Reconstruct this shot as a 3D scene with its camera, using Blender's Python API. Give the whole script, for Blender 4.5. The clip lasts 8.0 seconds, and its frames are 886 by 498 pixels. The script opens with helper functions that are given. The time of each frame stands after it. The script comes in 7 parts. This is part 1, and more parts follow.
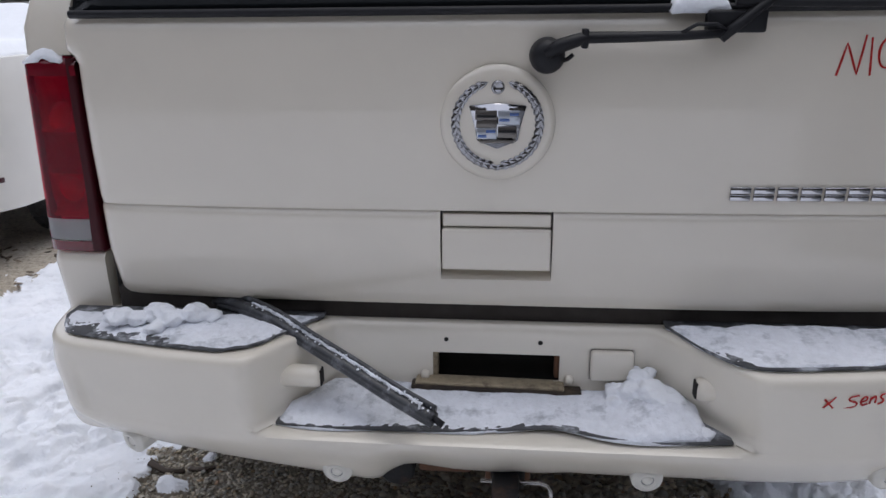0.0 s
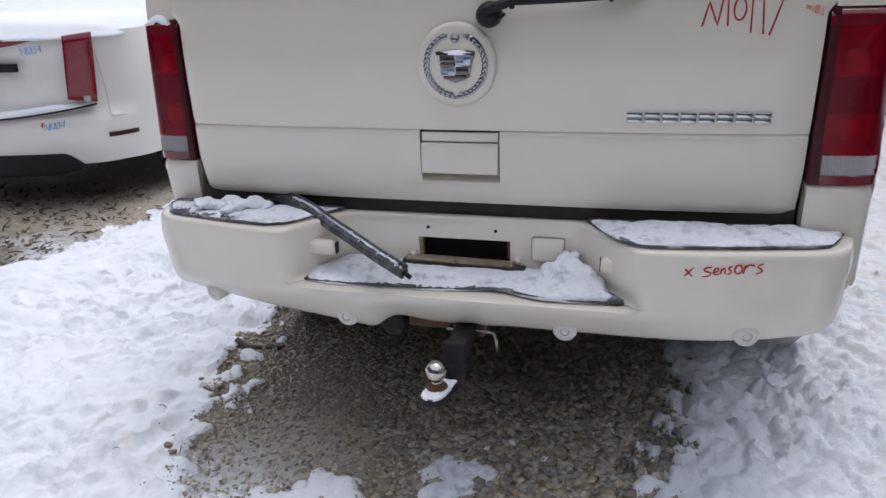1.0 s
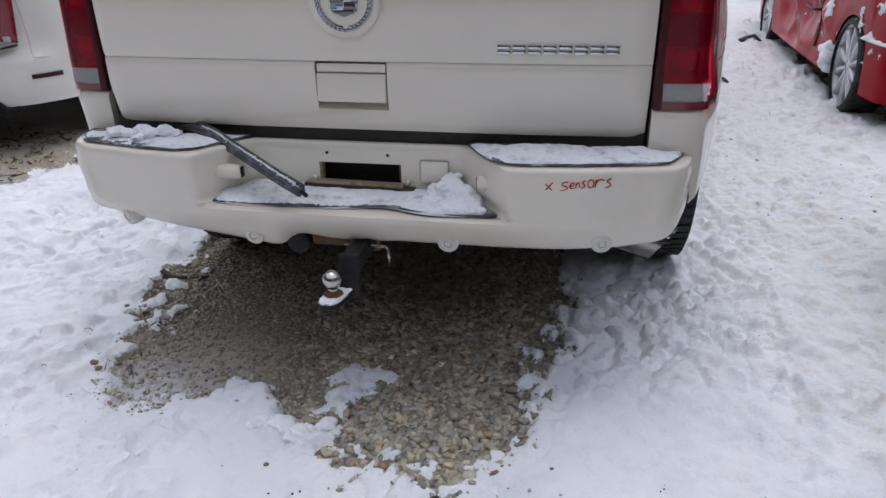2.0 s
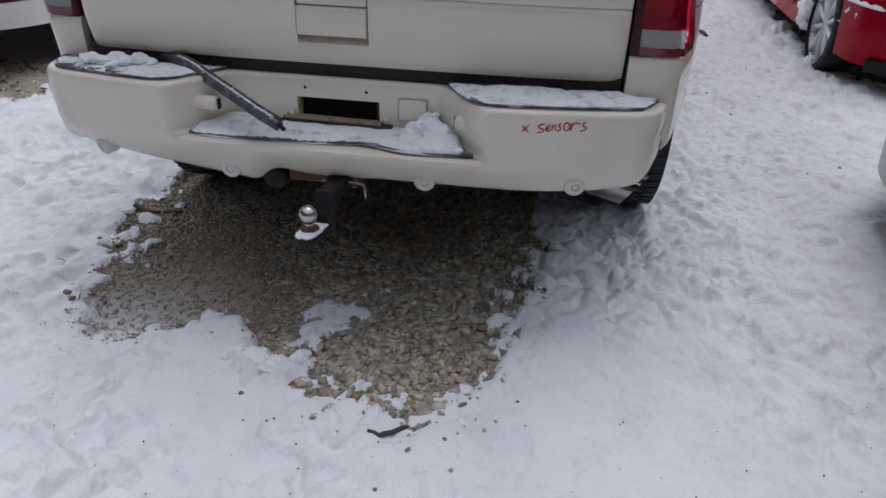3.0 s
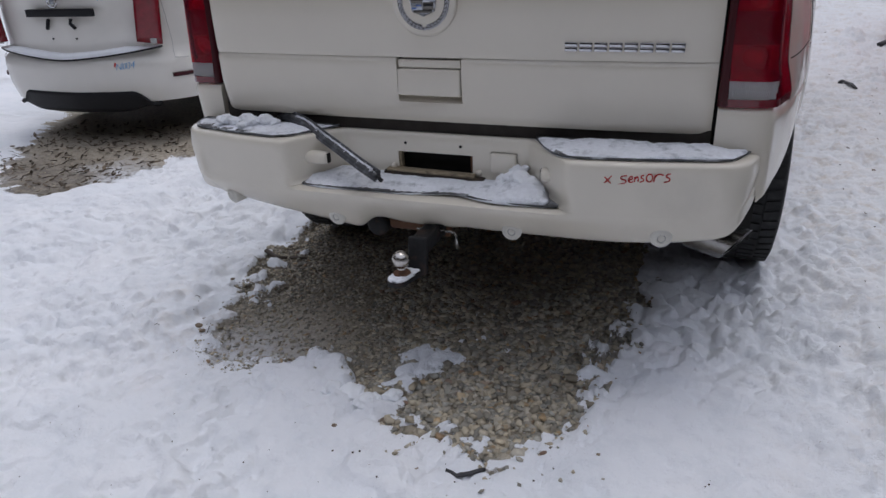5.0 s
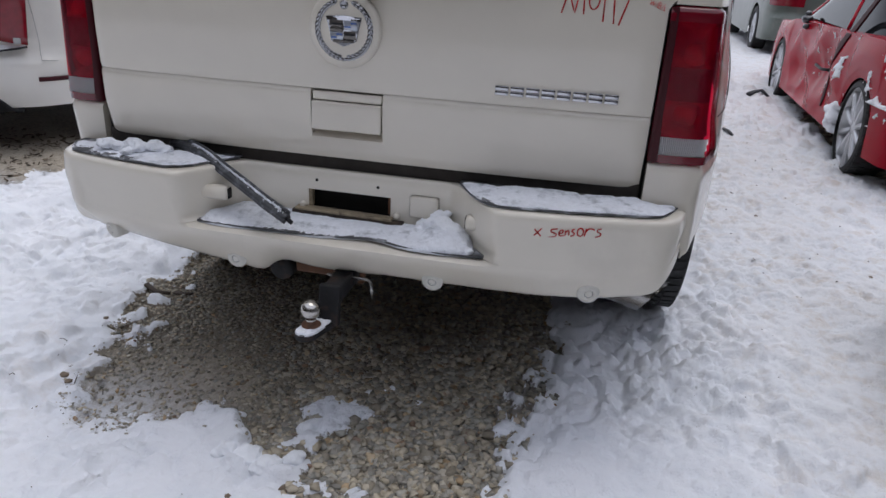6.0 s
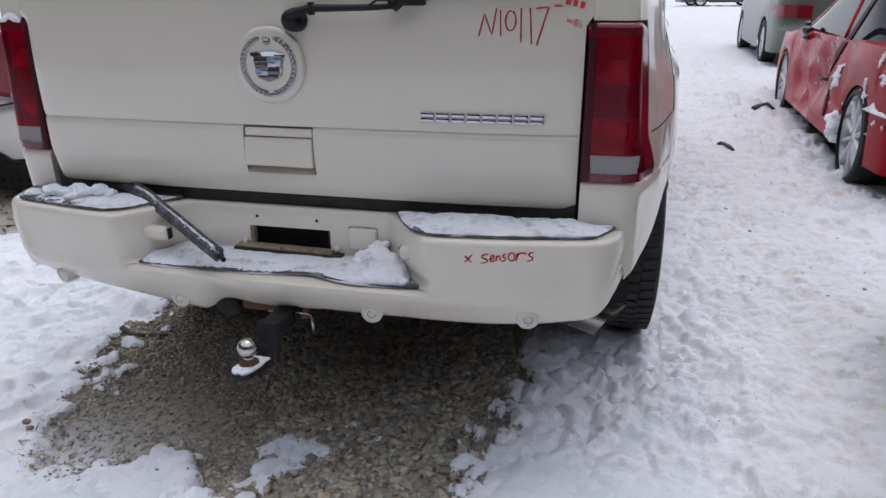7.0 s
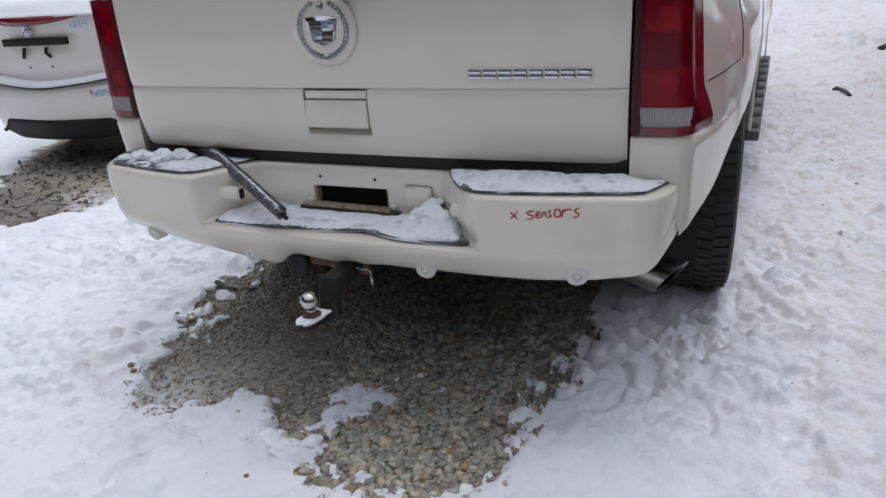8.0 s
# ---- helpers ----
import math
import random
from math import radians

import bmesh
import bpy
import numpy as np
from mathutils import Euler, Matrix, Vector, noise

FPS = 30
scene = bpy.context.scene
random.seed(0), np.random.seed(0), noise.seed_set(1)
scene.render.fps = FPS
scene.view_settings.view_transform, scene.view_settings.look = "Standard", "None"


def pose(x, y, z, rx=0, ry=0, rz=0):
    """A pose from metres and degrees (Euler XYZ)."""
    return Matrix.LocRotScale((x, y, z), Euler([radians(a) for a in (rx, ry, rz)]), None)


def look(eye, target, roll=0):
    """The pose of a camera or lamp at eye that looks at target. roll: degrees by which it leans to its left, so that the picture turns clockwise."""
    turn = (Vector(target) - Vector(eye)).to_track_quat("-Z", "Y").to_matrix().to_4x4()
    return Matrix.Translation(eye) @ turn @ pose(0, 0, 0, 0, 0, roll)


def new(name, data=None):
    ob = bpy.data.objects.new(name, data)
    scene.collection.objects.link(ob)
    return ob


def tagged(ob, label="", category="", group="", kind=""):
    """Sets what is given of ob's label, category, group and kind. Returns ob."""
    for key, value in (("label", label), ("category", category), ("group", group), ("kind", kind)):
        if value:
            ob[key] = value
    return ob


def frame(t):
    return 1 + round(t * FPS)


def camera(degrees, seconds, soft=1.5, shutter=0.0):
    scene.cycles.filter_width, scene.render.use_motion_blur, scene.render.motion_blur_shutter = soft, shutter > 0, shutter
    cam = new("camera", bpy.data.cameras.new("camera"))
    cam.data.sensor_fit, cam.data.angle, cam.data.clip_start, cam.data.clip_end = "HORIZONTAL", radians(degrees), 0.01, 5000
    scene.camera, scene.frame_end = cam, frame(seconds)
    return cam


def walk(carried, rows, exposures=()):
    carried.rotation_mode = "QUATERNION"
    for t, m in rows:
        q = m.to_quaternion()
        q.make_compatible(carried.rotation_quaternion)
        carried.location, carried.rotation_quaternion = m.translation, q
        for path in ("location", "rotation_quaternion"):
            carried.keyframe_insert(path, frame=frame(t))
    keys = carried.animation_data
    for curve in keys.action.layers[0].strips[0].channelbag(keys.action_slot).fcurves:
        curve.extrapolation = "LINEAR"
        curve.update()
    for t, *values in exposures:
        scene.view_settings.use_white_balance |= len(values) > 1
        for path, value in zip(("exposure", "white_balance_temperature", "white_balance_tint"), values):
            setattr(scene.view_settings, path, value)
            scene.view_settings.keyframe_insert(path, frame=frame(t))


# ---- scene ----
cam = camera(65.1, 8.0)
PATH = [
    (0, (-0.018, 0.011, 1.278), (-0.191, 1.888, 0.61), -0.7),
    (0.3, (0.143, -0.145, 1.29), (-0.01, 1.734, 0.621), -1.8),
    (0.5, (0.189, -0.248, 1.269), (0.116, 1.64, 0.613), 0.0),
    (0.7, (0.249, -0.341, 1.285), (0.012, 1.498, 0.535), -0.5),
    (1, (0.35, -0.441, 1.288), (-0.126, 1.355, 0.548), -2.1),
    (1.2, (0.472, -0.48, 1.263), (0.008, 1.311, 0.504), 1.5),
    (1.5, (0.551, -0.557, 1.281), (0.038, 1.198, 0.469), -1.7),
    (1.7, (0.564, -0.599, 1.284), (0.097, 1.164, 0.464), -3.1),
    (2, (0.55, -0.62, 1.275), (0.219, 1.153, 0.411), -1.0),
    (2.2, (0.572, -0.613, 1.272), (0.243, 1.141, 0.37), -0.9),
    (3.3, (0.546, -0.686, 1.263), (0.32, 1.025, 0.252), 2.4),
    (3.5, (0.545, -0.694, 1.264), (0.289, 1.008, 0.246), 1.8),
    (3.8, (0.612, -0.69, 1.272), (0.216, 1.017, 0.308), 0.1),
    (4, (0.642, -0.694, 1.265), (0.181, 1.017, 0.337), -0.6),
    (4.2, (0.692, -0.694, 1.273), (0.135, 1.011, 0.387), -1.7),
    (5.3, (0.723, -0.704, 1.265), (0.066, 0.987, 0.424), -2.5),
    (5.5, (0.67, -0.662, 1.258), (0.106, 1.051, 0.394), -0.7),
    (5.7, (0.624, -0.608, 1.277), (0.142, 1.138, 0.428), 0.9),
    (6, (0.58, -0.568, 1.284), (0.242, 1.238, 0.494), 3.2),
    (6.2, (0.607, -0.548, 1.288), (0.348, 1.278, 0.514), 2.3),
    (6.5, (0.635, -0.531, 1.29), (0.391, 1.305, 0.536), 1.1),
    (6.7, (0.713, -0.508, 1.283), (0.39, 1.324, 0.548), 0.2),
    (7, (0.815, -0.483, 1.275), (0.381, 1.335, 0.563), -0.4),
    (7.2, (0.893, -0.47, 1.271), (0.301, 1.3, 0.55), -2.5),
    (7.5, (0.925, -0.469, 1.273), (0.208, 1.229, 0.497), -4.0),
    (7.7, (0.942, -0.472, 1.266), (0.215, 1.212, 0.47), -4.2),
    (8, (0.966, -0.468, 1.279), (0.246, 1.212, 0.467), -4.4),
]
walk(cam, [(t, look(eye, target, roll)) for t, eye, target, roll in PATH],
     [(0.0, 0.48), (0.5, 0.58), (1.0, 0.66), (1.5, 0.55), (2.2, 0.38), (3.3, 0.05), (4.2, 0.08), (5.3, 0.11), (6.0, 0.34), (7.0, 0.49), (8.0, 0.46)])

# ---- world and light: flat winter overcast ----
world = bpy.data.worlds.new("overcast")
scene.world = world
world.use_nodes = True
wn, wl = world.node_tree.nodes, world.node_tree.links
wn.clear()
w_out = wn.new("ShaderNodeOutputWorld")
w_sky = wn.new("ShaderNodeTexSky")
w_sky.sky_type, w_sky.sun_disc = "NISHITA", False
w_sky.sun_elevation, w_sky.sun_rotation = radians(76), radians(11)
w_hsv = wn.new("ShaderNodeHueSaturation")
w_hsv.inputs["Saturation"].default_value = 0.35
w_b1, w_b2, w_add = wn.new("ShaderNodeBackground"), wn.new("ShaderNodeBackground"), wn.new("ShaderNodeAddShader")
w_b1.inputs["Strength"].default_value = 0.06
w_b2.inputs["Color"].default_value = (0.825, 0.86, 1.03, 1)
w_b2.inputs["Strength"].default_value = 0.56
wl.new(w_sky.outputs[0], w_hsv.inputs["Color"])
wl.new(w_hsv.outputs[0], w_b1.inputs["Color"])
wl.new(w_b1.outputs[0], w_add.inputs[0])
wl.new(w_b2.outputs[0], w_add.inputs[1])
wl.new(w_add.outputs[0], w_out.inputs[0])
sun_data = bpy.data.lights.new("sun", "SUN")
sun_data.energy, sun_data.angle, sun_data.color = 0.7, radians(40), (1.0, 0.97, 0.93)
sun = new("sun", sun_data)
sun.matrix_world = look((0.5, 2.5, 10.5), (0, 0, 0))


# ---- materials ----
def material(name, color, rough=0.5, metal=0.0, coat=0.0, vary=0.12, scale=30.0, bump=0.0, bump_scale=120.0,
             dirt=None, dirt_scale=6.0, dirt_amount=0.0, spec=0.5, island=0.0):
    """A principled surface with colour variation at two scales, optional dirt and fine relief."""
    m = bpy.data.materials.new(name)
    m.use_nodes = True
    n, l = m.node_tree.nodes, m.node_tree.links
    p = n["Principled BSDF"]
    p.inputs["Metallic"].default_value = metal
    p.inputs["Roughness"].default_value = rough
    p.inputs["Coat Weight"].default_value = coat
    p.inputs["Coat Roughness"].default_value = 0.06
    p.inputs["Specular IOR Level"].default_value = spec
    geo = n.new("ShaderNodeTexCoord")
    big = n.new("ShaderNodeTexNoise")
    big.inputs["Scale"].default_value, big.inputs["Detail"].default_value = scale * 0.15, 3
    fine = n.new("ShaderNodeTexNoise")
    fine.inputs["Scale"].default_value, fine.inputs["Detail"].default_value = scale, 6
    l.new(geo.outputs["Object"], big.inputs["Vector"])
    l.new(geo.outputs["Object"], fine.inputs["Vector"])
    mean = n.new("ShaderNodeMath")
    mean.operation = "ADD"
    l.new(big.outputs["Fac"], mean.inputs[0])
    l.new(fine.outputs["Fac"], mean.inputs[1])
    spread = n.new("ShaderNodeMapRange")
    spread.inputs["From Min"].default_value, spread.inputs["From Max"].default_value = 0.6, 1.4
    spread.inputs["To Min"].default_value, spread.inputs["To Max"].default_value = 1 - vary, 1 + vary
    l.new(mean.outputs[0], spread.inputs["Value"])
    value = spread.outputs[0]
    if island:
        rnd = n.new("ShaderNodeNewGeometry").outputs["Random Per Island"]
        r2 = n.new("ShaderNodeMapRange")
        r2.inputs["To Min"].default_value, r2.inputs["To Max"].default_value = 1 - island, 1 + island
        l.new(rnd, r2.inputs["Value"])
        mul = n.new("ShaderNodeMath")
        mul.operation = "MULTIPLY"
        l.new(value, mul.inputs[0])
        l.new(r2.outputs[0], mul.inputs[1])
        value = mul.outputs[0]
    tint = n.new("ShaderNodeVectorMath")
    tint.operation = "SCALE"
    tint.inputs[0].default_value = color
    l.new(value, tint.inputs["Scale"])
    col = tint.outputs[0]
    if dirt is not None:
        dn = n.new("ShaderNodeTexNoise")
        dn.inputs["Scale"].default_value, dn.inputs["Detail"].default_value, dn.inputs["Roughness"].default_value = dirt_scale, 8, 0.65
        l.new(geo.outputs["Object"], dn.inputs["Vector"])
        dr = n.new("ShaderNodeMapRange")
        dr.inputs["From Min"].default_value, dr.inputs["From Max"].default_value = 0.52, 0.72
        dr.inputs["To Max"].default_value = dirt_amount
        l.new(dn.outputs["Fac"], dr.inputs["Value"])
        mix = n.new("ShaderNodeMix")
        mix.data_type = "RGBA"
        mix.inputs[7].default_value = (*dirt, 1)
        l.new(dr.outputs[0], mix.inputs[0])
        l.new(col, mix.inputs[6])
        col = mix.outputs[2]
    l.new(col, p.inputs["Base Color"])
    if bump:
        bn = n.new("ShaderNodeTexNoise")
        bn.inputs["Scale"].default_value, bn.inputs["Detail"].default_value = bump_scale, 5
        l.new(geo.outputs["Object"], bn.inputs["Vector"])
        b = n.new("ShaderNodeBump")
        b.inputs["Strength"].default_value, b.inputs["Distance"].default_value = bump, 0.004
        l.new(bn.outputs["Fac"], b.inputs["Height"])
        l.new(b.outputs[0], p.inputs["Normal"])
    return m


def lens_material(name, color, clear, rough=0.08, body=None):
    """A coloured plastic lens: tinted see-through with a glossy surface."""
    m = bpy.data.materials.new(name)
    m.use_nodes = True
    n, l = m.node_tree.nodes, m.node_tree.links
    p = n["Principled BSDF"]
    p.inputs["Base Color"].default_value = (*(body or color), 1)
    p.inputs["Roughness"].default_value = rough
    p.inputs["Coat Weight"].default_value = 0.08
    see = n.new("ShaderNodeBsdfTransparent")
    see.inputs["Color"].default_value = (*color, 1)
    mix = n.new("ShaderNodeMixShader")
    mix.inputs[0].default_value = clear
    l.new(p.outputs[0], mix.inputs[1])
    l.new(see.outputs[0], mix.inputs[2])
    l.new(mix.outputs[0], n["Material Output"].inputs["Surface"])
    return m


PEARL = material("pearl_paint", (0.640, 0.590, 0.500), 0.32, coat=1.0, vary=0.03, scale=9, dirt=(0.42, 0.40, 0.36), dirt_scale=3.5, dirt_amount=0.10)
PEARL_BUMPER = material("pearl_bumper_paint", (0.680, 0.631, 0.537), 0.36, coat=0.7, vary=0.03, scale=11, dirt=(0.40, 0.37, 0.32), dirt_scale=5, dirt_amount=0.16, bump=0.02, bump_scale=300)
SEDAN_WHITE = material("white_paint", (0.70, 0.675, 0.63), 0.3, coat=0.5, vary=0.03, scale=9, dirt=(0.42, 0.40, 0.36), dirt_scale=3, dirt_amount=0.12)
DARK_RED = material("dark_red_metal", (0.035, 0.002, 0.004), 0.5, spec=0.1, vary=0.3, scale=20)
RED = material("red_paint", (0.32, 0.002, 0.014), 0.20, coat=0.07, spec=0.06, vary=0.10, scale=12)
SILVER = material("silver_green_paint", (0.12, 0.140, 0.122), 0.35, metal=0.3, coat=0.2, vary=0.06, scale=14, dirt=(0.3, 0.28, 0.25), dirt_amount=0.3)
GREY = material("grey_paint", (0.34, 0.35, 0.37), 0.35, metal=0.3, coat=0.4, vary=0.06, scale=14, dirt=(0.3, 0.28, 0.25), dirt_amount=0.3)
DARK_PAINT = material("dark_paint", (0.03, 0.03, 0.035), 0.3, coat=0.5, vary=0.1)
# dark reflections in the badge are put into this lowered metal colour
WREATH = material("darkened_chrome", (0.30, 0.30, 0.31), 0.20, metal=1.0, vary=0.08, scale=60)
CHROME = material("chrome", (0.50, 0.50, 0.52), 0.12, metal=1.0, vary=0.03, scale=60)
ALLOY = material("silver_alloy", (0.55, 0.56, 0.58), 0.35, metal=0.6, vary=0.06, scale=40)
RUBBER = material("tyre_rubber", (0.022, 0.022, 0.023), 0.75, vary=0.3, scale=60, dirt=(0.10, 0.10, 0.10), dirt_scale=12, dirt_amount=0.4, bump=0.3, bump_scale=200)
BLACK = material("black_plastic", (0.013, 0.013, 0.015), 0.5, spec=0.22, vary=0.2, scale=50, bump=0.15, bump_scale=400)
STRIP = material("strip_rubber", (0.034, 0.036, 0.040), 0.30, vary=0.3, scale=70, dirt=(0.30, 0.31, 0.34), dirt_scale=30, dirt_amount=0.65)
SILL = material("dirty_sill_and_cap_shade", (0.046, 0.040, 0.036), 0.8, vary=0.3, scale=30, spec=0.2, dirt=(0.07, 0.066, 0.062), dirt_scale=12, dirt_amount=0.4)
# near-black of undersides and seams; on openings it paints their shade
CAVITY = material("dark_underside_and_shade", (0.012, 0.011, 0.010), 0.9, vary=0.4, scale=20)
RUST = material("rusty_steel", (0.12, 0.055, 0.028), 0.85, vary=0.4, scale=50, dirt=(0.03, 0.02, 0.015), dirt_scale=25, dirt_amount=0.8, bump=0.5)
RUST_DARK = material("dark_corroded_steel", (0.030, 0.021, 0.014), 0.8, vary=0.5, scale=50, dirt=(0.14, 0.10, 0.06), dirt_scale=22, dirt_amount=0.5, bump=0.5)
RUST_BOARD = material("corroded_bracket", (0.27, 0.22, 0.145), 0.8, vary=0.35, scale=60, dirt=(0.05, 0.03, 0.02), dirt_scale=28, dirt_amount=0.9, bump=0.5)
HITCH_BLACK = material("hitch_black", (0.014, 0.014, 0.015), 0.6, spec=0.25, vary=0.3, scale=60, dirt=(0.10, 0.05, 0.03), dirt_scale=25, dirt_amount=0.5, bump=0.2)
GLASS_DARK = material("tinted_glass", (0.012, 0.014, 0.016), 0.06, coat=0.0, spec=0.12, vary=0.05)
PALE_TRIM = material("grey_trim", (0.30, 0.30, 0.29), 0.6, vary=0.15, scale=40)
SENSOR = material("sensor_plastic", (0.70, 0.68, 0.62), 0.4, vary=0.05, scale=80, dirt=(0.4, 0.36, 0.3), dirt_scale=40, dirt_amount=0.35)
PAD = material("tread_rubber", (0.060, 0.062, 0.066), 0.7, vary=0.25, scale=80, bump=0.4, bump_scale=150, dirt=(0.54, 0.56, 0.60), dirt_scale=16, dirt_amount=0.95)
MARK_RED = material("red_marker", (0.60, 0.035, 0.03), 0.5, vary=0.25, scale=90)
MARK_BLUE = material("blue_marker", (0.10, 0.33, 0.62), 0.5, vary=0.25, scale=90)
BADGE_BLUE = material("badge_blue", (0.05, 0.10, 0.28), 0.2, coat=0.6, vary=0.1)
BADGE_GOLD = material("badge_grey", (0.14, 0.13, 0.12), 0.25, metal=0.6, vary=0.1)
BADGE_PALE = material("badge_silver", (0.42, 0.45, 0.50), 0.25, metal=0.6, vary=0.1)
LENS_RED = lens_material("red_lens", (0.90, 0.006, 0.050), 0.66, 0.14, (0.23, 0.002, 0.020))
LENS_DARK = material("dark_red_lens", (0.042, 0.0015, 0.005), 0.30, coat=0.0, spec=0.25, vary=0.15, scale=20)
LENS_MID = material("crimson_lens", (0.13, 0.002, 0.010), 0.16, coat=0.7, spec=0.3, vary=0.25, scale=26)
TAILPIPE = material("dull_steel", (0.33, 0.32, 0.31), 0.26, metal=1.0, vary=0.15, scale=60, dirt=(0.12, 0.10, 0.08), dirt_scale=20, dirt_amount=0.6)
LENS_SOLID = material("deep_red_lens", (0.17, 0.004, 0.012), 0.16, coat=0.3, vary=0.35, scale=26)
LENS_CLEAR = lens_material("clear_lens", (0.66, 0.67, 0.67), 0.45, 0.15)
CHAMBER_DARK = material("dark_lamp_chamber", (0.10, 0.07, 0.07), 0.5, vary=0.6, scale=30)
CHAMBER = material("lamp_chamber", (0.30, 0.23, 0.23), 0.4, metal=0.2, vary=0.45, scale=40)
BOARD = material("board_grey", (0.040, 0.040, 0.043), 0.55, vary=0.3, scale=40, dirt=(0.45, 0.46, 0.48), dirt_scale=9, dirt_amount=0.5)
REFLECTOR = material("lamp_reflector", (0.50, 0.45, 0.43), 0.35, metal=0.2, vary=0.35, scale=45)
LEAF = material("dead_leaf", (0.125, 0.095, 0.068), 0.8, vary=0.4, scale=60, island=0.5)
TWIG = material("wet_twig", (0.05, 0.035, 0.025), 0.7, vary=0.4, scale=60)
PEBBLE = material("limestone_gravel", (0.385, 0.357, 0.303), 0.78, vary=0.26, scale=70, island=0.38, bump=0.35, bump_scale=260)
def varied_by_stone(m):
    """Give each loose stone a hue of its own: tan, grey, pale or rusty."""
    n, l = m.node_tree.nodes, m.node_tree.links
    p = n["Principled BSDF"]
    source = p.inputs["Base Color"].links[0].from_socket
    ramp = n.new("ShaderNodeValToRGB")
    ramp.color_ramp.elements[0].color = (1.0, 0.935, 0.83, 1)
    ramp.color_ramp.elements[1].color = (1.0, 0.97, 0.90, 1)
    for at, c in ((0.35, (0.92, 0.92, 0.92)), (0.62, (0.74, 0.78, 0.82)), (0.70, (1.0, 0.95, 0.85)), (0.92, (1.05, 0.98, 0.86)), (0.965, (0.95, 0.72, 0.48)), (0.985, (0.62, 0.42, 0.36))):
        ramp.color_ramp.elements.new(at).color = (*c, 1)
    twist = n.new("ShaderNodeMath")
    twist.operation = "FRACT"
    turn = n.new("ShaderNodeMath")
    turn.operation, turn.inputs[1].default_value = "MULTIPLY", 7.31
    l.new(n.new("ShaderNodeNewGeometry").outputs["Random Per Island"], turn.inputs[0])
    l.new(turn.outputs[0], twist.inputs[0])
    l.new(twist.outputs[0], ramp.inputs["Fac"])
    mul = n.new("ShaderNodeVectorMath")
    mul.operation = "MULTIPLY"
    l.new(source, mul.inputs[0])
    l.new(ramp.outputs["Color"], mul.inputs[1])
    l.new(mul.outputs[0], p.inputs["Base Color"])
    return m


varied_by_stone(PEBBLE)
DEBRIS = material("black_debris", (0.03, 0.03, 0.035), 0.6, vary=0.3, scale=60)
SCREEN_DARK = material("dark_screen", (0.045, 0.038, 0.032), 0.9, vary=0.5, scale=3, bump=0.5, bump_scale=4)


def snow_material(name):
    m = material(name, (0.83, 0.85, 0.885), 0.75, vary=0.035, scale=40, bump=0.75, bump_scale=130, spec=0.25)
    p = m.node_tree.nodes["Principled BSDF"]
    p.inputs["Subsurface Weight"].default_value = 0.0
    return m


SNOW = snow_material("snow")
FROST = material("frosted_snow", (0.78, 0.80, 0.845), 0.75, vary=0.12, scale=70, bump=1.0, bump_scale=130, spec=0.25, dirt=(0.25, 0.27, 0.30), dirt_scale=20, dirt_amount=0.85)


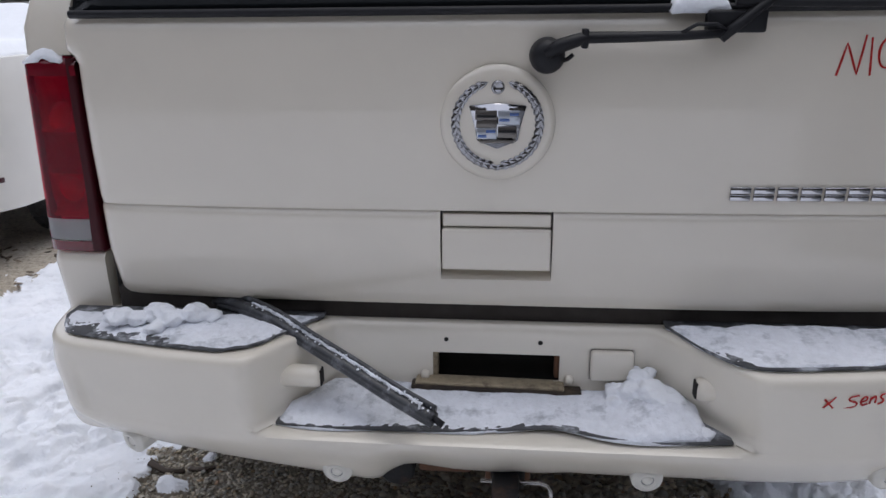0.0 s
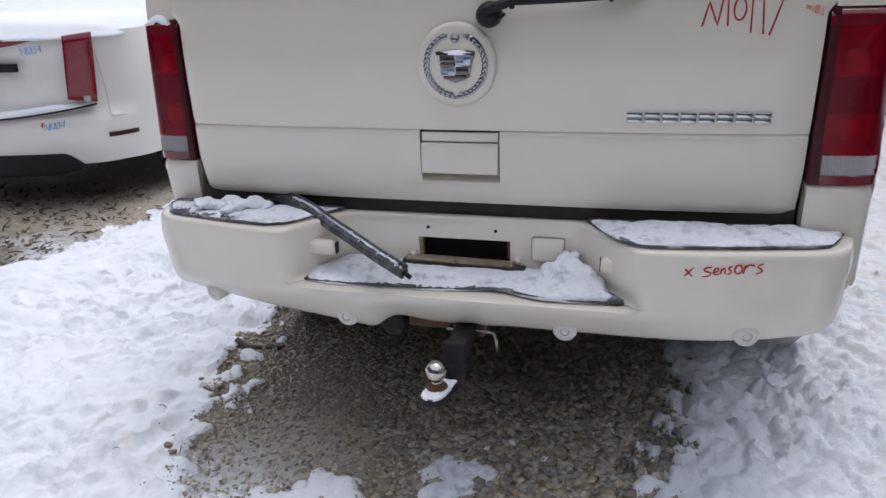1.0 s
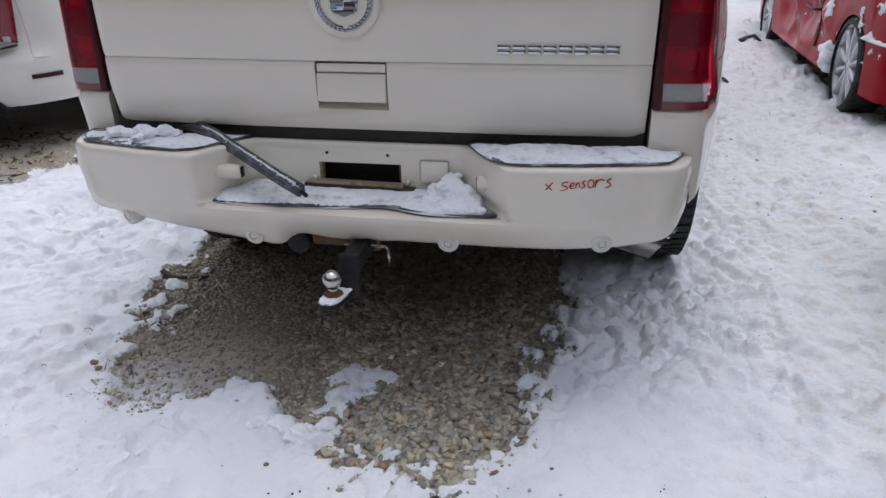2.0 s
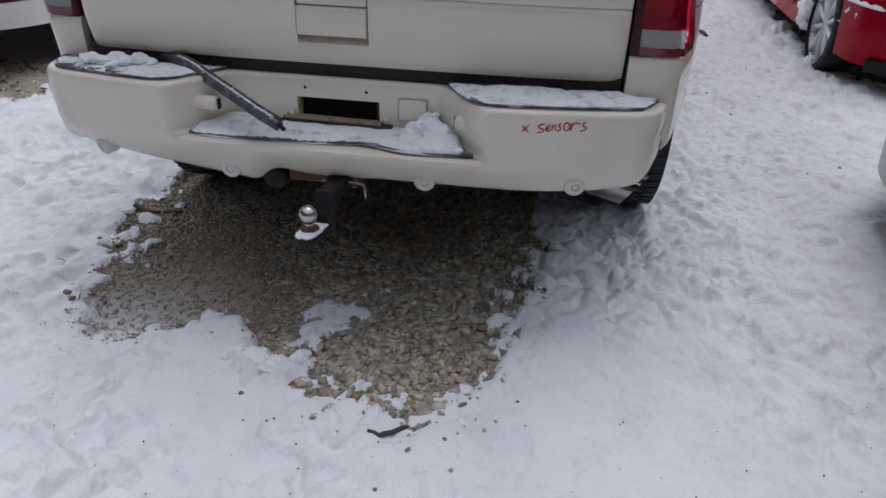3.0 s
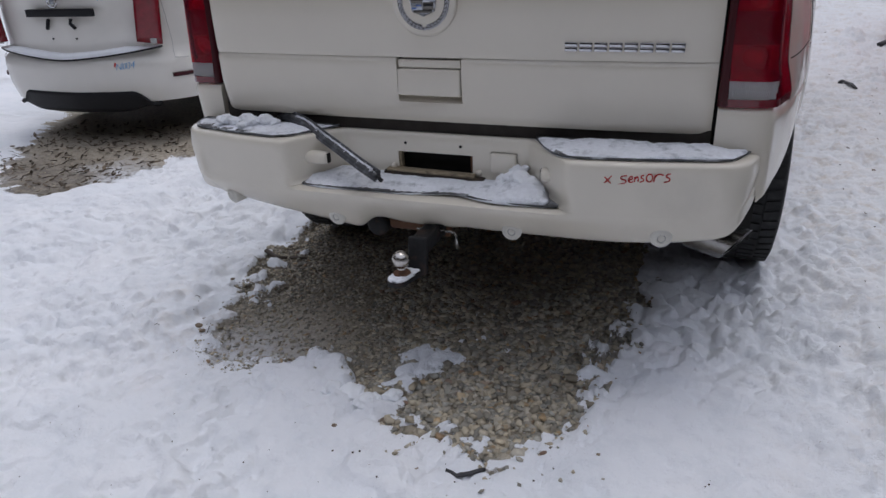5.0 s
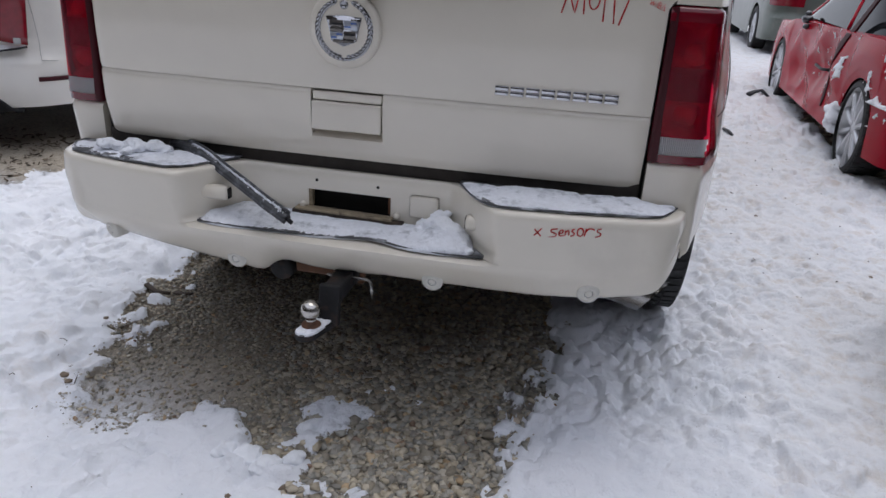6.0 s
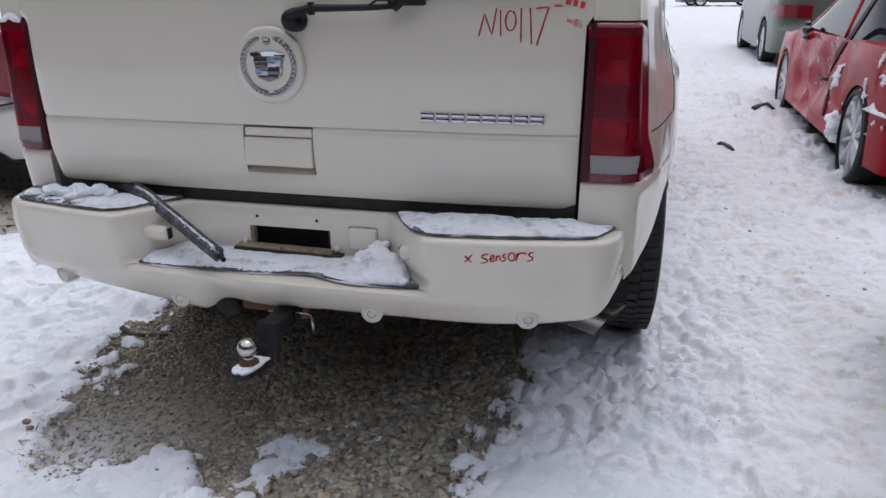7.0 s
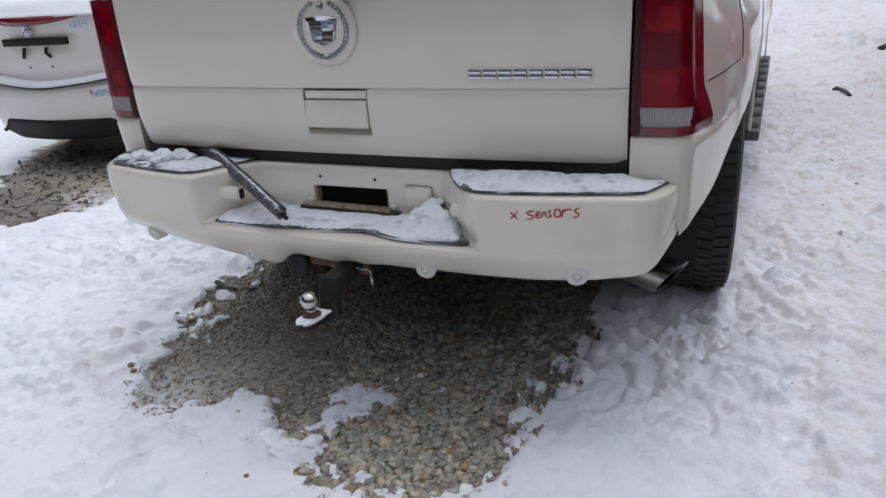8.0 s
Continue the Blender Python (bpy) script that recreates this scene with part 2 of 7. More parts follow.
def ground_material():
    """Snow where the sheet's 'bare' value is low, gritty wet gravel where it is high, brownish tread dirt between."""
    m = bpy.data.materials.new("snow_and_gravel")
    m.use_nodes = True
    n, l = m.node_tree.nodes, m.node_tree.links
    p = n["Principled BSDF"]
    at = n.new("ShaderNodeAttribute")
    at.attribute_name = "bare"
    soil = n.new("ShaderNodeAttribute")
    soil.attribute_name = "soiled"
    co = n.new("ShaderNodeTexCoord")

    def tex(scale, detail=5, rough=0.6):
        t = n.new("ShaderNodeTexNoise")
        t.inputs["Scale"].default_value, t.inputs["Detail"].default_value, t.inputs["Roughness"].default_value = scale, detail, rough
        l.new(co.outputs["Object"], t.inputs["Vector"])
        return t.outputs["Fac"]

    def ramp(value, a, b, lo=0.0, hi=1.0):
        r = n.new("ShaderNodeMapRange")
        r.inputs["From Min"].default_value, r.inputs["From Max"].default_value = a, b
        r.inputs["To Min"].default_value, r.inputs["To Max"].default_value = lo, hi
        l.new(value, r.inputs["Value"])
        return r.outputs[0]

    def mixed(fac, a, b):
        x = n.new("ShaderNodeMix")
        x.data_type = "RGBA"
        l.new(fac, x.inputs[0])
        for k, v in ((6, a), (7, b)):
            if isinstance(v, tuple):
                x.inputs[k].default_value = (*v, 1)
            else:
                l.new(v, x.inputs[k])
        return x.outputs[2]

    def joined(op, a, b):
        x = n.new("ShaderNodeMath")
        x.operation = op
        for k, v in ((0, a), (1, b)):
            if isinstance(v, float):
                x.inputs[k].default_value = v
            else:
                l.new(v, x.inputs[k])
        return x.outputs[0]

    snow = mixed(ramp(tex(2.3), 0.35, 0.65), (0.81, 0.835, 0.885), (0.875, 0.887, 0.925))
    snow = mixed(joined("MULTIPLY", ramp(tex(9, 9, 0.7), 0.49, 0.68), ramp(soil.outputs["Fac"], 0.0, 1.0, 0.0, 0.75)), snow, (0.62, 0.54, 0.46))
    snow = mixed(ramp(soil.outputs["Fac"], 0.45, 1.7, 0.0, 0.50), snow, (0.50, 0.485, 0.485))
    snow = mixed(ramp(tex(6.5, 8, 0.72), 0.50, 0.64, 0.0, 0.40), snow, (0.70, 0.735, 0.79))
    specks = ramp(tex(95, 3, 0.7), 0.68, 0.73)
    snow = mixed(joined("MULTIPLY", specks, ramp(tex(3.1), 0.50, 0.66)), snow, (0.22, 0.17, 0.13))
    grit = mixed(ramp(tex(160, 4), 0.35, 0.65), (0.072, 0.060, 0.046), (0.21, 0.182, 0.142))
    grit = mixed(ramp(tex(7), 0.4, 0.65), grit, (0.22, 0.185, 0.14))
    silt = n.new("ShaderNodeAttribute")
    silt.attribute_name = "silt"
    mash = n.new("ShaderNodeAttribute")
    mash.attribute_name = "mash"
    grit = mixed(joined("MULTIPLY", mash.outputs["Fac"], ramp(tex(17, 9, 0.75), 0.47, 0.56)), grit, (0.055, 0.040, 0.028))
    grit = mixed(joined("MULTIPLY", silt.outputs["Fac"], ramp(tex(45, 6), 0.22, 0.55)), grit, (0.46, 0.405, 0.325))
    rime = n.new("ShaderNodeAttribute")
    rime.attribute_name = "frost"
    grit = mixed(joined("MULTIPLY", ramp(tex(38, 8, 0.75), 0.33, 0.54), rime.outputs["Fac"]), grit, (0.66, 0.67, 0.70))
    edge = joined("ADD", at.outputs["Fac"], ramp(tex(60, 6, 0.7), 0.3, 0.7, -0.28, 0.28))
    l.new(mixed(ramp(edge, 0.44, 0.56), snow, grit), p.inputs["Base Color"])
    p.inputs["Roughness"].default_value = 0.78
    p.inputs["Specular IOR Level"].default_value = 0.3
    b = n.new("ShaderNodeBump")
    b.inputs["Strength"].default_value, b.inputs["Distance"].default_value = 0.65, 0.014
    l.new(joined("ADD", joined("ADD", tex(55, 8, 0.65), joined("MULTIPLY", tex(22, 4, 0.6), 0.4)), joined("MULTIPLY", tex(230, 3), 0.3)), b.inputs["Height"])
    l.new(b.outputs[0], p.inputs["Normal"])
    return m


GROUND = ground_material()


# ---- mesh helpers ----
def link_part(name, me, mat, parent=None, label="", smooth=True, inverse=True):
    ob = new(name, me)
    if mat is not None:
        me.materials.append(mat)
    if smooth:
        me.shade_smooth()
    if parent is not None:
        ob.parent = parent
        if inverse:
            at = parent.location if parent.parent is None else Vector((0, 0, 0))
            ob.matrix_parent_inverse = Matrix.Translation(-at)
    if label:
        ob["label"] = label
    return ob


def part(name, bm, mat, parent=None, label="", smooth=True, inverse=False):
    bmesh.ops.recalc_face_normals(bm, faces=bm.faces)
    me = bpy.data.meshes.new(name)
    bm.to_mesh(me)
    bm.free()
    ob = link_part(name, me, mat, parent, label, smooth, inverse)
    return ob


def sharpen(ob, degrees=35):
    ob.data.set_sharp_from_angle(angle=radians(degrees))
    return ob


def empty(name, at, turn=0.0, label="", category="", group="", kind=""):
    ob = new(name)
    ob.matrix_world = pose(*at, 0, 0, turn)
    ob.empty_display_size = 0.1
    return tagged(ob, label, category, group, kind)


def sheet(bm, rows, closed=False, skip=None):
    """Quads over a grid of points; skip(i, j) leaves a hole."""
    vs = [[bm.verts.new(p) for p in row] for row in rows]
    cols = len(rows[0])
    for i in range(len(rows) - (0 if closed else 1)):
        for j in range(cols - 1):
            if skip and skip(i, j):
                continue
            a, b = vs[i], vs[(i + 1) % len(rows)]
            quad = (a[j], a[j + 1], b[j + 1], b[j])
            if len({v.co.to_tuple(6) for v in quad}) >= 3:
                try:
                    bm.faces.new(quad)
                except ValueError:
                    pass
    return vs


def thick(ob, metres, offset=-1.0):
    s = ob.modifiers.new("shell", "SOLIDIFY")
    s.thickness, s.offset = metres, offset
    return ob


def box_bm(size, at=(0, 0, 0), bevel=0.004, turn=None, segments=2):
    bm = bmesh.new()
    bmesh.ops.create_cube(bm, size=1)
    bmesh.ops.scale(bm, vec=size, verts=bm.verts)
    if bevel:
        bmesh.ops.bevel(bm, geom=list(bm.edges), offset=bevel, segments=segments, affect="EDGES", profile=0.6)
    m = Matrix.Translation(at) @ (turn if turn is not None else Matrix())
    bmesh.ops.transform(bm, matrix=m, verts=bm.verts)
    return bm


def lathe_bm(profile, segments=32, axis="z", at=(0, 0, 0), turn=None):
    """Spin (radius, height) points round an axis."""
    bm = bmesh.new()
    rows = []
    for k in range(segments):
        a = 2 * math.pi * k / segments
        rows.append([(r * math.cos(a), r * math.sin(a), h) for r, h in profile])
    sheet(bm, rows, closed=True)
    bmesh.ops.remove_doubles(bm, verts=bm.verts, dist=1e-6)
    m = {"z": Matrix(), "x": Matrix.Rotation(radians(90), 4, "Y"), "y": Matrix.Rotation(radians(90), 4, "X")}[axis]
    bmesh.ops.transform(bm, matrix=Matrix.Translation(at) @ (turn if turn is not None else Matrix()) @ m, verts=bm.verts)
    return bm


def tube_bm(points, radius, sides=10, flat=1.0, taper=1.0):
    """A capped tube along points; flat squashes its height."""
    bm = bmesh.new()
    pts = [Vector(p) for p in points]
    rings = []
    for k, p in enumerate(pts):
        d = (pts[min(k + 1, len(pts) - 1)] - pts[max(k - 1, 0)]).normalized()
        side = d.cross(Vector((0, 0, 1)))
        side = side.normalized() if side.length > 1e-4 else Vector((1, 0, 0))
        up = side.cross(d).normalized()
        r = radius * (1 + (taper - 1) * k / max(1, len(pts) - 1))
        rings.append([bm.verts.new(p + side * r * math.cos(a) + up * r * flat * math.sin(a)) for a in [2 * math.pi * q / sides for q in range(sides)]])
    for a, b in zip(rings, rings[1:]):
        for q in range(sides):
            bm.faces.new((a[q], a[(q + 1) % sides], b[(q + 1) % sides], b[q]))
    bm.faces.new(rings[0])
    bm.faces.new(rings[-1])
    return bm


def spline(points, t):
    """Catmull-Rom through points with rising first value, read at t."""
    for k in range(len(points) - 1):
        if t <= points[k + 1][0] or k == len(points) - 2:
            p1, p2 = points[k], points[k + 1]
            p0 = points[k - 1] if k else p1
            p3 = points[k + 2] if k + 2 < len(points) else p2
            u = max(0.0, min(1.0, (t - p1[0]) / (p2[0] - p1[0])))
            out = []
            for c in range(1, len(p1)):
                m1 = (p2[c] - p0[c]) / max(1e-6, p2[0] - p0[0]) * (p2[0] - p1[0])
                m2 = (p3[c] - p1[c]) / max(1e-6, p3[0] - p1[0]) * (p2[0] - p1[0])
                out.append((2 * u**3 - 3 * u**2 + 1) * p1[c] + (u**3 - 2 * u**2 + u) * m1 + (-2 * u**3 + 3 * u**2) * p2[c] + (u**3 - u**2) * m2)
            return out[0] if len(out) == 1 else out


def line(points, t):
    """Straight lines through (t, value) points."""
    return float(np.interp(t, [p[0] for p in points], [p[1] for p in points]))


def smooth01(t):
    t = max(0.0, min(1.0, t))
    return t * t * (3 - 2 * t)


def snow_patch(name, rows, height, parent=None, label="", seed=0, rough=0.25, mat=None, category="snow", fade=3.2):
    """A pad of snow over a grid of points on a surface: its thickness fades out unevenly at the border."""
    n, m = len(rows), len(rows[0])
    base, top = [], []
    for i, row in enumerate(rows):
        b, t = [], []
        for j, p in enumerate(row):
            p = Vector(p)
            e = min(i, n - 1 - i) / (n - 1) * 2, min(j, m - 1 - j) / (m - 1) * 2
            edge = min(1.0, min(e[0] * fade, e[1] * fade))
            wob = noise.noise(p * 14 + Vector((seed * 7.1, 0, 0))) * 0.5 + noise.noise(p * 45 + Vector((0, seed * 3.3, 0))) * 0.3
            h = height(i / (n - 1), j / (m - 1)) if callable(height) else height
            z = h * max(0.0, min(1.0, edge * 1.25 + wob * rough * 2 - 0.18)) * (1 + wob * rough)
            b.append(p)
            t.append(p + Vector((0, 0, z + noise.noise(p * 110) * 0.0015 if z > 0 else -0.004)))
        base.append(b)
        top.append(t)
    bm = bmesh.new()
    sheet(bm, top)
    ob = part(name, bm, mat or SNOW, parent)
    thick(ob, 0.005)
    return tagged(ob, label, category)


def fused(ob, voxel):
    """Melt joined lumps into one crumbly body."""
    r = ob.modifiers.new("fuse", "REMESH")
    r.mode, r.voxel_size, r.use_smooth_shade = "VOXEL", voxel, True
    return ob


def clump_bm(places, seed=1, detail=2):
    """Joined irregular lumps: (x, y, z, radius)."""
    bm = bmesh.new()
    for k, (x, y, z, r) in enumerate(places):
        got = bmesh.ops.create_icosphere(bm, subdivisions=detail, radius=1)
        for v in got["verts"]:
            d = v.co.normalized()
            f = 1 + 0.35 * noise.noise(d * 1.7 + Vector((k * 3.1, seed, 0))) + 0.14 * noise.noise(d * 4.5 + Vector((0, k * 1.7, seed)))
            v.co = Vector((x, y, z)) + Vector((d.x * r * f, d.y * r * f, d.z * r * f * 0.75))
    return bm


def writing_bm(text, height, slant=0.15, wobble=0.06, thin=-0.012, gap=1.0):
    """Hand-marked letters from the built-in font, each a little off in size and tilt, in the xz plane from the lower left."""
    bm = bmesh.new()
    x = 0.0
    for k, ch in enumerate(text):
        if ch == " ":
            x += height * 0.45
            continue
        c = bpy.data.curves.new("letter", "FONT")
        c.body, c.size, c.offset, c.resolution_u = ch, 1.0, thin, 3
        ob = bpy.data.objects.new("letter", c)
        me = bpy.data.meshes.new_from_object(ob)
        a = (noise.noise(Vector((k * 1.37, len(text), 0.5))) * 2) * wobble
        s = height / 0.73 * (1 + 1.2 * noise.noise(Vector((k * 2.1, 7.7, len(text)))) * wobble * 2)
        xs = [v.co.x for v in me.vertices]
        lo = min(xs)
        for v in me.vertices:
            px, pz = (v.co.x - lo) * s * 0.86, v.co.y * s
            px += pz * (slant + a)
            pz += a * px * 1.5
            v.co = (x + px, 0, pz)
        x += (max(xs) - lo) * s * 0.86 + height * 0.16 * gap
        tmp = bmesh.new()
        tmp.from_mesh(me)
        bmesh.ops.solidify(tmp, geom=list(tmp.faces), thickness=0.0006)
        tmp.to_mesh(me)
        tmp.free()
        bm.from_mesh(me)
        bpy.data.objects.remove(ob)
        bpy.data.meshes.remove(me)
        bpy.data.curves.remove(c)
    return bm


# ---- ground: one sheet of snow with bare gravel, to the horizon ----
def hashed(ix, iy, seed):
    h = (ix.astype(np.int64) * 374761393 + iy.astype(np.int64) * 668265263 + seed * 974711) & 0x7FFFFFFF
    h = ((h ^ (h >> 13)) * 1274126177) & 0x7FFFFFFF
    h = ((h ^ (h >> 15)) * 668265263) & 0x7FFFFFFF
    return ((h >> 7) & 0xFFFF) / 65535.0


def vnoise(x, y, scale, seed=0):
    x, y = x * scale, y * scale
    ix, iy = np.floor(x), np.floor(y)
    fx, fy = x - ix, y - iy
    fx, fy = fx * fx * (3 - 2 * fx), fy * fy * (3 - 2 * fy)
    a, b = hashed(ix, iy, seed), hashed(ix + 1, iy, seed)
    c, d = hashed(ix, iy + 1, seed), hashed(ix + 1, iy + 1, seed)
    return (a + (b - a) * fx) * (1 - fy) + (c + (d - c) * fx) * fy - 0.5


def fnoise(x, y, scale, octaves=4, seed=0):
    out, amp = 0.0, 1.0
    for k in range(octaves):
        out = out + amp * vnoise(x + 3.7 * k, y - 1.9 * k, scale * 2**k, seed + k)
        amp *= 0.5
    return out


def cells(x, y, scale, seed=0):
    """Distance to the nearest scattered point, in cells."""
    x, y = x * scale, y * scale
    ix, iy = np.floor(x), np.floor(y)
    best = np.full_like(x, 9.0)
    for dx in (-1, 0, 1):
        for dy in (-1, 0, 1):
            px, py = ix + dx + hashed(ix + dx, iy + dy, seed), iy + dy + hashed(ix + dx, iy + dy, seed + 77)
            best = np.minimum(best, np.hypot(x - px, y - py))
    return best


def blocks_of(x, y, scale, seed=0):
    """Broken crust: nearness to a crack, and an own height for each block."""
    x, y = x * scale, y * scale
    ix, iy = np.floor(x), np.floor(y)
    f1, f2, own = np.full_like(x, 9.0), np.full_like(x, 9.0), np.zeros_like(x)
    for dx in (-1, 0, 1):
        for dy in (-1, 0, 1):
            px, py = ix + dx + hashed(ix + dx, iy + dy, seed), iy + dy + hashed(ix + dx, iy + dy, seed + 77)
            d = np.hypot(x - px, y - py)
            nearer = d < f1
            f2 = np.where(nearer, f1, np.minimum(f2, d))
            own = np.where(nearer, hashed(ix + dx, iy + dy, seed + 5), own)
            f1 = np.minimum(f1, d)
    return np.exp(-(((f2 - f1) / 0.16) ** 2)), own - 0.5


def inside(x, y, outline):
    """Signed distance to an outline, positive inside."""
    d = np.full_like(x, 1e9)
    hit = np.zeros(x.shape, bool)
    for (x0, y0), (x1, y1) in zip(outline, outline[1:] + outline[:1]):
        ex, ey = x1 - x0, y1 - y0
        t = np.clip(((x - x0) * ex + (y - y0) * ey) / (ex * ex + ey * ey), 0, 1)
        d = np.minimum(d, np.hypot(x - x0 - t * ex, y - y0 - t * ey))
        cross = ((y0 > y) != (y1 > y)) & (x < ex * (y - y0) / (ey if ey else 1e-9) + x0)
        hit ^= cross
    return np.where(hit, d, -d)


BARE_SUV = [(-1.02, 2.2), (-1.12, 1.74), (-0.98, 1.36), (-0.93, 1.10), (-0.80, 0.86), (-0.60, 0.93), (-0.33, 1.02), (-0.20, 0.90), (-0.05, 0.87),
            (0.07, 0.74), (0.22, 0.65), (0.35, 0.60), (0.40, 0.67), (0.45, 0.94), (0.55, 1.28), (0.57, 1.56), (0.57, 1.95), (0.66, 2.8), (0.68, 5.9), (-0.80, 5.9), (-0.86, 2.9)]
BARE_SEDAN = [(-4.9, 4.2), (-4.3, 3.25), (-3.95, 2.68), (-3.55, 2.32), (-3.0, 2.2), (-2.75, 2.40), (-2.72, 2.8), (-2.62, 3.4), (-2.5, 4.5), (-2.6, 8.0), (-4.9, 8.0)]
BARE_RED = [(2.76, 4.14), (2.58, 4.75), (2.56, 5.8), (2.72, 7.3), (4.3, 7.3), (4.2, 4.12)]
ISLAND = [(-0.155, 1.13), (-0.13, 1.19), (0.0, 1.23), (0.05, 1.15), (0.03, 1.07), (-0.05, 1.05), (-0.08, 0.96), (-0.14, 0.97), (-0.12, 1.06)]


def frosted(x, y):
    """The near left tip of the thawed patch, where frost and snow lie between the stones."""
    return np.exp(-(((x + 0.74) / 0.27) ** 2 + ((y - 0.94) / 0.20) ** 2))


def bareness(x, y):
    """0 under full snow to 1 on bare gravel."""
    wob = 0.10 * fnoise(x, y, 5.0, 3, 5) + 0.115 * fnoise(x, y, 19.0, 4, 9)
    b = np.maximum(inside(x, y, BARE_SUV), np.maximum(inside(x, y, BARE_SEDAN) + 0.12 * fnoise(x, y, 9, 3, 31), inside(x, y, BARE_RED) + 0.14 * fnoise(x, y, 7, 3, 37)))
    # a frosted fringe at the near left edge of the thawed patch
    fringe = frosted(x, y)
    b = b - fringe * (0.03 + 0.16 * np.maximum(0, fnoise(x, y, 34, 3, 12)))
    b = np.minimum(b + wob, -(inside(x, y, ISLAND) + 0.6 * wob + 0.012))
    # loose snow still lying in front of the thawed patch
    near = np.exp(-(((x - 0.15) / 0.22) ** 2 + ((y - 0.75) / 0.12) ** 2))
    b = b - near * (np.maximum(0, fnoise(x, y, 21, 3, 44)) * 0.55 + np.maximum(0, fnoise(x, y, 48, 2, 45)) * 0.36)
    right = np.exp(-(((x - 0.50) / 0.09) ** 2 + ((y - 1.10) / 0.45) ** 2))
    b = b - right * np.maximum(0, fnoise(x, y, 42, 3, 47)) * 0.26
    left = np.exp(-(((x + 0.98) / 0.16) ** 2 + ((y - 1.5) / 0.5) ** 2))
    b = b - left * np.maximum(0, fnoise(x, y, 15, 3, 46)) * 0.5
    return np.clip(b / (0.035 + 0.14 * fringe) * 0.5 + 0.5, 0, 1)


def rise(x, y):
    t = np.clip((y - 5.5) / 4.0, 0, 1)
    return 0.10 * t * t * (3 - 2 * t)


LUMPS = []
_rng = np.random.default_rng(4)
for cx, cy, sx, sy, count, r0, r1 in ((1.20, 1.85, 0.12, 0.50, 110, 0.012, 0.045), (1.08, 1.35, 0.16, 0.25, 50, 0.008, 0.026), (1.7, 3.2, 0.4, 1.2, 70, 0.010, 0.034), (1.45, 3.0, 0.3, 0.9, 40, 0.018, 0.040), (2.28, 4.9, 0.17, 0.8, 80, 0.030, 0.085),
                                      (0.80, 1.55, 0.16, 0.25, 36, 0.012, 0.036), (-1.25, 1.5, 0.2, 0.5, 60, 0.010, 0.036), (-1.5, 0.7, 0.7, 0.6, 22, 0.010, 0.03),
                                      (-0.16, 0.84, 0.10, 0.04, 7, 0.02, 0.035), (1.5, 0.8, 0.4, 0.5, 14, 0.010, 0.022), (0.3, 0.2, 0.9, 0.4, 10, 0.010, 0.02),
                                      (2.3, 6.5, 0.2, 1.2, 60, 0.03, 0.09), (1.9, 9.0, 0.5, 2.0, 60, 0.03, 0.08)):
    for _ in range(count):
        LUMPS.append((_rng.normal(cx, sx), _rng.normal(cy, sy), _rng.uniform(r0, r1) * _rng.uniform(0.7, 1.0)))
LUMPS += [(-0.235, 0.865, 0.040), (-0.15, 0.845, 0.034), (-0.095, 0.835, 0.030), (-0.085, 0.905, 0.020), (-0.045, 0.865, 0.024), (0.085, 1.275, 0.022), (0.165, 1.262, 0.014), (0.02, 1.30, 0.018)]
PRINTS = []
for k in range(70):
    lane = k % 3
    x = (_rng.normal(1.55, 0.35), _rng.normal(-1.5, 0.5), _rng.normal(0.7, 0.8))[lane]
    y = (_rng.uniform(-0.4, 7.0), _rng.uniform(-0.2, 2.6), _rng.uniform(-0.6, 0.5))[lane]
    PRINTS.append((x, y, _rng.normal(0, 0.35), 0.045, 0.13, _rng.uniform(0.006, 0.018)))


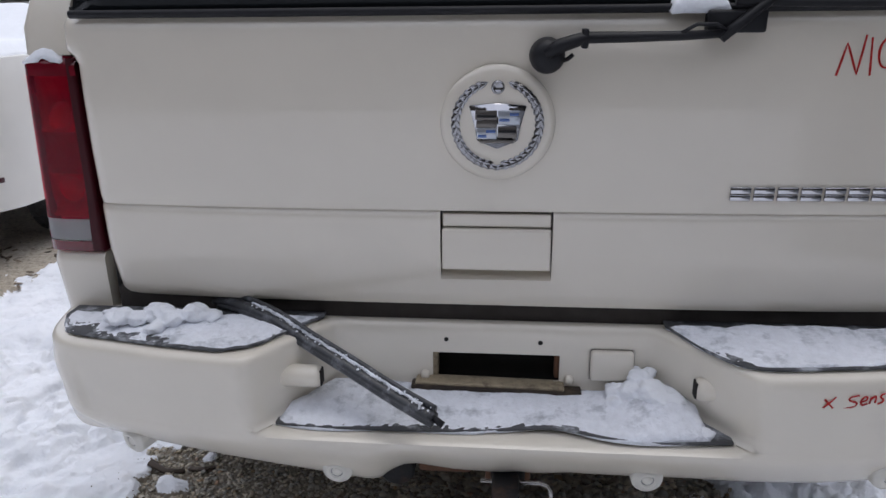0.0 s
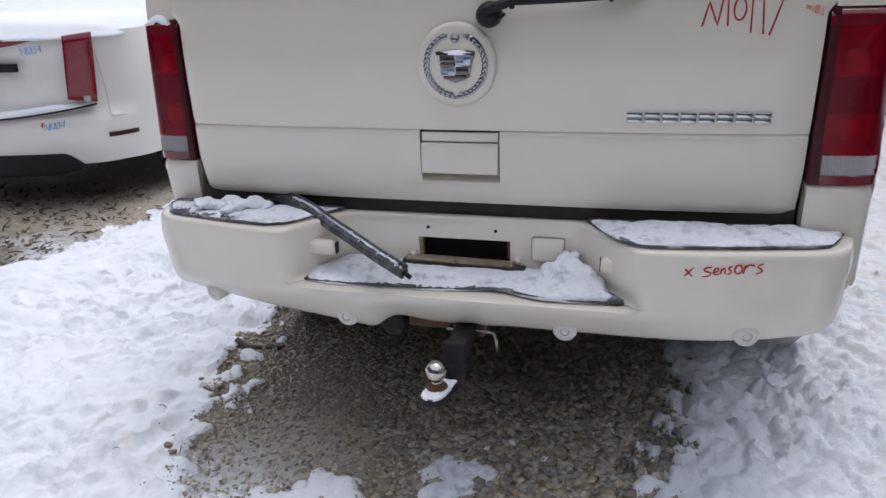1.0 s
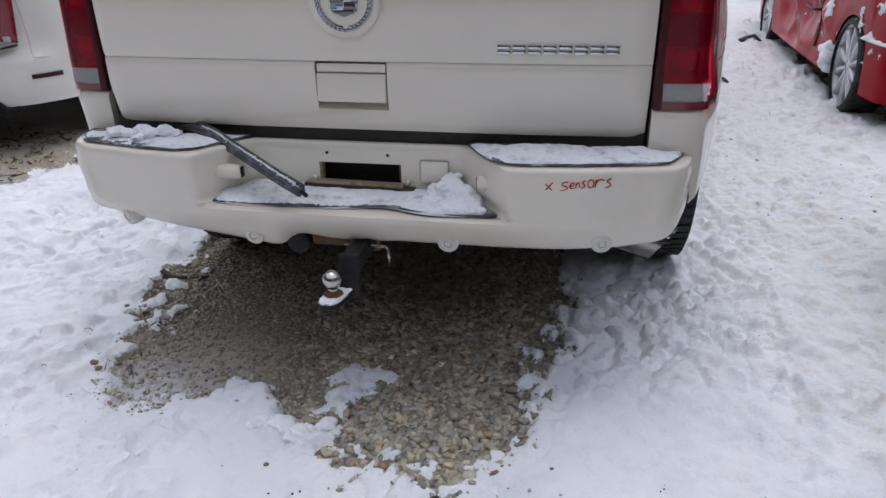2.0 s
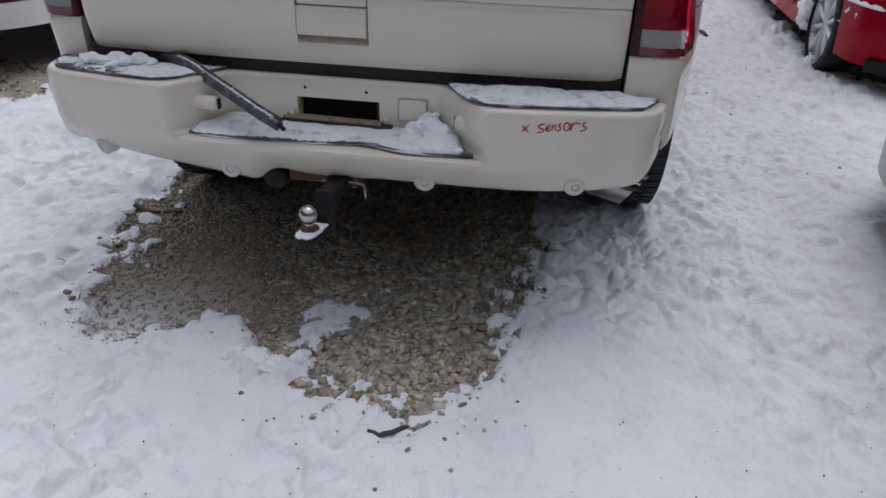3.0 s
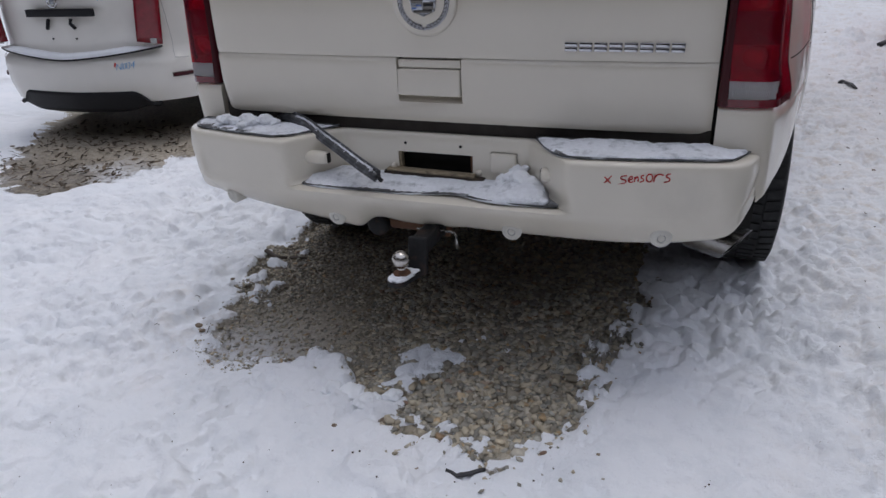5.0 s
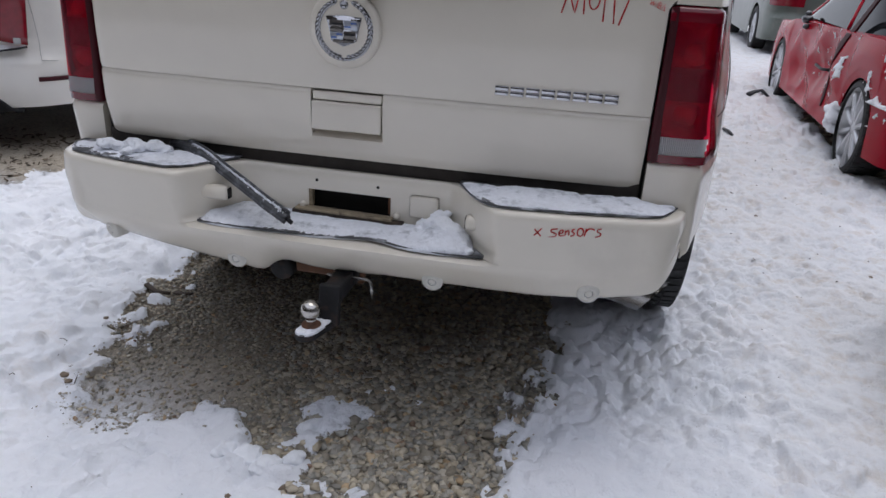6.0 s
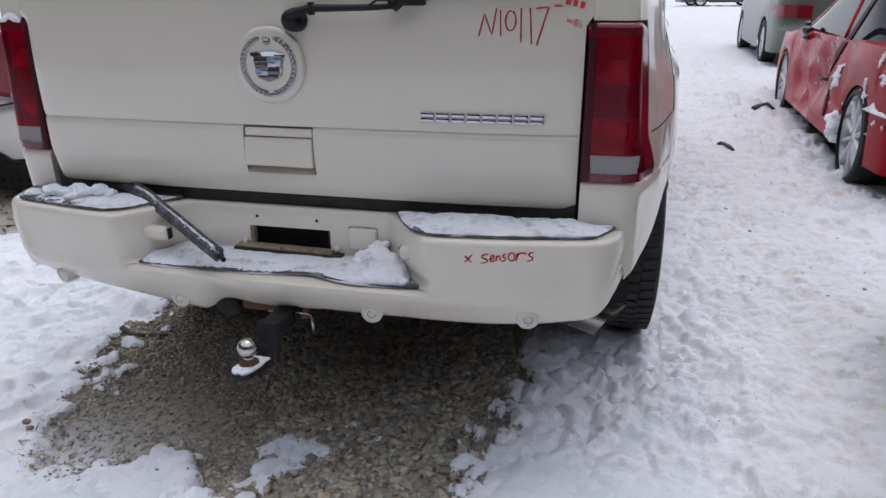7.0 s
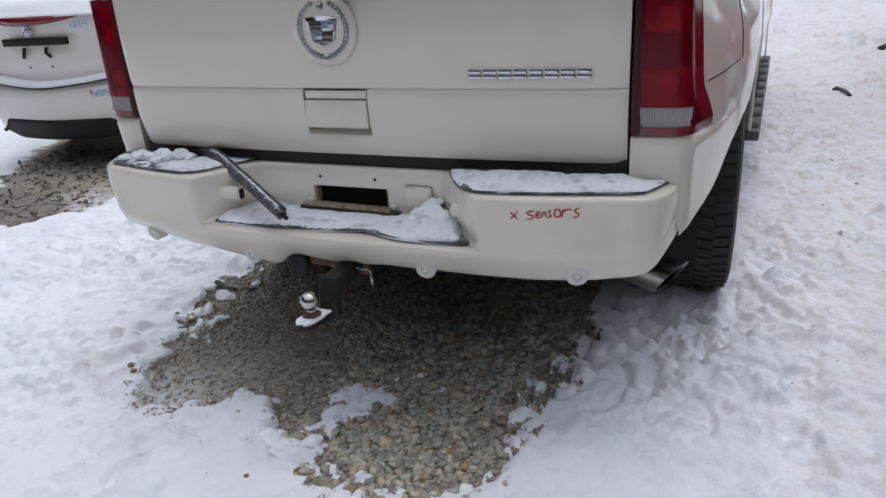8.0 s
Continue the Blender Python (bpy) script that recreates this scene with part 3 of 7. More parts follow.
def snow_height(x, y):
    """The height of the snow or bare ground, with trodden relief, lumps and footprints."""
    bare = bareness(x, y)
    h = 0.034 * fnoise(x, y, 1.6, 3, 2) + 0.020 * fnoise(x, y, 7.0, 3, 21)
    trod = 1.1 * np.exp(-(((x - 0.88) / 0.32) ** 2 + ((y - 1.62) / 0.42) ** 2)) + 0.55 * np.exp(-(((x - 1.25) / 0.16) ** 2 + ((y - 2.1) / 0.8) ** 2)) + 0.13 * np.exp(-(((x - 1.6) / 0.6) ** 2)) * (y < 9) + 0.25 * np.exp(-(((x + 1.45) / 0.6) ** 2 + ((y - 1.2) / 1.2) ** 2))
    wx, wy = x + 0.035 * fnoise(x, y, 10, 3, 8), y + 0.035 * fnoise(x, y, 10, 3, 88)
    crack, own = blocks_of(wx, wy, 8.5, 3)
    crack2, own2 = blocks_of(wx, wy, 19.0, 13)
    patchy = np.clip(0.5 + 2.2 * fnoise(x, y, 3.2, 2, 91), 0, 1)
    small = np.clip(cells(x, y, 27.0, 6), 0, 0.7)
    h = h + np.clip(trod, 0, 1.3) * (0.036 * own - 0.027 * crack + patchy * (0.018 * own2 - 0.013 * crack2) + 0.003 * (0.35 - small)) + (0.006 + 0.007 * np.clip(trod, 0, 1)) * fnoise(x, y, 30.0, 3, 61)
    h = h + 0.006 * (0.4 - small) * np.clip(fnoise(x, y, 1.1, 2, 71) * 3, 0, 1)
    # soft wind-blown and shuffled ridges on the side of the white saloon
    h = h + 0.055 * np.clip((-0.75 - x) / 0.4, 0, 1) * (x > -4) * fnoise(0.8 * (x + 0.5 * y), 2.2 * (y - 0.35 * x), 2.2, 3, 19)
    # scuffs and creases of many feet, fewer on the smooth near right
    scuffed = (1 - 0.7 * np.clip(trod, 0, 1)) * (1 - 0.75 * np.exp(-(((x - 1.0) / 0.55) ** 2 + ((y - 0.3) / 0.55) ** 2)))
    broken = np.clip(0.35 + 2.0 * fnoise(x, y, 2.1, 2, 93), 0, 1)
    crease = np.exp(-((fnoise(wx, wy, 4.5, 4, 41) / 0.035) ** 2)) * broken + 0.6 * np.exp(-((fnoise(wx, wy, 9.0, 4, 51) / 0.035) ** 2)) * (1 - broken)
    tread = fnoise(x, y, 14.0, 3, 81)
    h = h + scuffed * (-0.030 * crease + 0.027 * np.clip(tread, -0.1, 0.25) * (0.4 + broken) + 0.017 * np.round(2.2 * fnoise(wx, wy, 6.0, 3, 57)) * broken)
    # blocks that a tyre pressed into the slush beside the thawed patch
    u, v = x - 0.90 - 0.10 * (y - 1.5), y + 0.25 * np.abs(((x - 0.90) / 0.05) % 2 - 1) * 0.05
    lugs = np.clip(3 * np.sin(u * 2 * np.pi / 0.052), -1, 1) * np.clip(3 * np.sin(v * 2 * np.pi / 0.047), -1, 1)
    h = h + 0.010 * lugs * np.exp(-((u / 0.12) ** 4) - ((y - 1.62) / 0.42) ** 4) * np.clip(0.4 + 2.5 * fnoise(x, y, 4.0, 2, 17), 0, 1)
    for cx, cy, a, sx, sy, depth in PRINTS:
        m = (np.abs(x - cx) < 0.25) & (np.abs(y - cy) < 0.25)
        if m.any():
            u = (x[m] - cx) * math.cos(a) + (y[m] - cy) * math.sin(a)
            v = (y[m] - cy) * math.cos(a) - (x[m] - cx) * math.sin(a)
            q = (np.abs(u) / sx) ** 3 + (np.abs(v) / sy) ** 3
            h[m] += -depth * np.exp(-q * 1.2) + depth * 0.45 * np.exp(-((q - 1.8) / 0.7) ** 2)
    for cx, cy, r in LUMPS:
        m = (np.abs(x - cx) < r) & (np.abs(y - cy) < r)
        if m.any():
            d2 = ((x[m] - cx) ** 2 + (y[m] - cy) ** 2) / (r * r)
            h[m] += 0.52 * r * np.clip(1 - d2 * (1 + 0.9 * fnoise(x[m], y[m], 40, 2, 3)), 0, 1) ** 0.35 * (0.9 + 0.5 * fnoise(x[m], y[m], 60, 2, 3))
    level = -0.040 + 0.026 * np.clip(x, -5, 2.2)
    snow = level + h
    gravel = -0.072 + 0.020 * np.clip(x, -5, 2.2) + 0.012 * fnoise(x, y, 3.0, 3, 14) + 0.010 * fnoise(x, y, 60.0, 2, 15)
    k = np.clip((bare - 0.2) / 0.6, 0, 1)
    k = k * k * (3 - 2 * k)
    return snow * (1 - k) + gravel * k + rise(x, y), bare


def stretched(stops):
    """Grid lines with a step that changes from stop to stop."""
    out = [stops[0][0]]
    for (a, s0), (b, s1) in zip(stops, stops[1:]):
        while out[-1] < b - 1e-6:
            t = (out[-1] - a) / (b - a)
            out.append(min(b, out[-1] + s0 + (s1 - s0) * t))
    return np.array(out)


GX = stretched([(-420, 60), (-40, 6), (-8, 0.35), (-2.6, 0.022), (-1.7, 0.0105), (2.1, 0.0105), (2.9, 0.022), (8, 0.35), (40, 6), (420, 60)])
GY = stretched([(-300, 60), (-20, 3), (-2, 0.15), (-0.55, 0.012), (2.6, 0.0105), (4.5, 0.019), (9, 0.048), (20, 0.5), (60, 6), (420, 60)])
gx, gy = np.meshgrid(GX, GY)
gz, gb = snow_height(gx.ravel().copy(), gy.ravel().copy())
NX, NY = len(GX), len(GY)
idx = np.arange(NX * NY).reshape(NY, NX)
quads = np.stack([idx[:-1, :-1], idx[:-1, 1:], idx[1:, 1:], idx[1:, :-1]], -1).reshape(-1, 4)


def numpy_mesh(name, co, faces):
    me = bpy.data.meshes.new(name)
    k = faces.shape[1]
    me.vertices.add(len(co))
    me.vertices.foreach_set("co", np.asarray(co, np.float32).ravel())
    me.loops.add(faces.size)
    me.loops.foreach_set("vertex_index", faces.astype(np.int32).ravel())
    me.polygons.add(len(faces))
    me.polygons.foreach_set("loop_start", np.arange(0, faces.size, k, dtype=np.int32))
    me.update(calc_edges=True)
    me.validate()
    return me


ground_me = numpy_mesh("ground", np.stack([gx.ravel(), gy.ravel(), gz], -1), quads)
for key, values in (("bare", gb), ("mash", (1.0 * (gx < -2.0) * np.clip((3.2 - gy) / 0.4, 0, 1)).ravel()), ("silt", (np.exp(-(((gx + 0.58) / 0.36) ** 2 + ((gy - 1.18) / 0.32) ** 2)) + (0.85 - 0.65 * np.clip((3.0 - gy) / 0.4, 0, 1)) * (gx < -2.0)).ravel()), ("frost", (0.95 * frosted(gx, gy) + 1.05 * (gx < -2.0) * np.clip(0.35 + 2.2 * fnoise(gx, gy, 3.0, 3, 66), 0.1, 1) * np.clip((3.1 - gy) / 0.5, 0.1, 1) + 0.55 * np.exp(-(((gx - 0.22) / 0.25) ** 2 + ((gy - 0.68) / 0.13) ** 2)) + 0.35 * np.exp(-(((gx - 0.52) / 0.09) ** 2 + ((gy - 1.15) / 0.35) ** 2))).ravel()), ("soiled", np.clip(0.9 * np.exp(-(((gx - 1.75) / 0.55) ** 2)) * (gy > 0.2) * (gy < 9) + 1.3 * np.clip((gy - 1.8) / 5, 0, 1) * np.clip((gx - 0.6) / 0.5, 0, 1) + 0.6 * np.clip((gy - 6) / 5, 0, 1) * np.clip(1.2 + 2.5 * fnoise(gx, gy, 0.7, 3, 99), 0.2, 1.5) + 0.12 * np.exp(-(((gx - 0.75) / 0.25) ** 2 + ((gy - 1.5) / 0.35) ** 2))
                                                         + 0.5 * np.exp(-(((gx + 1.0) / 0.35) ** 2 + ((gy - 1.2) / 0.5) ** 2)), 0, 1.6).ravel())):
    layer = ground_me.attributes.new(key, "FLOAT", "POINT")
    layer.data.foreach_set("value", np.asarray(values, np.float32))
ground = link_part("ground", ground_me, GROUND)
tagged(ground, "trodden snow with thawed patches of wet gravel", "ground", kind="structure")


def height_at(x, y):
    z, b = snow_height(np.array([float(x)]), np.array([float(y)]))
    return float(z[0])


# loose stones of the thawed patches, too many to count
def stones_object(name, places, label, mat):
    """places: x, y, radius. Angular flattened stones joined into one mesh."""
    forms = []
    for k in range(16):
        bm = bmesh.new()
        pick = random.Random(300 + k)
        for _ in range(11 + k % 5):
            d = Vector((pick.gauss(0, 1), pick.gauss(0, 1), pick.gauss(0, 1))).normalized()
            bm.verts.new(d * pick.uniform(0.82, 1.08))
        hull = bmesh.ops.convex_hull(bm, input=bm.verts)
        bmesh.ops.delete(bm, geom=[g for g in hull["geom_interior"] if isinstance(g, bmesh.types.BMVert)], context="VERTS")
        bmesh.ops.recalc_face_normals(bm, faces=bm.faces)
        bm.verts.index_update()
        forms.append((np.array([v.co[:] for v in bm.verts]), np.array([[v.index for v in f.verts] for f in bm.faces])))
        bm.free()
    rng = np.random.default_rng(11)
    cos, faces, base = [], [], 0
    zs, _ = snow_height(places[:, 0].copy(), places[:, 1].copy())
    for (x, y, r), z in zip(places, zs):
        co, fa = forms[rng.integers(16)]
        s = np.array([rng.uniform(0.85, 1.45), rng.uniform(0.7, 1.1), rng.uniform(0.30, 0.60)]) * r
        e = Euler((rng.normal(0, 0.26), rng.normal(0, 0.26), rng.uniform(0, 6.3))).to_matrix()
        cos.append((co * s) @ np.array(e).T + (x, y, z + r * 0.12))
        faces.append(fa + base)
        base += len(co)
    me = numpy_mesh(name, np.concatenate(cos), np.concatenate(faces))
    ob = link_part(name, me, mat, smooth=False)
    return tagged(ob, label, "gravel", kind="stuff")


def scatter(x0, x1, y0, y1, count, r0, r1, least, seed):
    rng = np.random.default_rng(seed)
    x, y = rng.uniform(x0, x1, count), rng.uniform(y0, y1, count)
    b = bareness(x, y)
    keep = b > least
    r = r0 + (r1 - r0) * rng.beta(1.3, 2.6, count)
    return np.stack([x, y, r], -1)[keep]


coarse = scatter(-1.25, 0.75, 0.5, 2.5, 40000, 0.0062, 0.0200, 0.42, 1)
# finer grit to the far left of the patch, coarser stones near the middle
w = 1 - 0.34 * np.clip((-0.15 - coarse[:, 0]) / 0.4, 0, 1)
coarse[:, 2] *= w * (1 + 0.30 * (coarse[:, 0] > -0.18))
thin = np.random.default_rng(9).uniform(0, 1, len(coarse)) < 1 - 0.72 * np.exp(-(((coarse[:, 0] + 0.60) / 0.34) ** 2 + ((coarse[:, 1] - 1.20) / 0.30) ** 2))
thin &= np.random.default_rng(10).uniform(0, 1, len(coarse)) > 0.80 * frosted(coarse[:, 0], coarse[:, 1])
coarse = coarse[thin]
strays = scatter(-1.35, 0.85, 0.45, 2.2, 9000, 0.0025, 0.0105, 0.22, 2)
strays = strays[bareness(strays[:, 0].copy(), strays[:, 1].copy()) < 0.9]
# single stones kicked out onto the snow round the patch
_rng = np.random.default_rng(19)
kicked = np.concatenate([np.stack([_rng.normal(cx, sx, n), _rng.normal(cy, sy, n), _rng.uniform(0.004, 0.012, n)], -1) for cx, sx, cy, sy, n in ((0.25, 0.17, 0.74, 0.09, 50), (-0.72, 0.10, 0.90, 0.05, 6))])
strays = np.concatenate([strays, kicked[bareness(kicked[:, 0].copy(), kicked[:, 1].copy()) < 0.4]])
far_stones = np.concatenate([scatter(-4.6, -2.4, 2.1, 4.2, 900, 0.004, 0.011, 0.5, 3), scatter(-0.9, 0.7, 2.5, 4.5, 2500, 0.01, 0.022, 0.5, 4), scatter(2.4, 3.2, 3.9, 7.2, 1500, 0.01, 0.03, 0.5, 5)])
stones_object("gravel", np.concatenate([coarse, strays, far_stones]), "loose wet limestone gravel in thawed patches", PEBBLE)

# ---- the pearl white sport utility vehicle ----
SUV_BASE = Vector((-0.02, 3.6, 0))
suv = empty("sport_utility_vehicle", SUV_BASE, 0, "pearl white sport utility vehicle standing on thawed gravel", "car")


HEADING = 0.052


def sp(name, bm, mat, parent=None, label="", smooth=True, sharp=None):
    """A part of the vehicle, given in world coordinates; its body heads a little to the right of the yard's grid."""
    for v in bm.verts:
        v.co.x += HEADING * max(0.0, v.co.y - 1.55)
    ob = part(name, bm, mat, parent or suv, label, smooth, True)
    if sharp:
        sharpen(ob, sharp)
    return ob


GL, GR, GC = -0.784, 0.7515, -0.0155
HALF = 0.7625


def gate_y(x, z):
    """The outer face of the tailgate."""
    u = (x - GC) / HALF
    y = 1.186 + 0.020 * abs(u) ** 3.2
    y += spline([(0.70, 0.034), (0.76, 0.019), (0.825, 0.004), (0.845, 0.001), (0.93, 0.001), (1.05, 0.0), (1.18, 0.006), (1.27, 0.018), (1.35, 0.035)], z)
    return y


def gate_sheet(x0, x1, z0, z1, nx, nz, extra_x=(), extra_z=()):
    xs = sorted(set(np.round(np.linspace(x0, x1, nx), 4)) | set(extra_x))
    zs = sorted(set(np.round(np.linspace(z0, z1, nz), 4)) | set(extra_z))
    return xs, zs


def rim_edges(bm, depth):
    """Turn the border of a sheet inwards, so that the panel shows its edge."""
    border = [e for e in bm.edges if e.is_boundary]
    got = bmesh.ops.extrude_edge_only(bm, edges=border)
    moved = [v for v in got["geom"] if isinstance(v, bmesh.types.BMVert)]
    bmesh.ops.translate(bm, vec=(0, depth, 0), verts=moved)


HX0, HX1, HZ0, HZ1 = -0.131, 0.069, 0.801, 0.9265


def lower_gate():
    xs, zs = gate_sheet(GL, GR, 0.738, 0.9294, 60, 14, (HX0, HX1, GL + 0.006, GL + 0.012, GL + 0.018), (HZ0, 0.921, 0.925, 0.9275))
    zs = [z for z in zs if z <= HZ0 + 1e-6 or z < 0.9294 + 1e-6]
    bm = bmesh.new()
    rows = []
    for x in xs:
        row = []
        for z in zs:
            tuck = 0.006 * smooth01(1 - (z - 0.738) / 0.010) + 0.007 * smooth01(1 - (0.9294 - z) / 0.011)
            side = 0.006 * smooth01(1 - (GR - x) / 0.012) + 0.022 * max(0.0, 1 - (x - GL) / 0.030) ** 2
            row.append((x, gate_y(x, z) + tuck + side, z))
        rows.append(row)
    sheet(bm, rows, skip=lambda i, j: xs[i] >= HX0 - 1e-4 and xs[i + 1] <= HX1 + 1e-4 and zs[j] >= HZ0 - 1e-4)
    rim_edges(bm, 0.045)
    return sp("tailgate_lower_panel", bm, PEARL, None, "", True, 40)


def upper_gate():
    bm = bmesh.new()
    xs = sorted(set(np.linspace(GL, GR, 44)) | {GL + 0.006, GL + 0.012, GL + 0.018})
    zs = np.linspace(0.9308, 1.262, 26)
    rows = []
    for x in xs:
        row = []
        for z in zs:
            tuck = 0.003 * smooth01(1 - (z - 0.9308) / 0.006) + 0.012 * smooth01(1 - (1.262 - z) / 0.012)
            side = 0.006 * smooth01(1 - (GR - x) / 0.012) + 0.022 * max(0.0, 1 - (x - GL) / 0.030) ** 2
            wide = 0.020 * smooth01((z - 1.186) / 0.024) * smooth01((abs(x - GC) / HALF - 0.9) / 0.1) * (1 if x > GC else -1)
            row.append((x + wide, gate_y(x, z) + tuck + side, z))
        rows.append(row)
    sheet(bm, rows)
    rim_edges(bm, 0.045)
    return sp("tailgate_upper_panel", bm, PEARL, None, "", True, 40)


gate_low = lower_gate()
gate_up = upper_gate()
# dark seals behind the gate's gaps
sp("tailgate_seal", box_bm((1.56, 0.02, 0.56), (GC, 1.262, 1.00), 0.003), CAVITY, gate_low)
sp("tailgate_sill", box_bm((1.54, 0.03, 0.07), (GC, 1.248, 0.716), 0.006), SILL, gate_low)
# pocket and handle
hx, hw = (HX0 + HX1) / 2, HX1 - HX0
y0 = gate_y(hx, 0.86)
bm = bmesh.new()
sheet(bm, [[(x, y0 + d, z) for d, z in ((0.001, HZ0 + 0.0003), (0.008, HZ0 + 0.004), (0.020, HZ0 + 0.009), (0.032, HZ0 + 0.020), (0.040, HZ0 + 0.04), (0.040, HZ1))] for x in np.linspace(HX0 + 0.0005, HX1 - 0.0005, 8)])
sp("handle_pocket", bm, PEARL, gate_low)
bm = box_bm((hw - 0.008, 0.02, 0.0235), (hx, y0 + 0.0145, 0.9125), 0.003)
sp("handle_header", bm, PEARL, gate_low)
bm = box_bm((hw - 0.006, 0.030, 0.076), (hx, y0 + 0.011, 0.8605), 0.005, segments=3)
for v in bm.verts:
    if v.co.z < 0.83 and v.co.y < y0 + 0.01:
        v.co.y -= 0.004
sp("handle", bm, PEARL, gate_low)

# glass, wiper and upper tail
def rear_glass():
    bm = bmesh.new()
    rows = []
    for x in np.linspace(GL + 0.01, GR - 0.01, 24):
        rows.append([(GC + (x - GC) * (1 - 0.10 * (z - 1.262) / 0.52), gate_y(x, 1.27) + 0.004 + 0.22 * ((z - 1.262) / 0.52) ** 1.15, z) for z in np.linspace(1.266, 1.80, 12)])
    sheet(bm, rows)
    return thick(sp("rear_window", bm, GLASS_DARK, None, "dark tinted rear window"), 0.005)


rear_glass()
bm = tube_bm([(x, gate_y(x, 1.262) - 0.004, 1.2665) for x in np.linspace(GL + 0.01, GR - 0.005, 30)], 0.007, 8)
sp("window_seal", bm, BLACK)
wiper = sp("rear_wiper", lathe_bm([(0.0, -0.050), (0.018, -0.048), (0.026, -0.036), (0.029, -0.012), (0.029, 0.0), (0.0, 0.002)], 24, "y", (0.047, gate_y(0.05, 1.2) , 1.196), Matrix.Rotation(radians(180), 4, "Z")), BLACK, None, "black wiper arm and blade")
yw = gate_y(0.1, 1.22) - 0.040
sp("wiper_arm", tube_bm([(0.046, yw, 1.200), (0.065, yw - 0.006, 1.213), (0.095, yw - 0.004, 1.2225), (0.105, yw, 1.2245), (0.18, yw + 0.002, 1.225), (0.26, yw + 0.004, 1.2265), (0.315, yw + 0.004, 1.229)], 0.0165, 12, 0.75, 0.5), BLACK, wiper)
sp("wiper_hinge", box_bm((0.010, 0.024, 0.030), (0.103, yw, 1.2235), 0.003), BLACK, wiper)
sp("washer_nozzle", tube_bm([(0.060, yw + 0.012, 1.186), (0.078, yw + 0.004, 1.192), (0.086, yw + 0.002, 1.199)], 0.0035, 8), BLACK, wiper)
sp("washer_hose", tube_bm([(0.245, yw, 1.228), (0.27, yw - 0.004, 1.243), (0.30, yw - 0.002, 1.243), (0.318, yw, 1.232)], 0.003, 8), BLACK, wiper)
sp("blade_holder", tube_bm([(0.310, yw + 0.004, 1.222), (0.335, yw + 0.004, 1.243), (0.375, yw + 0.010, 1.275), (0.40, yw + 0.016, 1.29)], 0.010, 10, 0.8), BLACK, wiper)
sp("blade_bracket", box_bm((0.088, 0.030, 0.034), (0.335, yw + 0.024, 1.2465), 0.005), BLACK, wiper)
sp("wiper_blade", tube_bm([(x, yw + 0.014, 1.2755 + 0.004 * math.sin(x * 9)) for x in np.linspace(0.33, 0.72, 14)], 0.009, 10, 0.8), BLACK, wiper)
snow_patch("snow_on_tailgate", [[(x, y, 1.2655 + 0.15 * (y - 1.19)) for y in np.linspace(1.178, 1.225, 8)] for x in np.linspace(0.235, 0.33, 14)], 0.022, None, "small heap of snow caught by the wiper", 3)
rng = random.Random(5)
tagged(sp("blade_snow", clump_bm([(rng.uniform(0.36, 0.70), yw + 0.010 + rng.uniform(-0.003, 0.006), 1.283, rng.uniform(0.004, 0.009)) for _ in range(24)], 3, 1), SNOW, wiper, "snow crumbs on the blade"), kind="stuff")

# round badge
EX, EZ = -0.0315, 1.0865
ey = gate_y(EX, EZ)
badge = sp("badge_plate", lathe_bm([(0.0, 0.012), (0.060, 0.0125), (0.086, 0.0115), (0.0945, 0.009), (0.0965, 0.004), (0.0965, -0.006)], 64, "y", (EX, ey, EZ)), PEARL, None, "round painted plate with a chrome wreath and shield")
yb = ey - 0.0135
for side in (-1, 1):
    for k in range(17):
        a = radians(22 + k * 9.6)
        for row, (rad, tilt) in enumerate(((0.0725, 0.30), (0.0672, -0.30))):
            if k > 15 and row:
                continue
            cx, cz = EX + side * rad * math.sin(a), EZ + rad * math.cos(a)
            size = 0.55 + 0.45 * min(1, k / 5)
            leaf = bmesh.new()
            bmesh.ops.create_icosphere(leaf, subdivisions=1, radius=1)
            bmesh.ops.scale(leaf, vec=(0.0042 * size + 0.0010, 0.0034, 0.0112), verts=leaf.verts)
            t = side * (a - math.pi) * 1.0
            bmesh.ops.transform(leaf, matrix=Matrix.Translation((cx, yb, cz)) @ Matrix.Rotation(side * (a + math.pi / 2) + side * tilt * -1, 4, "Y"), verts=leaf.verts)
            sp("wreath_leaf", leaf, WREATH, badge, "", False)


def shield_bm(w, top, mid, bottom, y, depth):
    pts = [(-w, top), (0, top + 0.004), (w, top), (w * 0.93, top - 0.012), (w * 0.80, mid), (w * 0.72, bottom + 0.014), (0, bottom), (-w * 0.72, bottom + 0.014), (-w * 0.80, mid), (-w * 0.93, top - 0.012)]
    bm = bmesh.new()
    f = bm.faces.new([bm.verts.new((EX + x, y, EZ + z)) for x, z in pts])
    got = bmesh.ops.extrude_face_region(bm, geom=[f])
    bmesh.ops.translate(bm, vec=(0, -depth, 0), verts=[v for v in got["geom"] if isinstance(v, bmesh.types.BMVert)])
    bmesh.ops.bevel(bm, geom=[e for e in bm.edges], offset=0.0012, segments=2, affect="EDGES")
    return bm


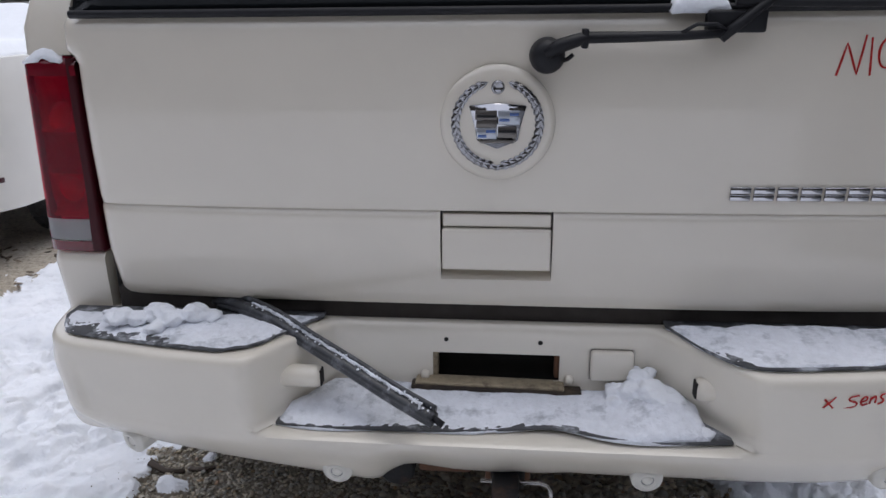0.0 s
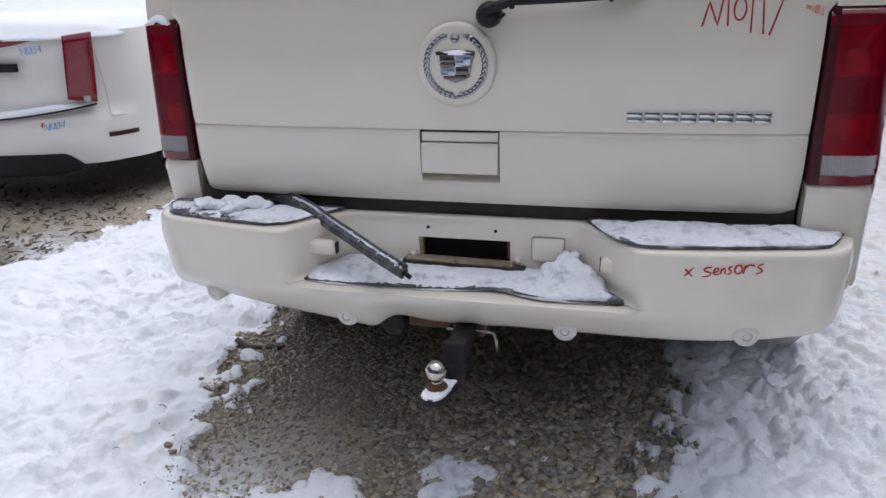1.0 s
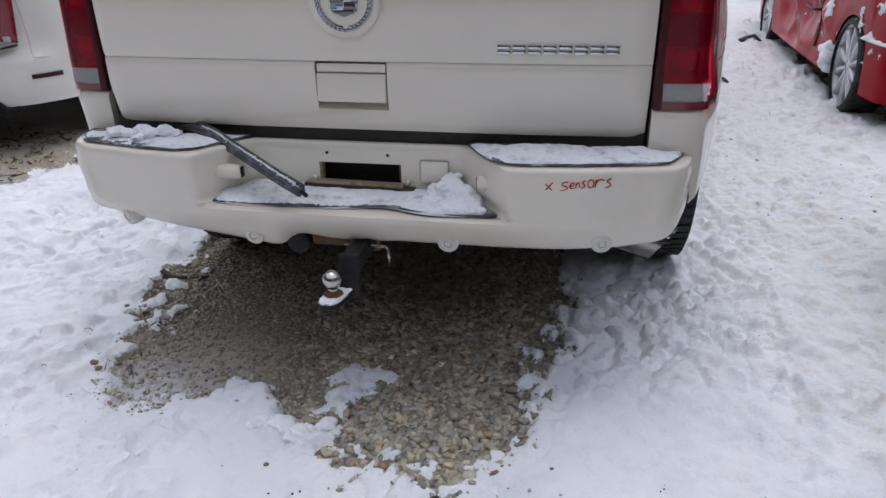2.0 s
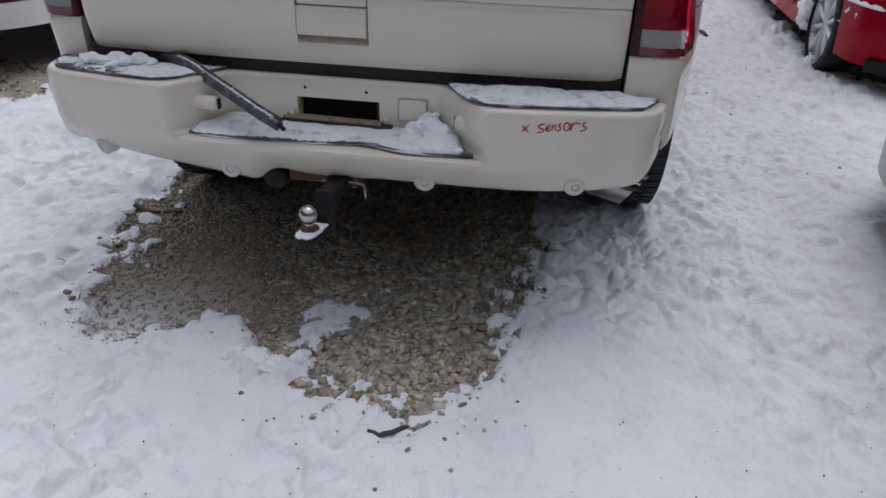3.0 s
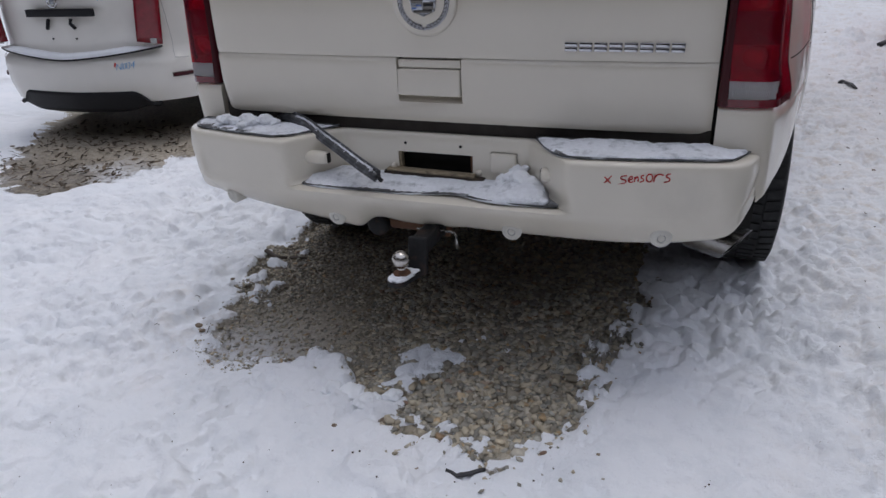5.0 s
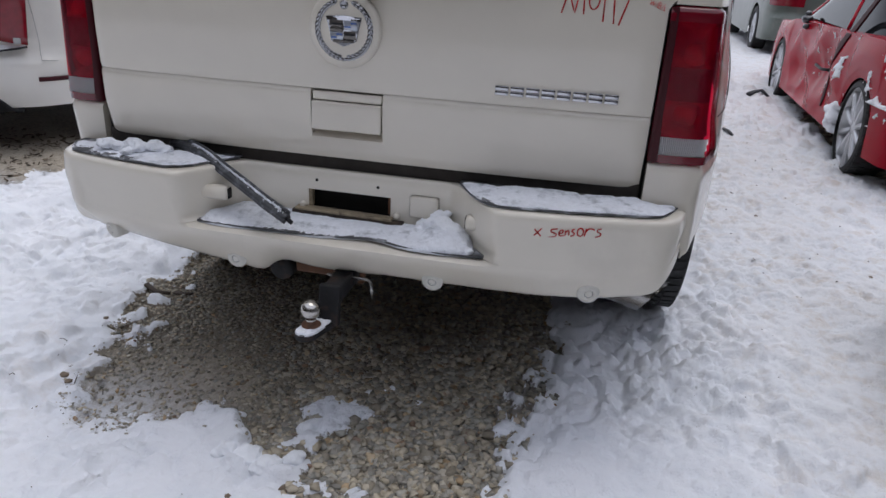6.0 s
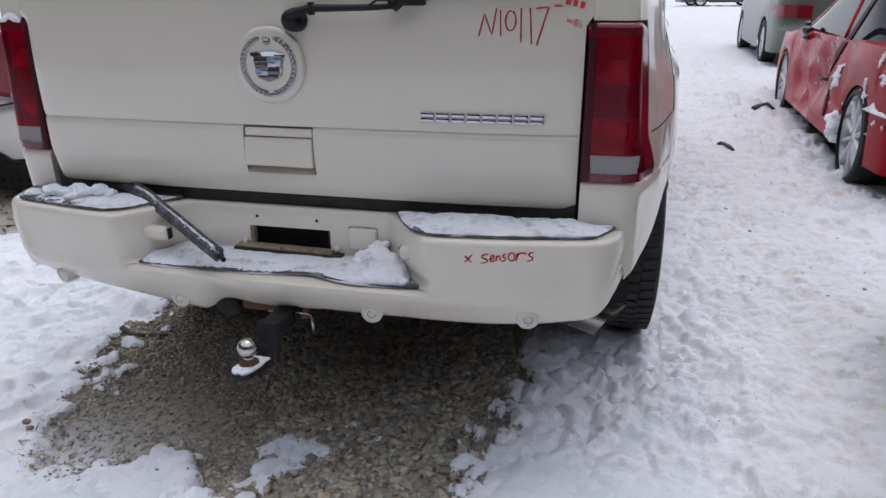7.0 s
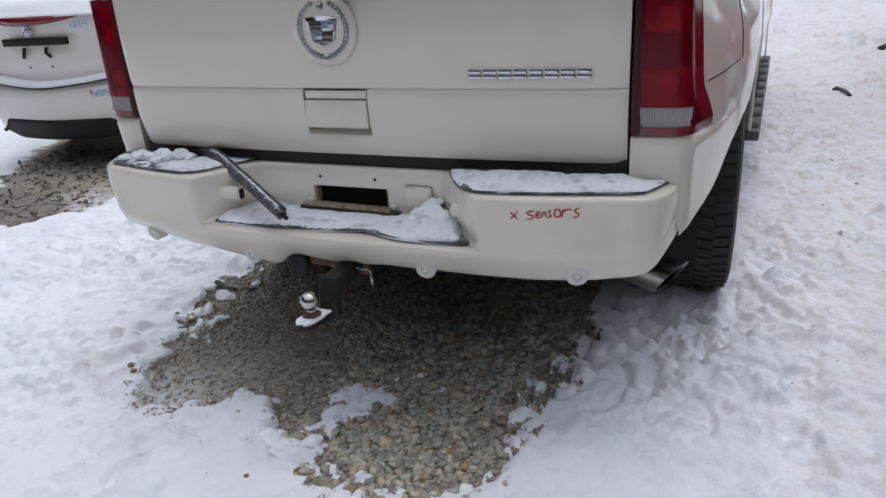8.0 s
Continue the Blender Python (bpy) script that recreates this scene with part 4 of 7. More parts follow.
sp("shield", shield_bm(0.0475, 0.031, -0.004, -0.041, yb + 0.004, 0.008), CHROME, badge)
for x0, x1, z0, z1, mat in ((-0.037, -0.001, 0.008, 0.0235, BADGE_GOLD), (0.001, 0.037, 0.0, 0.0235, BADGE_PALE), (-0.034, -0.001, -0.024, -0.006, BADGE_PALE), (0.001, 0.032, -0.022, -0.003, BADGE_GOLD),
                            (-0.035, -0.001, -0.005, 0.007, BADGE_GOLD), (-0.028, 0.028, -0.031, -0.025, BADGE_GOLD)):
    sp("shield_field", box_bm((x1 - x0, 0.002, z1 - z0), (EX + (x0 + x1) / 2, yb - 0.0048, EZ + (z0 + z1) / 2), 0.0005, segments=1), mat, badge)
for x0, x1, z, mat in ((-0.034, -0.002, 0.014, BLACK), (0.002, 0.031, -0.011, BLACK), (0.020, 0.035, 0.017, BADGE_BLUE), (0.003, 0.020, 0.008, BADGE_BLUE), (-0.019, -0.003, -0.011, BADGE_BLUE), (-0.032, -0.018, -0.019, BADGE_BLUE)):
    sp("shield_bar", box_bm((x1 - x0, 0.002, 0.0046), (EX + (x0 + x1) / 2, yb - 0.0062, EZ + z), 0.0004, segments=1), mat, badge)
sp("lock_cylinder", lathe_bm([(0.0, 0.004), (0.0065, 0.004), (0.0072, 0.0055), (0.0098, 0.0055), (0.0112, 0.003), (0.0112, -0.004)], 24, "y", (EX, yb + 0.002, EZ + 0.0605)), WREATH, badge)

# model badge: plain chrome blocks where its letters stand
for k in range(8):
    x = 0.362 + 0.0387 * k
    y = gate_y(x, 0.968) - 0.003
    wdt = 0.0335 if k != 6 else 0.034
    blk = bmesh.new()
    for z0, z1, lean in ((0.9565, 0.9670, 0.0), (0.9685, 0.9800, 0.0)):
        b2 = box_bm((wdt, 0.005, z1 - z0), (x + wdt / 2, y, (z0 + z1) / 2), 0.0010, segments=1)
        tmp = bpy.data.meshes.new("tmp")
        b2.to_mesh(tmp)
        b2.free()
        blk.from_mesh(tmp)
        bpy.data.meshes.remove(tmp)
    sp("model_badge_block", blk, CHROME, gate_up)

# marker writing
def on_gate(bm, x, z, turn=0.0):
    bmesh.ops.transform(bm, matrix=Matrix.Translation((x, 0, z)) @ Matrix.Rotation(turn, 4, "Y"), verts=bm.verts)
    for v in bm.verts:
        v.co.y += gate_y(v.co.x, v.co.z) - 0.0012
    return bm


def strokes_bm(strokes, wide):
    """Pen strokes in the xz plane, each a thin flat ribbon."""
    bm = bmesh.new()
    for pts in strokes:
        rows = []
        for k, (x, z) in enumerate(pts):
            (xa, za), (xb, zb) = pts[max(0, k - 1)], pts[min(len(pts) - 1, k + 1)]
            d = math.hypot(xb - xa, zb - za)
            w = wide * (0.42 + 0.14 * noise.noise(Vector((x * 90, z * 90, 3.3))))
            px, pz = -(zb - za) / d * w, (xb - xa) / d * w
            rows.append([(x + px, 0, z + pz), (x - px, 0, z - pz)])
        sheet(bm, rows)
    bmesh.ops.solidify(bm, geom=list(bm.faces), thickness=0.0006)
    return bm


def drawn(*corners):
    """A stroke through its corners, with points between them."""
    return [(line([(k, c[0]) for k, c in enumerate(corners)], t), line([(k, c[1]) for k, c in enumerate(corners)], t)) for t in np.linspace(0, len(corners) - 1, 6 * (len(corners) - 1) + 1)]


number = strokes_bm([drawn((0, 0), (0.012, 0.050), (0.031, 0.002), (0.040, 0.062)), drawn((0.049, 0.058), (0.052, 0.0)),
                     [(0.074 + 0.012 * math.sin(a), 0.034 + 0.022 * math.cos(a)) for a in np.linspace(0.25, 6.35, 26)],
                     drawn((0.097, 0.062), (0.099, -0.014)), drawn((0.118, 0.062), (0.124, -0.017)), drawn((0.131, 0.061), (0.160, 0.064), (0.136, -0.020))], 0.0042)
sp("marker_number", on_gate(number, 0.5045, 1.1615), MARK_RED, gate_up, "stock number N10117 in red marker", False)
sp("marker_dash", on_gate(box_bm((0.018, 0.0012, 0.004), (0.009, 0, 0.002), 0), 0.676, 1.226), MARK_RED, gate_up, "", False)
for x, z, wd in ((0.708, 1.238, 0.012), (0.724, 1.234, 0.010), (0.740, 1.230, 0.010)):
    sp("marker_bar", on_gate(box_bm((wd, 0.0012, 0.014), (0, 0, 0), 0), x, z, radians(12)), MARK_RED, gate_up, "", False)
sp("marker_note", on_gate(writing_bm("w/B/s", 0.016, 0.1, 0.06, -0.01, 0.4), 0.703, 1.193, radians(20)), MARK_RED, gate_up, "small note w/B/s in red marker", False)

# ---- rear corners, lamps ----
CORNER = [(0.0, 0.757, 1.199), (0.05, 0.806, 1.198), (0.10, 0.855, 1.201), (0.125, 0.879, 1.206), (0.142, 0.8935, 1.215), (0.156, 0.902, 1.227), (0.18, 0.911, 1.250), (0.21, 0.9205, 1.279), (0.265, 0.939, 1.332), (0.37, 0.966, 1.436), (0.53, 0.995, 1.600), (0.62, 1.003, 1.690)]


def corner(s, z, side, inset=0.0):
    """A point on the rear corner: s along it from the gate, side 1 or -1."""
    x, y = spline(CORNER, s)
    x2, y2 = spline(CORNER, min(0.62, s + 0.01))
    x1, y1 = spline(CORNER, max(0.0, s - 0.01))
    d = math.hypot(x2 - x1, y2 - y1)
    nx, ny = (y2 - y1) / d, -(x2 - x1) / d
    lean = 0.075 * max(0.0, z - 0.84) * smooth01(s / 0.2)
    x, y = x - nx * inset - lean, y - ny * inset + 0.03 * max(0.0, z - 0.84) * (1 - smooth01(s / 0.2))
    if side > 0:
        return (x, y, z)
    # the far corner stands a little further back and tucks in under its lamp
    return (-0.804 - 0.87 * (x - 0.757) + 0.09 * max(0.0, 0.82 - z) * smooth01((s - 0.06) / 0.06), y + 0.042, z)


def lamp_edge(z):
    """How far round the corner the lamp reaches at a height."""
    return line([(0.82, 0.258), (0.845, 0.266), (0.865, 0.252), (0.93, 0.208), (1.05, 0.205), (1.15, 0.200), (1.20, 0.185)], z)


def clear_end(z):
    """How far the clear lens reaches round: its outer end leans."""
    return 0.54 + 0.11 * (z - 0.843) / 0.045


def corner_low(s):
    """The lower edge of the panel under the lamp: it drops behind the bumper's corner and climbs to the wheel arch."""
    return line([(0.0, 0.690), (0.112, 0.690), (0.124, 0.600), (0.136, 0.574), (0.215, 0.605), (0.32, 0.643), (0.425, 0.691), (0.532, 0.728)], s)


for side in (1, -1):
    # quarter panel under the lamp
    bm = bmesh.new()
    rows = [[corner(s, z, side, 0.010 * smooth01((z - 0.805) / 0.012)) for z in np.linspace(corner_low(s), 0.817, 14)] for s in np.linspace(0.004, 0.532, 90)]
    sheet(bm, rows)
    rim_edges(bm, 0.045)
    sp("lower_corner_panel", bm, PEARL, None, "", True, 40)
    # bumper end tab showing under the panel's edge
    bm = bmesh.new()
    sheet(bm, [[corner(s, corner_low(s) + 0.012 - 0.026 * v * (1 - 0.5 * smooth01((s - 0.16) / 0.14)), side, 0.010) for v in (0, 0.5, 1)] for s in np.linspace(0.142, 0.315, 14)])
    thick(sp("bumper_tab", bm, PEARL_BUMPER), 0.004)
    # lamp housing, reflectors, lens
    bm = bmesh.new()
    rows = [[corner(s * lamp_edge(z) / 1.0, z, side, 0.055) for z in np.linspace(0.822, 1.186, 12)] for s in np.linspace(0.0, 1, 14)]
    sheet(bm, rows)
    lamp = sp("tail_lamp", bm, LENS_DARK, None, "tall red tail lamp with a clear reversing section")
    # painted dark border that joins lens and housing
    bm = bmesh.new()
    ring = []
    zs_b = [0.822, 0.826] + list(np.linspace(0.835, 1.15, 10)) + [1.172, 1.184, 1.191]
    for s, deep in ((-0.005, 0.060), (-0.002, 0.012), (0.02, 0.002), (0.05, 0.0), (0.10, 0.0)):
        ring.append([corner(max(0.0, s) * lamp_edge(z), z, side, deep) for z in zs_b])
    sheet(bm, ring)
    sp("lamp_inner_border", bm, LENS_DARK, lamp)
    bm = bmesh.new()
    sheet(bm, [[corner(s * lamp_edge(z), z, side, 0.0) for z in (0.822, 0.830, 0.8425)] for s in np.linspace(0.10, 1.0, 18)])
    sp("lamp_lower_border", bm, LENS_MID, lamp)
    bm = bmesh.new()
    sheet(bm, [[corner(s * lamp_edge(z), z + 0.006 * min(1.0, 3.2 * math.sin(math.pi * s)) * (z - 1.160) / 0.028, side, 0.016 * max(0, (z - 1.176) / 0.014) ** 2 + 0.03 * (z > 1.191)) for z in (1.160, 1.168, 1.176, 1.181, 1.185, 1.188, 1.190, 1.192)] for s in np.linspace(0.0, 1.0, 22)])
    sp("lamp_top_border", bm, LENS_MID, lamp)
    # outer red lens
    bm = bmesh.new()
    sheet(bm, [[corner(s * lamp_edge(z), z, side, 0.0 + 0.004 * smooth01((s - 0.92) / 0.08)) for z in np.linspace(0.8425, 1.160, 22)] for s in np.linspace(0.10, 1.0, 41)],
          skip=lambda i, j: (0.10 + 0.90 * (i + 0.5) / 40 < clear_end(0.8425 + 0.0151 * (j + 0.5)) and j < 3) or 0.10 + 0.90 * (i + 0.5) / 40 > 0.74)
    sp("red_lens", bm, LENS_RED, lamp)
    # outer dark wrap
    bm = bmesh.new()
    sheet(bm, [[corner(s * lamp_edge(z), z, side, 0.001) for z in np.linspace(0.8425, 1.160, 10)] for s in np.linspace(0.72, 1.0, 10)])
    sp("side_reflector", bm, LENS_MID, lamp)
    # bulb chambers with bright reflectors
    for z0, z1 in ((0.8885, 0.975), (0.975, 1.055), (1.055, 1.160)):
        bm = bmesh.new()
        rows = []
        for s in np.linspace(0.11, 0.80, 16):
            row = []
            for z in np.linspace(z0, z1, 10):
                u, v = (s - 0.455) / 0.345, (z - (z0 + z1) / 2) / ((z1 - z0) / 2)
                row.append(corner(s * lamp_edge(z), z, side, 0.012 + 0.034 * max(0.0, 1 - u * u) * max(0.0, 1 - v * v) ** 0.6 + 0.0015 * (int(s * 100) % 2)))
            rows.append(row)
        sheet(bm, rows)
        sp("bulb_reflector", bm, CHAMBER_DARK if z0 == 0.975 else CHAMBER, lamp)
    # square bright reflectors behind the two bulbs
    for za, zb_ in ((1.042, 1.108), (0.912, 0.978)):
        bm = bmesh.new()
        sheet(bm, [[corner(q * lamp_edge(z), z, side, 0.015 + 0.030 * ((q - 0.42) / 0.24) ** 2 + 0.026 * (2 * (z - za) / (zb_ - za) - 1) ** 2) for z in np.linspace(za, zb_, 11)] for q in np.linspace(0.14, 0.70, 13)])
        sp("bulb_dish", bm, REFLECTOR, lamp, "", False)
    # reversing lens with upright flutes
    bm = bmesh.new()
    rows = []
    for k, s in enumerate(np.linspace(0.0, 1.0, 51)):
        rows.append([corner((0.10 + (clear_end(z) - 0.10) * s) * lamp_edge(z), z, side, 0.001 + 0.003 * (k % 2)) for z in np.linspace(0.8435, 0.8875, 5)])
    sheet(bm, rows)
    sp("reversing_lens", bm, LENS_CLEAR, lamp, "clear fluted reversing lens", False)
    bm = bmesh.new()
    sheet(bm, [[corner(s * lamp_edge(z), z, side, 0.026) for z in np.linspace(0.836, 0.888, 4)] for s in np.linspace(0.10, 0.75, 8)])
    sp("reversing_reflector", bm, REFLECTOR, lamp)
    # quarter panel round the lamp's outer edge
    bm = bmesh.new()
    sheet(bm, [[corner(lamp_edge(z) + 0.003 + (0.532 - lamp_edge(z)) * v, z, side, 0.026 * v * smooth01((z - 0.98) / 0.21)) for z in np.linspace(0.815, 1.197, 15)] for v in np.linspace(0, 1, 16)])
    rim_edges(bm, 0.02)
    sp("quarter_panel", bm, PEARL, None, "", True, 40)
    # pillar over the lamp
    bm = bmesh.new()
    sheet(bm, [[(lambda p: (GC + (p[0] - GC) * (1 - 0.16 * max(0, z - 1.25)), p[1] + 0.42 * max(0, z - 1.24), z))(corner(s, min(z, 1.3), side, 0.008 * (1 - smooth01((s - 0.16) / 0.04)) + 0.026 * max(0.0, (s - 0.185) / 0.347))) for z in np.linspace(1.1965, 1.82, 14)] for s in np.linspace(0.010, 0.532, 40)])
    rim_edges(bm, 0.03)
    sp("rear_pillar", bm, PEARL, None, "", True, 40)
    # snow on the lamp's top
    if side < 0:
        snow_patch("snow_on_lamp", [[corner(s, 1.190, side, d) for d in np.linspace(-0.003, 0.035, 7)] for s in np.linspace(0.025, 0.15, 18)], 0.016, None, "thin crust of snow on a tail lamp's top", 4, 0.6, fade=1.3)

# ---- side body with arches, roof, front ----
REAR_AXLE, FRONT_AXLE, ARCH = 2.20, 5.15, 0.50


def side_low(y):
    low = line([(1.60, 0.728), (1.70, 0.757), (1.85, 0.77), (1.90, 0.55), (2.9, 0.42), (5.0, 0.42), (6.2, 0.45)], y)
    for yw_ in (REAR_AXLE, FRONT_AXLE):
        if abs(y - yw_) < ARCH:
            low = max(low, 0.40 + math.sqrt(ARCH**2 - (y - yw_) ** 2))
    return low


def side_x(y, z):
    """Half width of the body side."""
    x = spline([(1.45, 0.981), (1.60, 1.0105), (1.80, 1.030), (2.15, 1.042), (2.60, 1.035), (3.0, 1.020), (4.4, 1.020), (5.1, 1.035), (5.7, 0.965), (5.95, 0.91), (6.12, 0.80)], y)
    x -= 0.075 * max(0.0, z - 0.84) + 0.10 * max(0.0, z - 1.12)
    x -= 0.026 * smooth01((z - 0.98) / 0.21)
    # pressed crease and the flat door skin under the flares
    x -= 0.020 * smooth01((z - 1.00) / 0.06) * smooth01((y - 1.62) / 0.2) * (1 - smooth01((y - 5.4) / 0.3))
    x += 0.010 * math.exp(-((z - 0.70) / 0.05) ** 2) * smooth01((y - 2.6) / 0.3)
    return x


YS = sorted(set(np.round(np.concatenate([np.linspace(1.60, 1.695, 5), np.linspace(1.70, 2.70, 56), np.linspace(2.74, 4.60, 24), np.linspace(4.65, 5.65, 44), np.linspace(5.68, 6.12, 10)]), 4)))
for side in (1, -1):
    bm = bmesh.new()
    rows = []
    for y in YS:
        lo = side_low(y)
        top = 1.215 if y < 4.7 else 1.215 - 0.10 * smooth01((y - 4.7) / 1.4)
        row = []
        for v in np.linspace(0, 1, 22):
            z = lo + (top - lo) * v
            x = side_x(y, z)
            row.append((GC + side * x, y, z))
        rows.append(row)
    sheet(bm, rows)
    ob = sp("body_side", bm, PEARL)
    thick(ob, 0.02, -1 if side > 0 else 1)
    # inner wheel house
    bm = bmesh.new()
    rows = [[(GC + side * x, REAR_AXLE + 0.52 * math.cos(a), 0.40 + 0.52 * math.sin(a)) for x in (0.50, 0.75, 0.93)] for a in np.linspace(-0.3, math.pi + 0.3, 26)]
    sheet(bm, rows)
    sp("wheel_house", bm, CAVITY)
    # side windows
    for y0_, y1_ in ((1.62, 2.55), (2.62, 3.55), (3.62, 4.55)):
        bm = bmesh.new()
        sheet(bm, [[(GC + side * (side_x(y, 1.215) - 0.22 * (z - 1.215) + 0.003), y + (0.30 * (z - 1.23) if y0_ < 1.7 and y < 1.7 else (-0.55 * (z - 1.23) if y > 4.5 else 0)), z) for z in np.linspace(1.235, 1.70, 6)] for y in np.linspace(y0_, y1_, 8)])
        thick(sp("side_window", bm, GLASS_DARK), 0.005)
    bm = bmesh.new()
    sheet(bm, [[(GC + side * (side_x(y, 1.215) - 0.22 * (z - 1.215)), max(y, 1.40 + 0.42 * (z - 1.24)) - (0.75 * (z - 1.215) if y > 4.5 else 0), z) for z in np.linspace(1.215, 1.80, 10)] for y in np.linspace(1.40, 4.85, 30)])
    thick(sp("window_frame", bm, PEARL), 0.02, -1 if side > 0 else 1)
    # running board with chrome edge
    bm = box_bm((0.085, 2.0, 0.045), (GC + side * 1.022, 3.83, 0.385), 0.012, segments=3)
    board = sp("running_board", bm, BOARD, None, "dull grey running board with dark treads")
    for k in range(9):
        sp("tread_bar", box_bm((0.055, 0.16, 0.008), (GC + side * 1.030, 2.98 + 0.21 * k, 0.4095), 0.003, segments=1), BLACK, board)
    # seams of the quarter panel and the rear door
    sp("panel_seam", tube_bm([corner(q, 0.931, side, 0.0002) for q in np.linspace(0.232, 0.530, 24)], 0.0020, 6), CAVITY)
    sp("panel_seam", tube_bm([(GC + side * (side_x(1.63, z) + 0.0003), 1.63 + 0.03 * (z - 0.93), z) for z in np.linspace(0.93, 1.21, 14)], 0.0020, 6), CAVITY)
    sp("panel_seam", tube_bm([(GC + side * (side_x(2.62, z) + 0.0005), 2.62, z) for z in np.linspace(0.60, 1.21, 16)], 0.0025, 6), CAVITY)

bm = bmesh.new()
rows = []
for y in np.linspace(1.64, 4.30, 24):
    rows.append([(GC + u * 0.84, y, 1.80 + 0.06 * (1 - abs(u) ** 3) + 0.03 * math.sin(math.pi * (y - 1.64) / 2.66)) for u in np.linspace(-1, 1, 16)])
sheet(bm, rows)
thick(sp("roof", bm, PEARL), 0.02, 1)
bm = bmesh.new()
sheet(bm, [[(GC + u * (0.80 + 0.08 * t), 4.28 + 0.60 * t, 1.835 - 0.62 * t + 0.02 * (1 - u * u)) for u in np.linspace(-1, 1, 12)] for t in np.linspace(0, 1, 8)])
thick(sp("windscreen", bm, GLASS_DARK), 0.006)
bm = bmesh.new()
sheet(bm, [[(GC + u * (side_x(y, 1.2) - 0.0), y + 0.05 * (1 - u * u) * (y > 6.0), 1.215 - 0.10 * smooth01((y - 4.7) / 1.4) + 0.045 * (1 - u * u)) for u in np.linspace(-1, 1, 14)] for y in np.linspace(4.80, 6.12, 16)])
thick(sp("bonnet", bm, PEARL), 0.02, 1)
bm = bmesh.new()
sheet(bm, [[(GC + u * 0.80, 6.12 + 0.05 * (1 - u * u), z) for z in np.linspace(0.45, 1.13, 8)] for u in np.linspace(-1, 1, 14)])
thick(sp("front_panel", bm, PEARL), 0.03)
sp("underbody", box_bm((1.36, 4.3, 0.14), (GC, 3.85, 0.40), 0.03), CAVITY)
for sx in (-1, 1):
    sp("frame_rail", box_bm((0.30, 1.05, 0.12), (GC + sx * 0.60, 1.78, 0.49), 0.03), CAVITY)
sp("rear_floor_pan", box_bm((1.66, 0.85, 0.03), (GC, 1.75, 0.66), 0.01), CAVITY)
sp("inner_tail_panel", box_bm((1.70, 0.03, 0.24), (GC, 1.31, 0.66), 0.005), CAVITY)
sp("cabin_floor", box_bm((1.50, 2.9, 0.03), (GC, 3.2, 0.80), 0.01), CAVITY)
sp("rear_axle", tube_bm([(GC - 0.80, REAR_AXLE, 0.38), (GC - 0.2, REAR_AXLE, 0.38), (GC, REAR_AXLE, 0.39), (GC + 0.2, REAR_AXLE, 0.38), (GC + 0.80, REAR_AXLE, 0.38)], 0.055, 12), RUST)
sp("spare_wheel", lathe_bm([(0.10, 0.08), (0.20, 0.09), (0.33, 0.10), (0.36, 0.06), (0.36, -0.06), (0.33, -0.10), (0.20, -0.09), (0.10, -0.08)], 40, "z", (GC, 1.83, 0.555)), RUBBER)


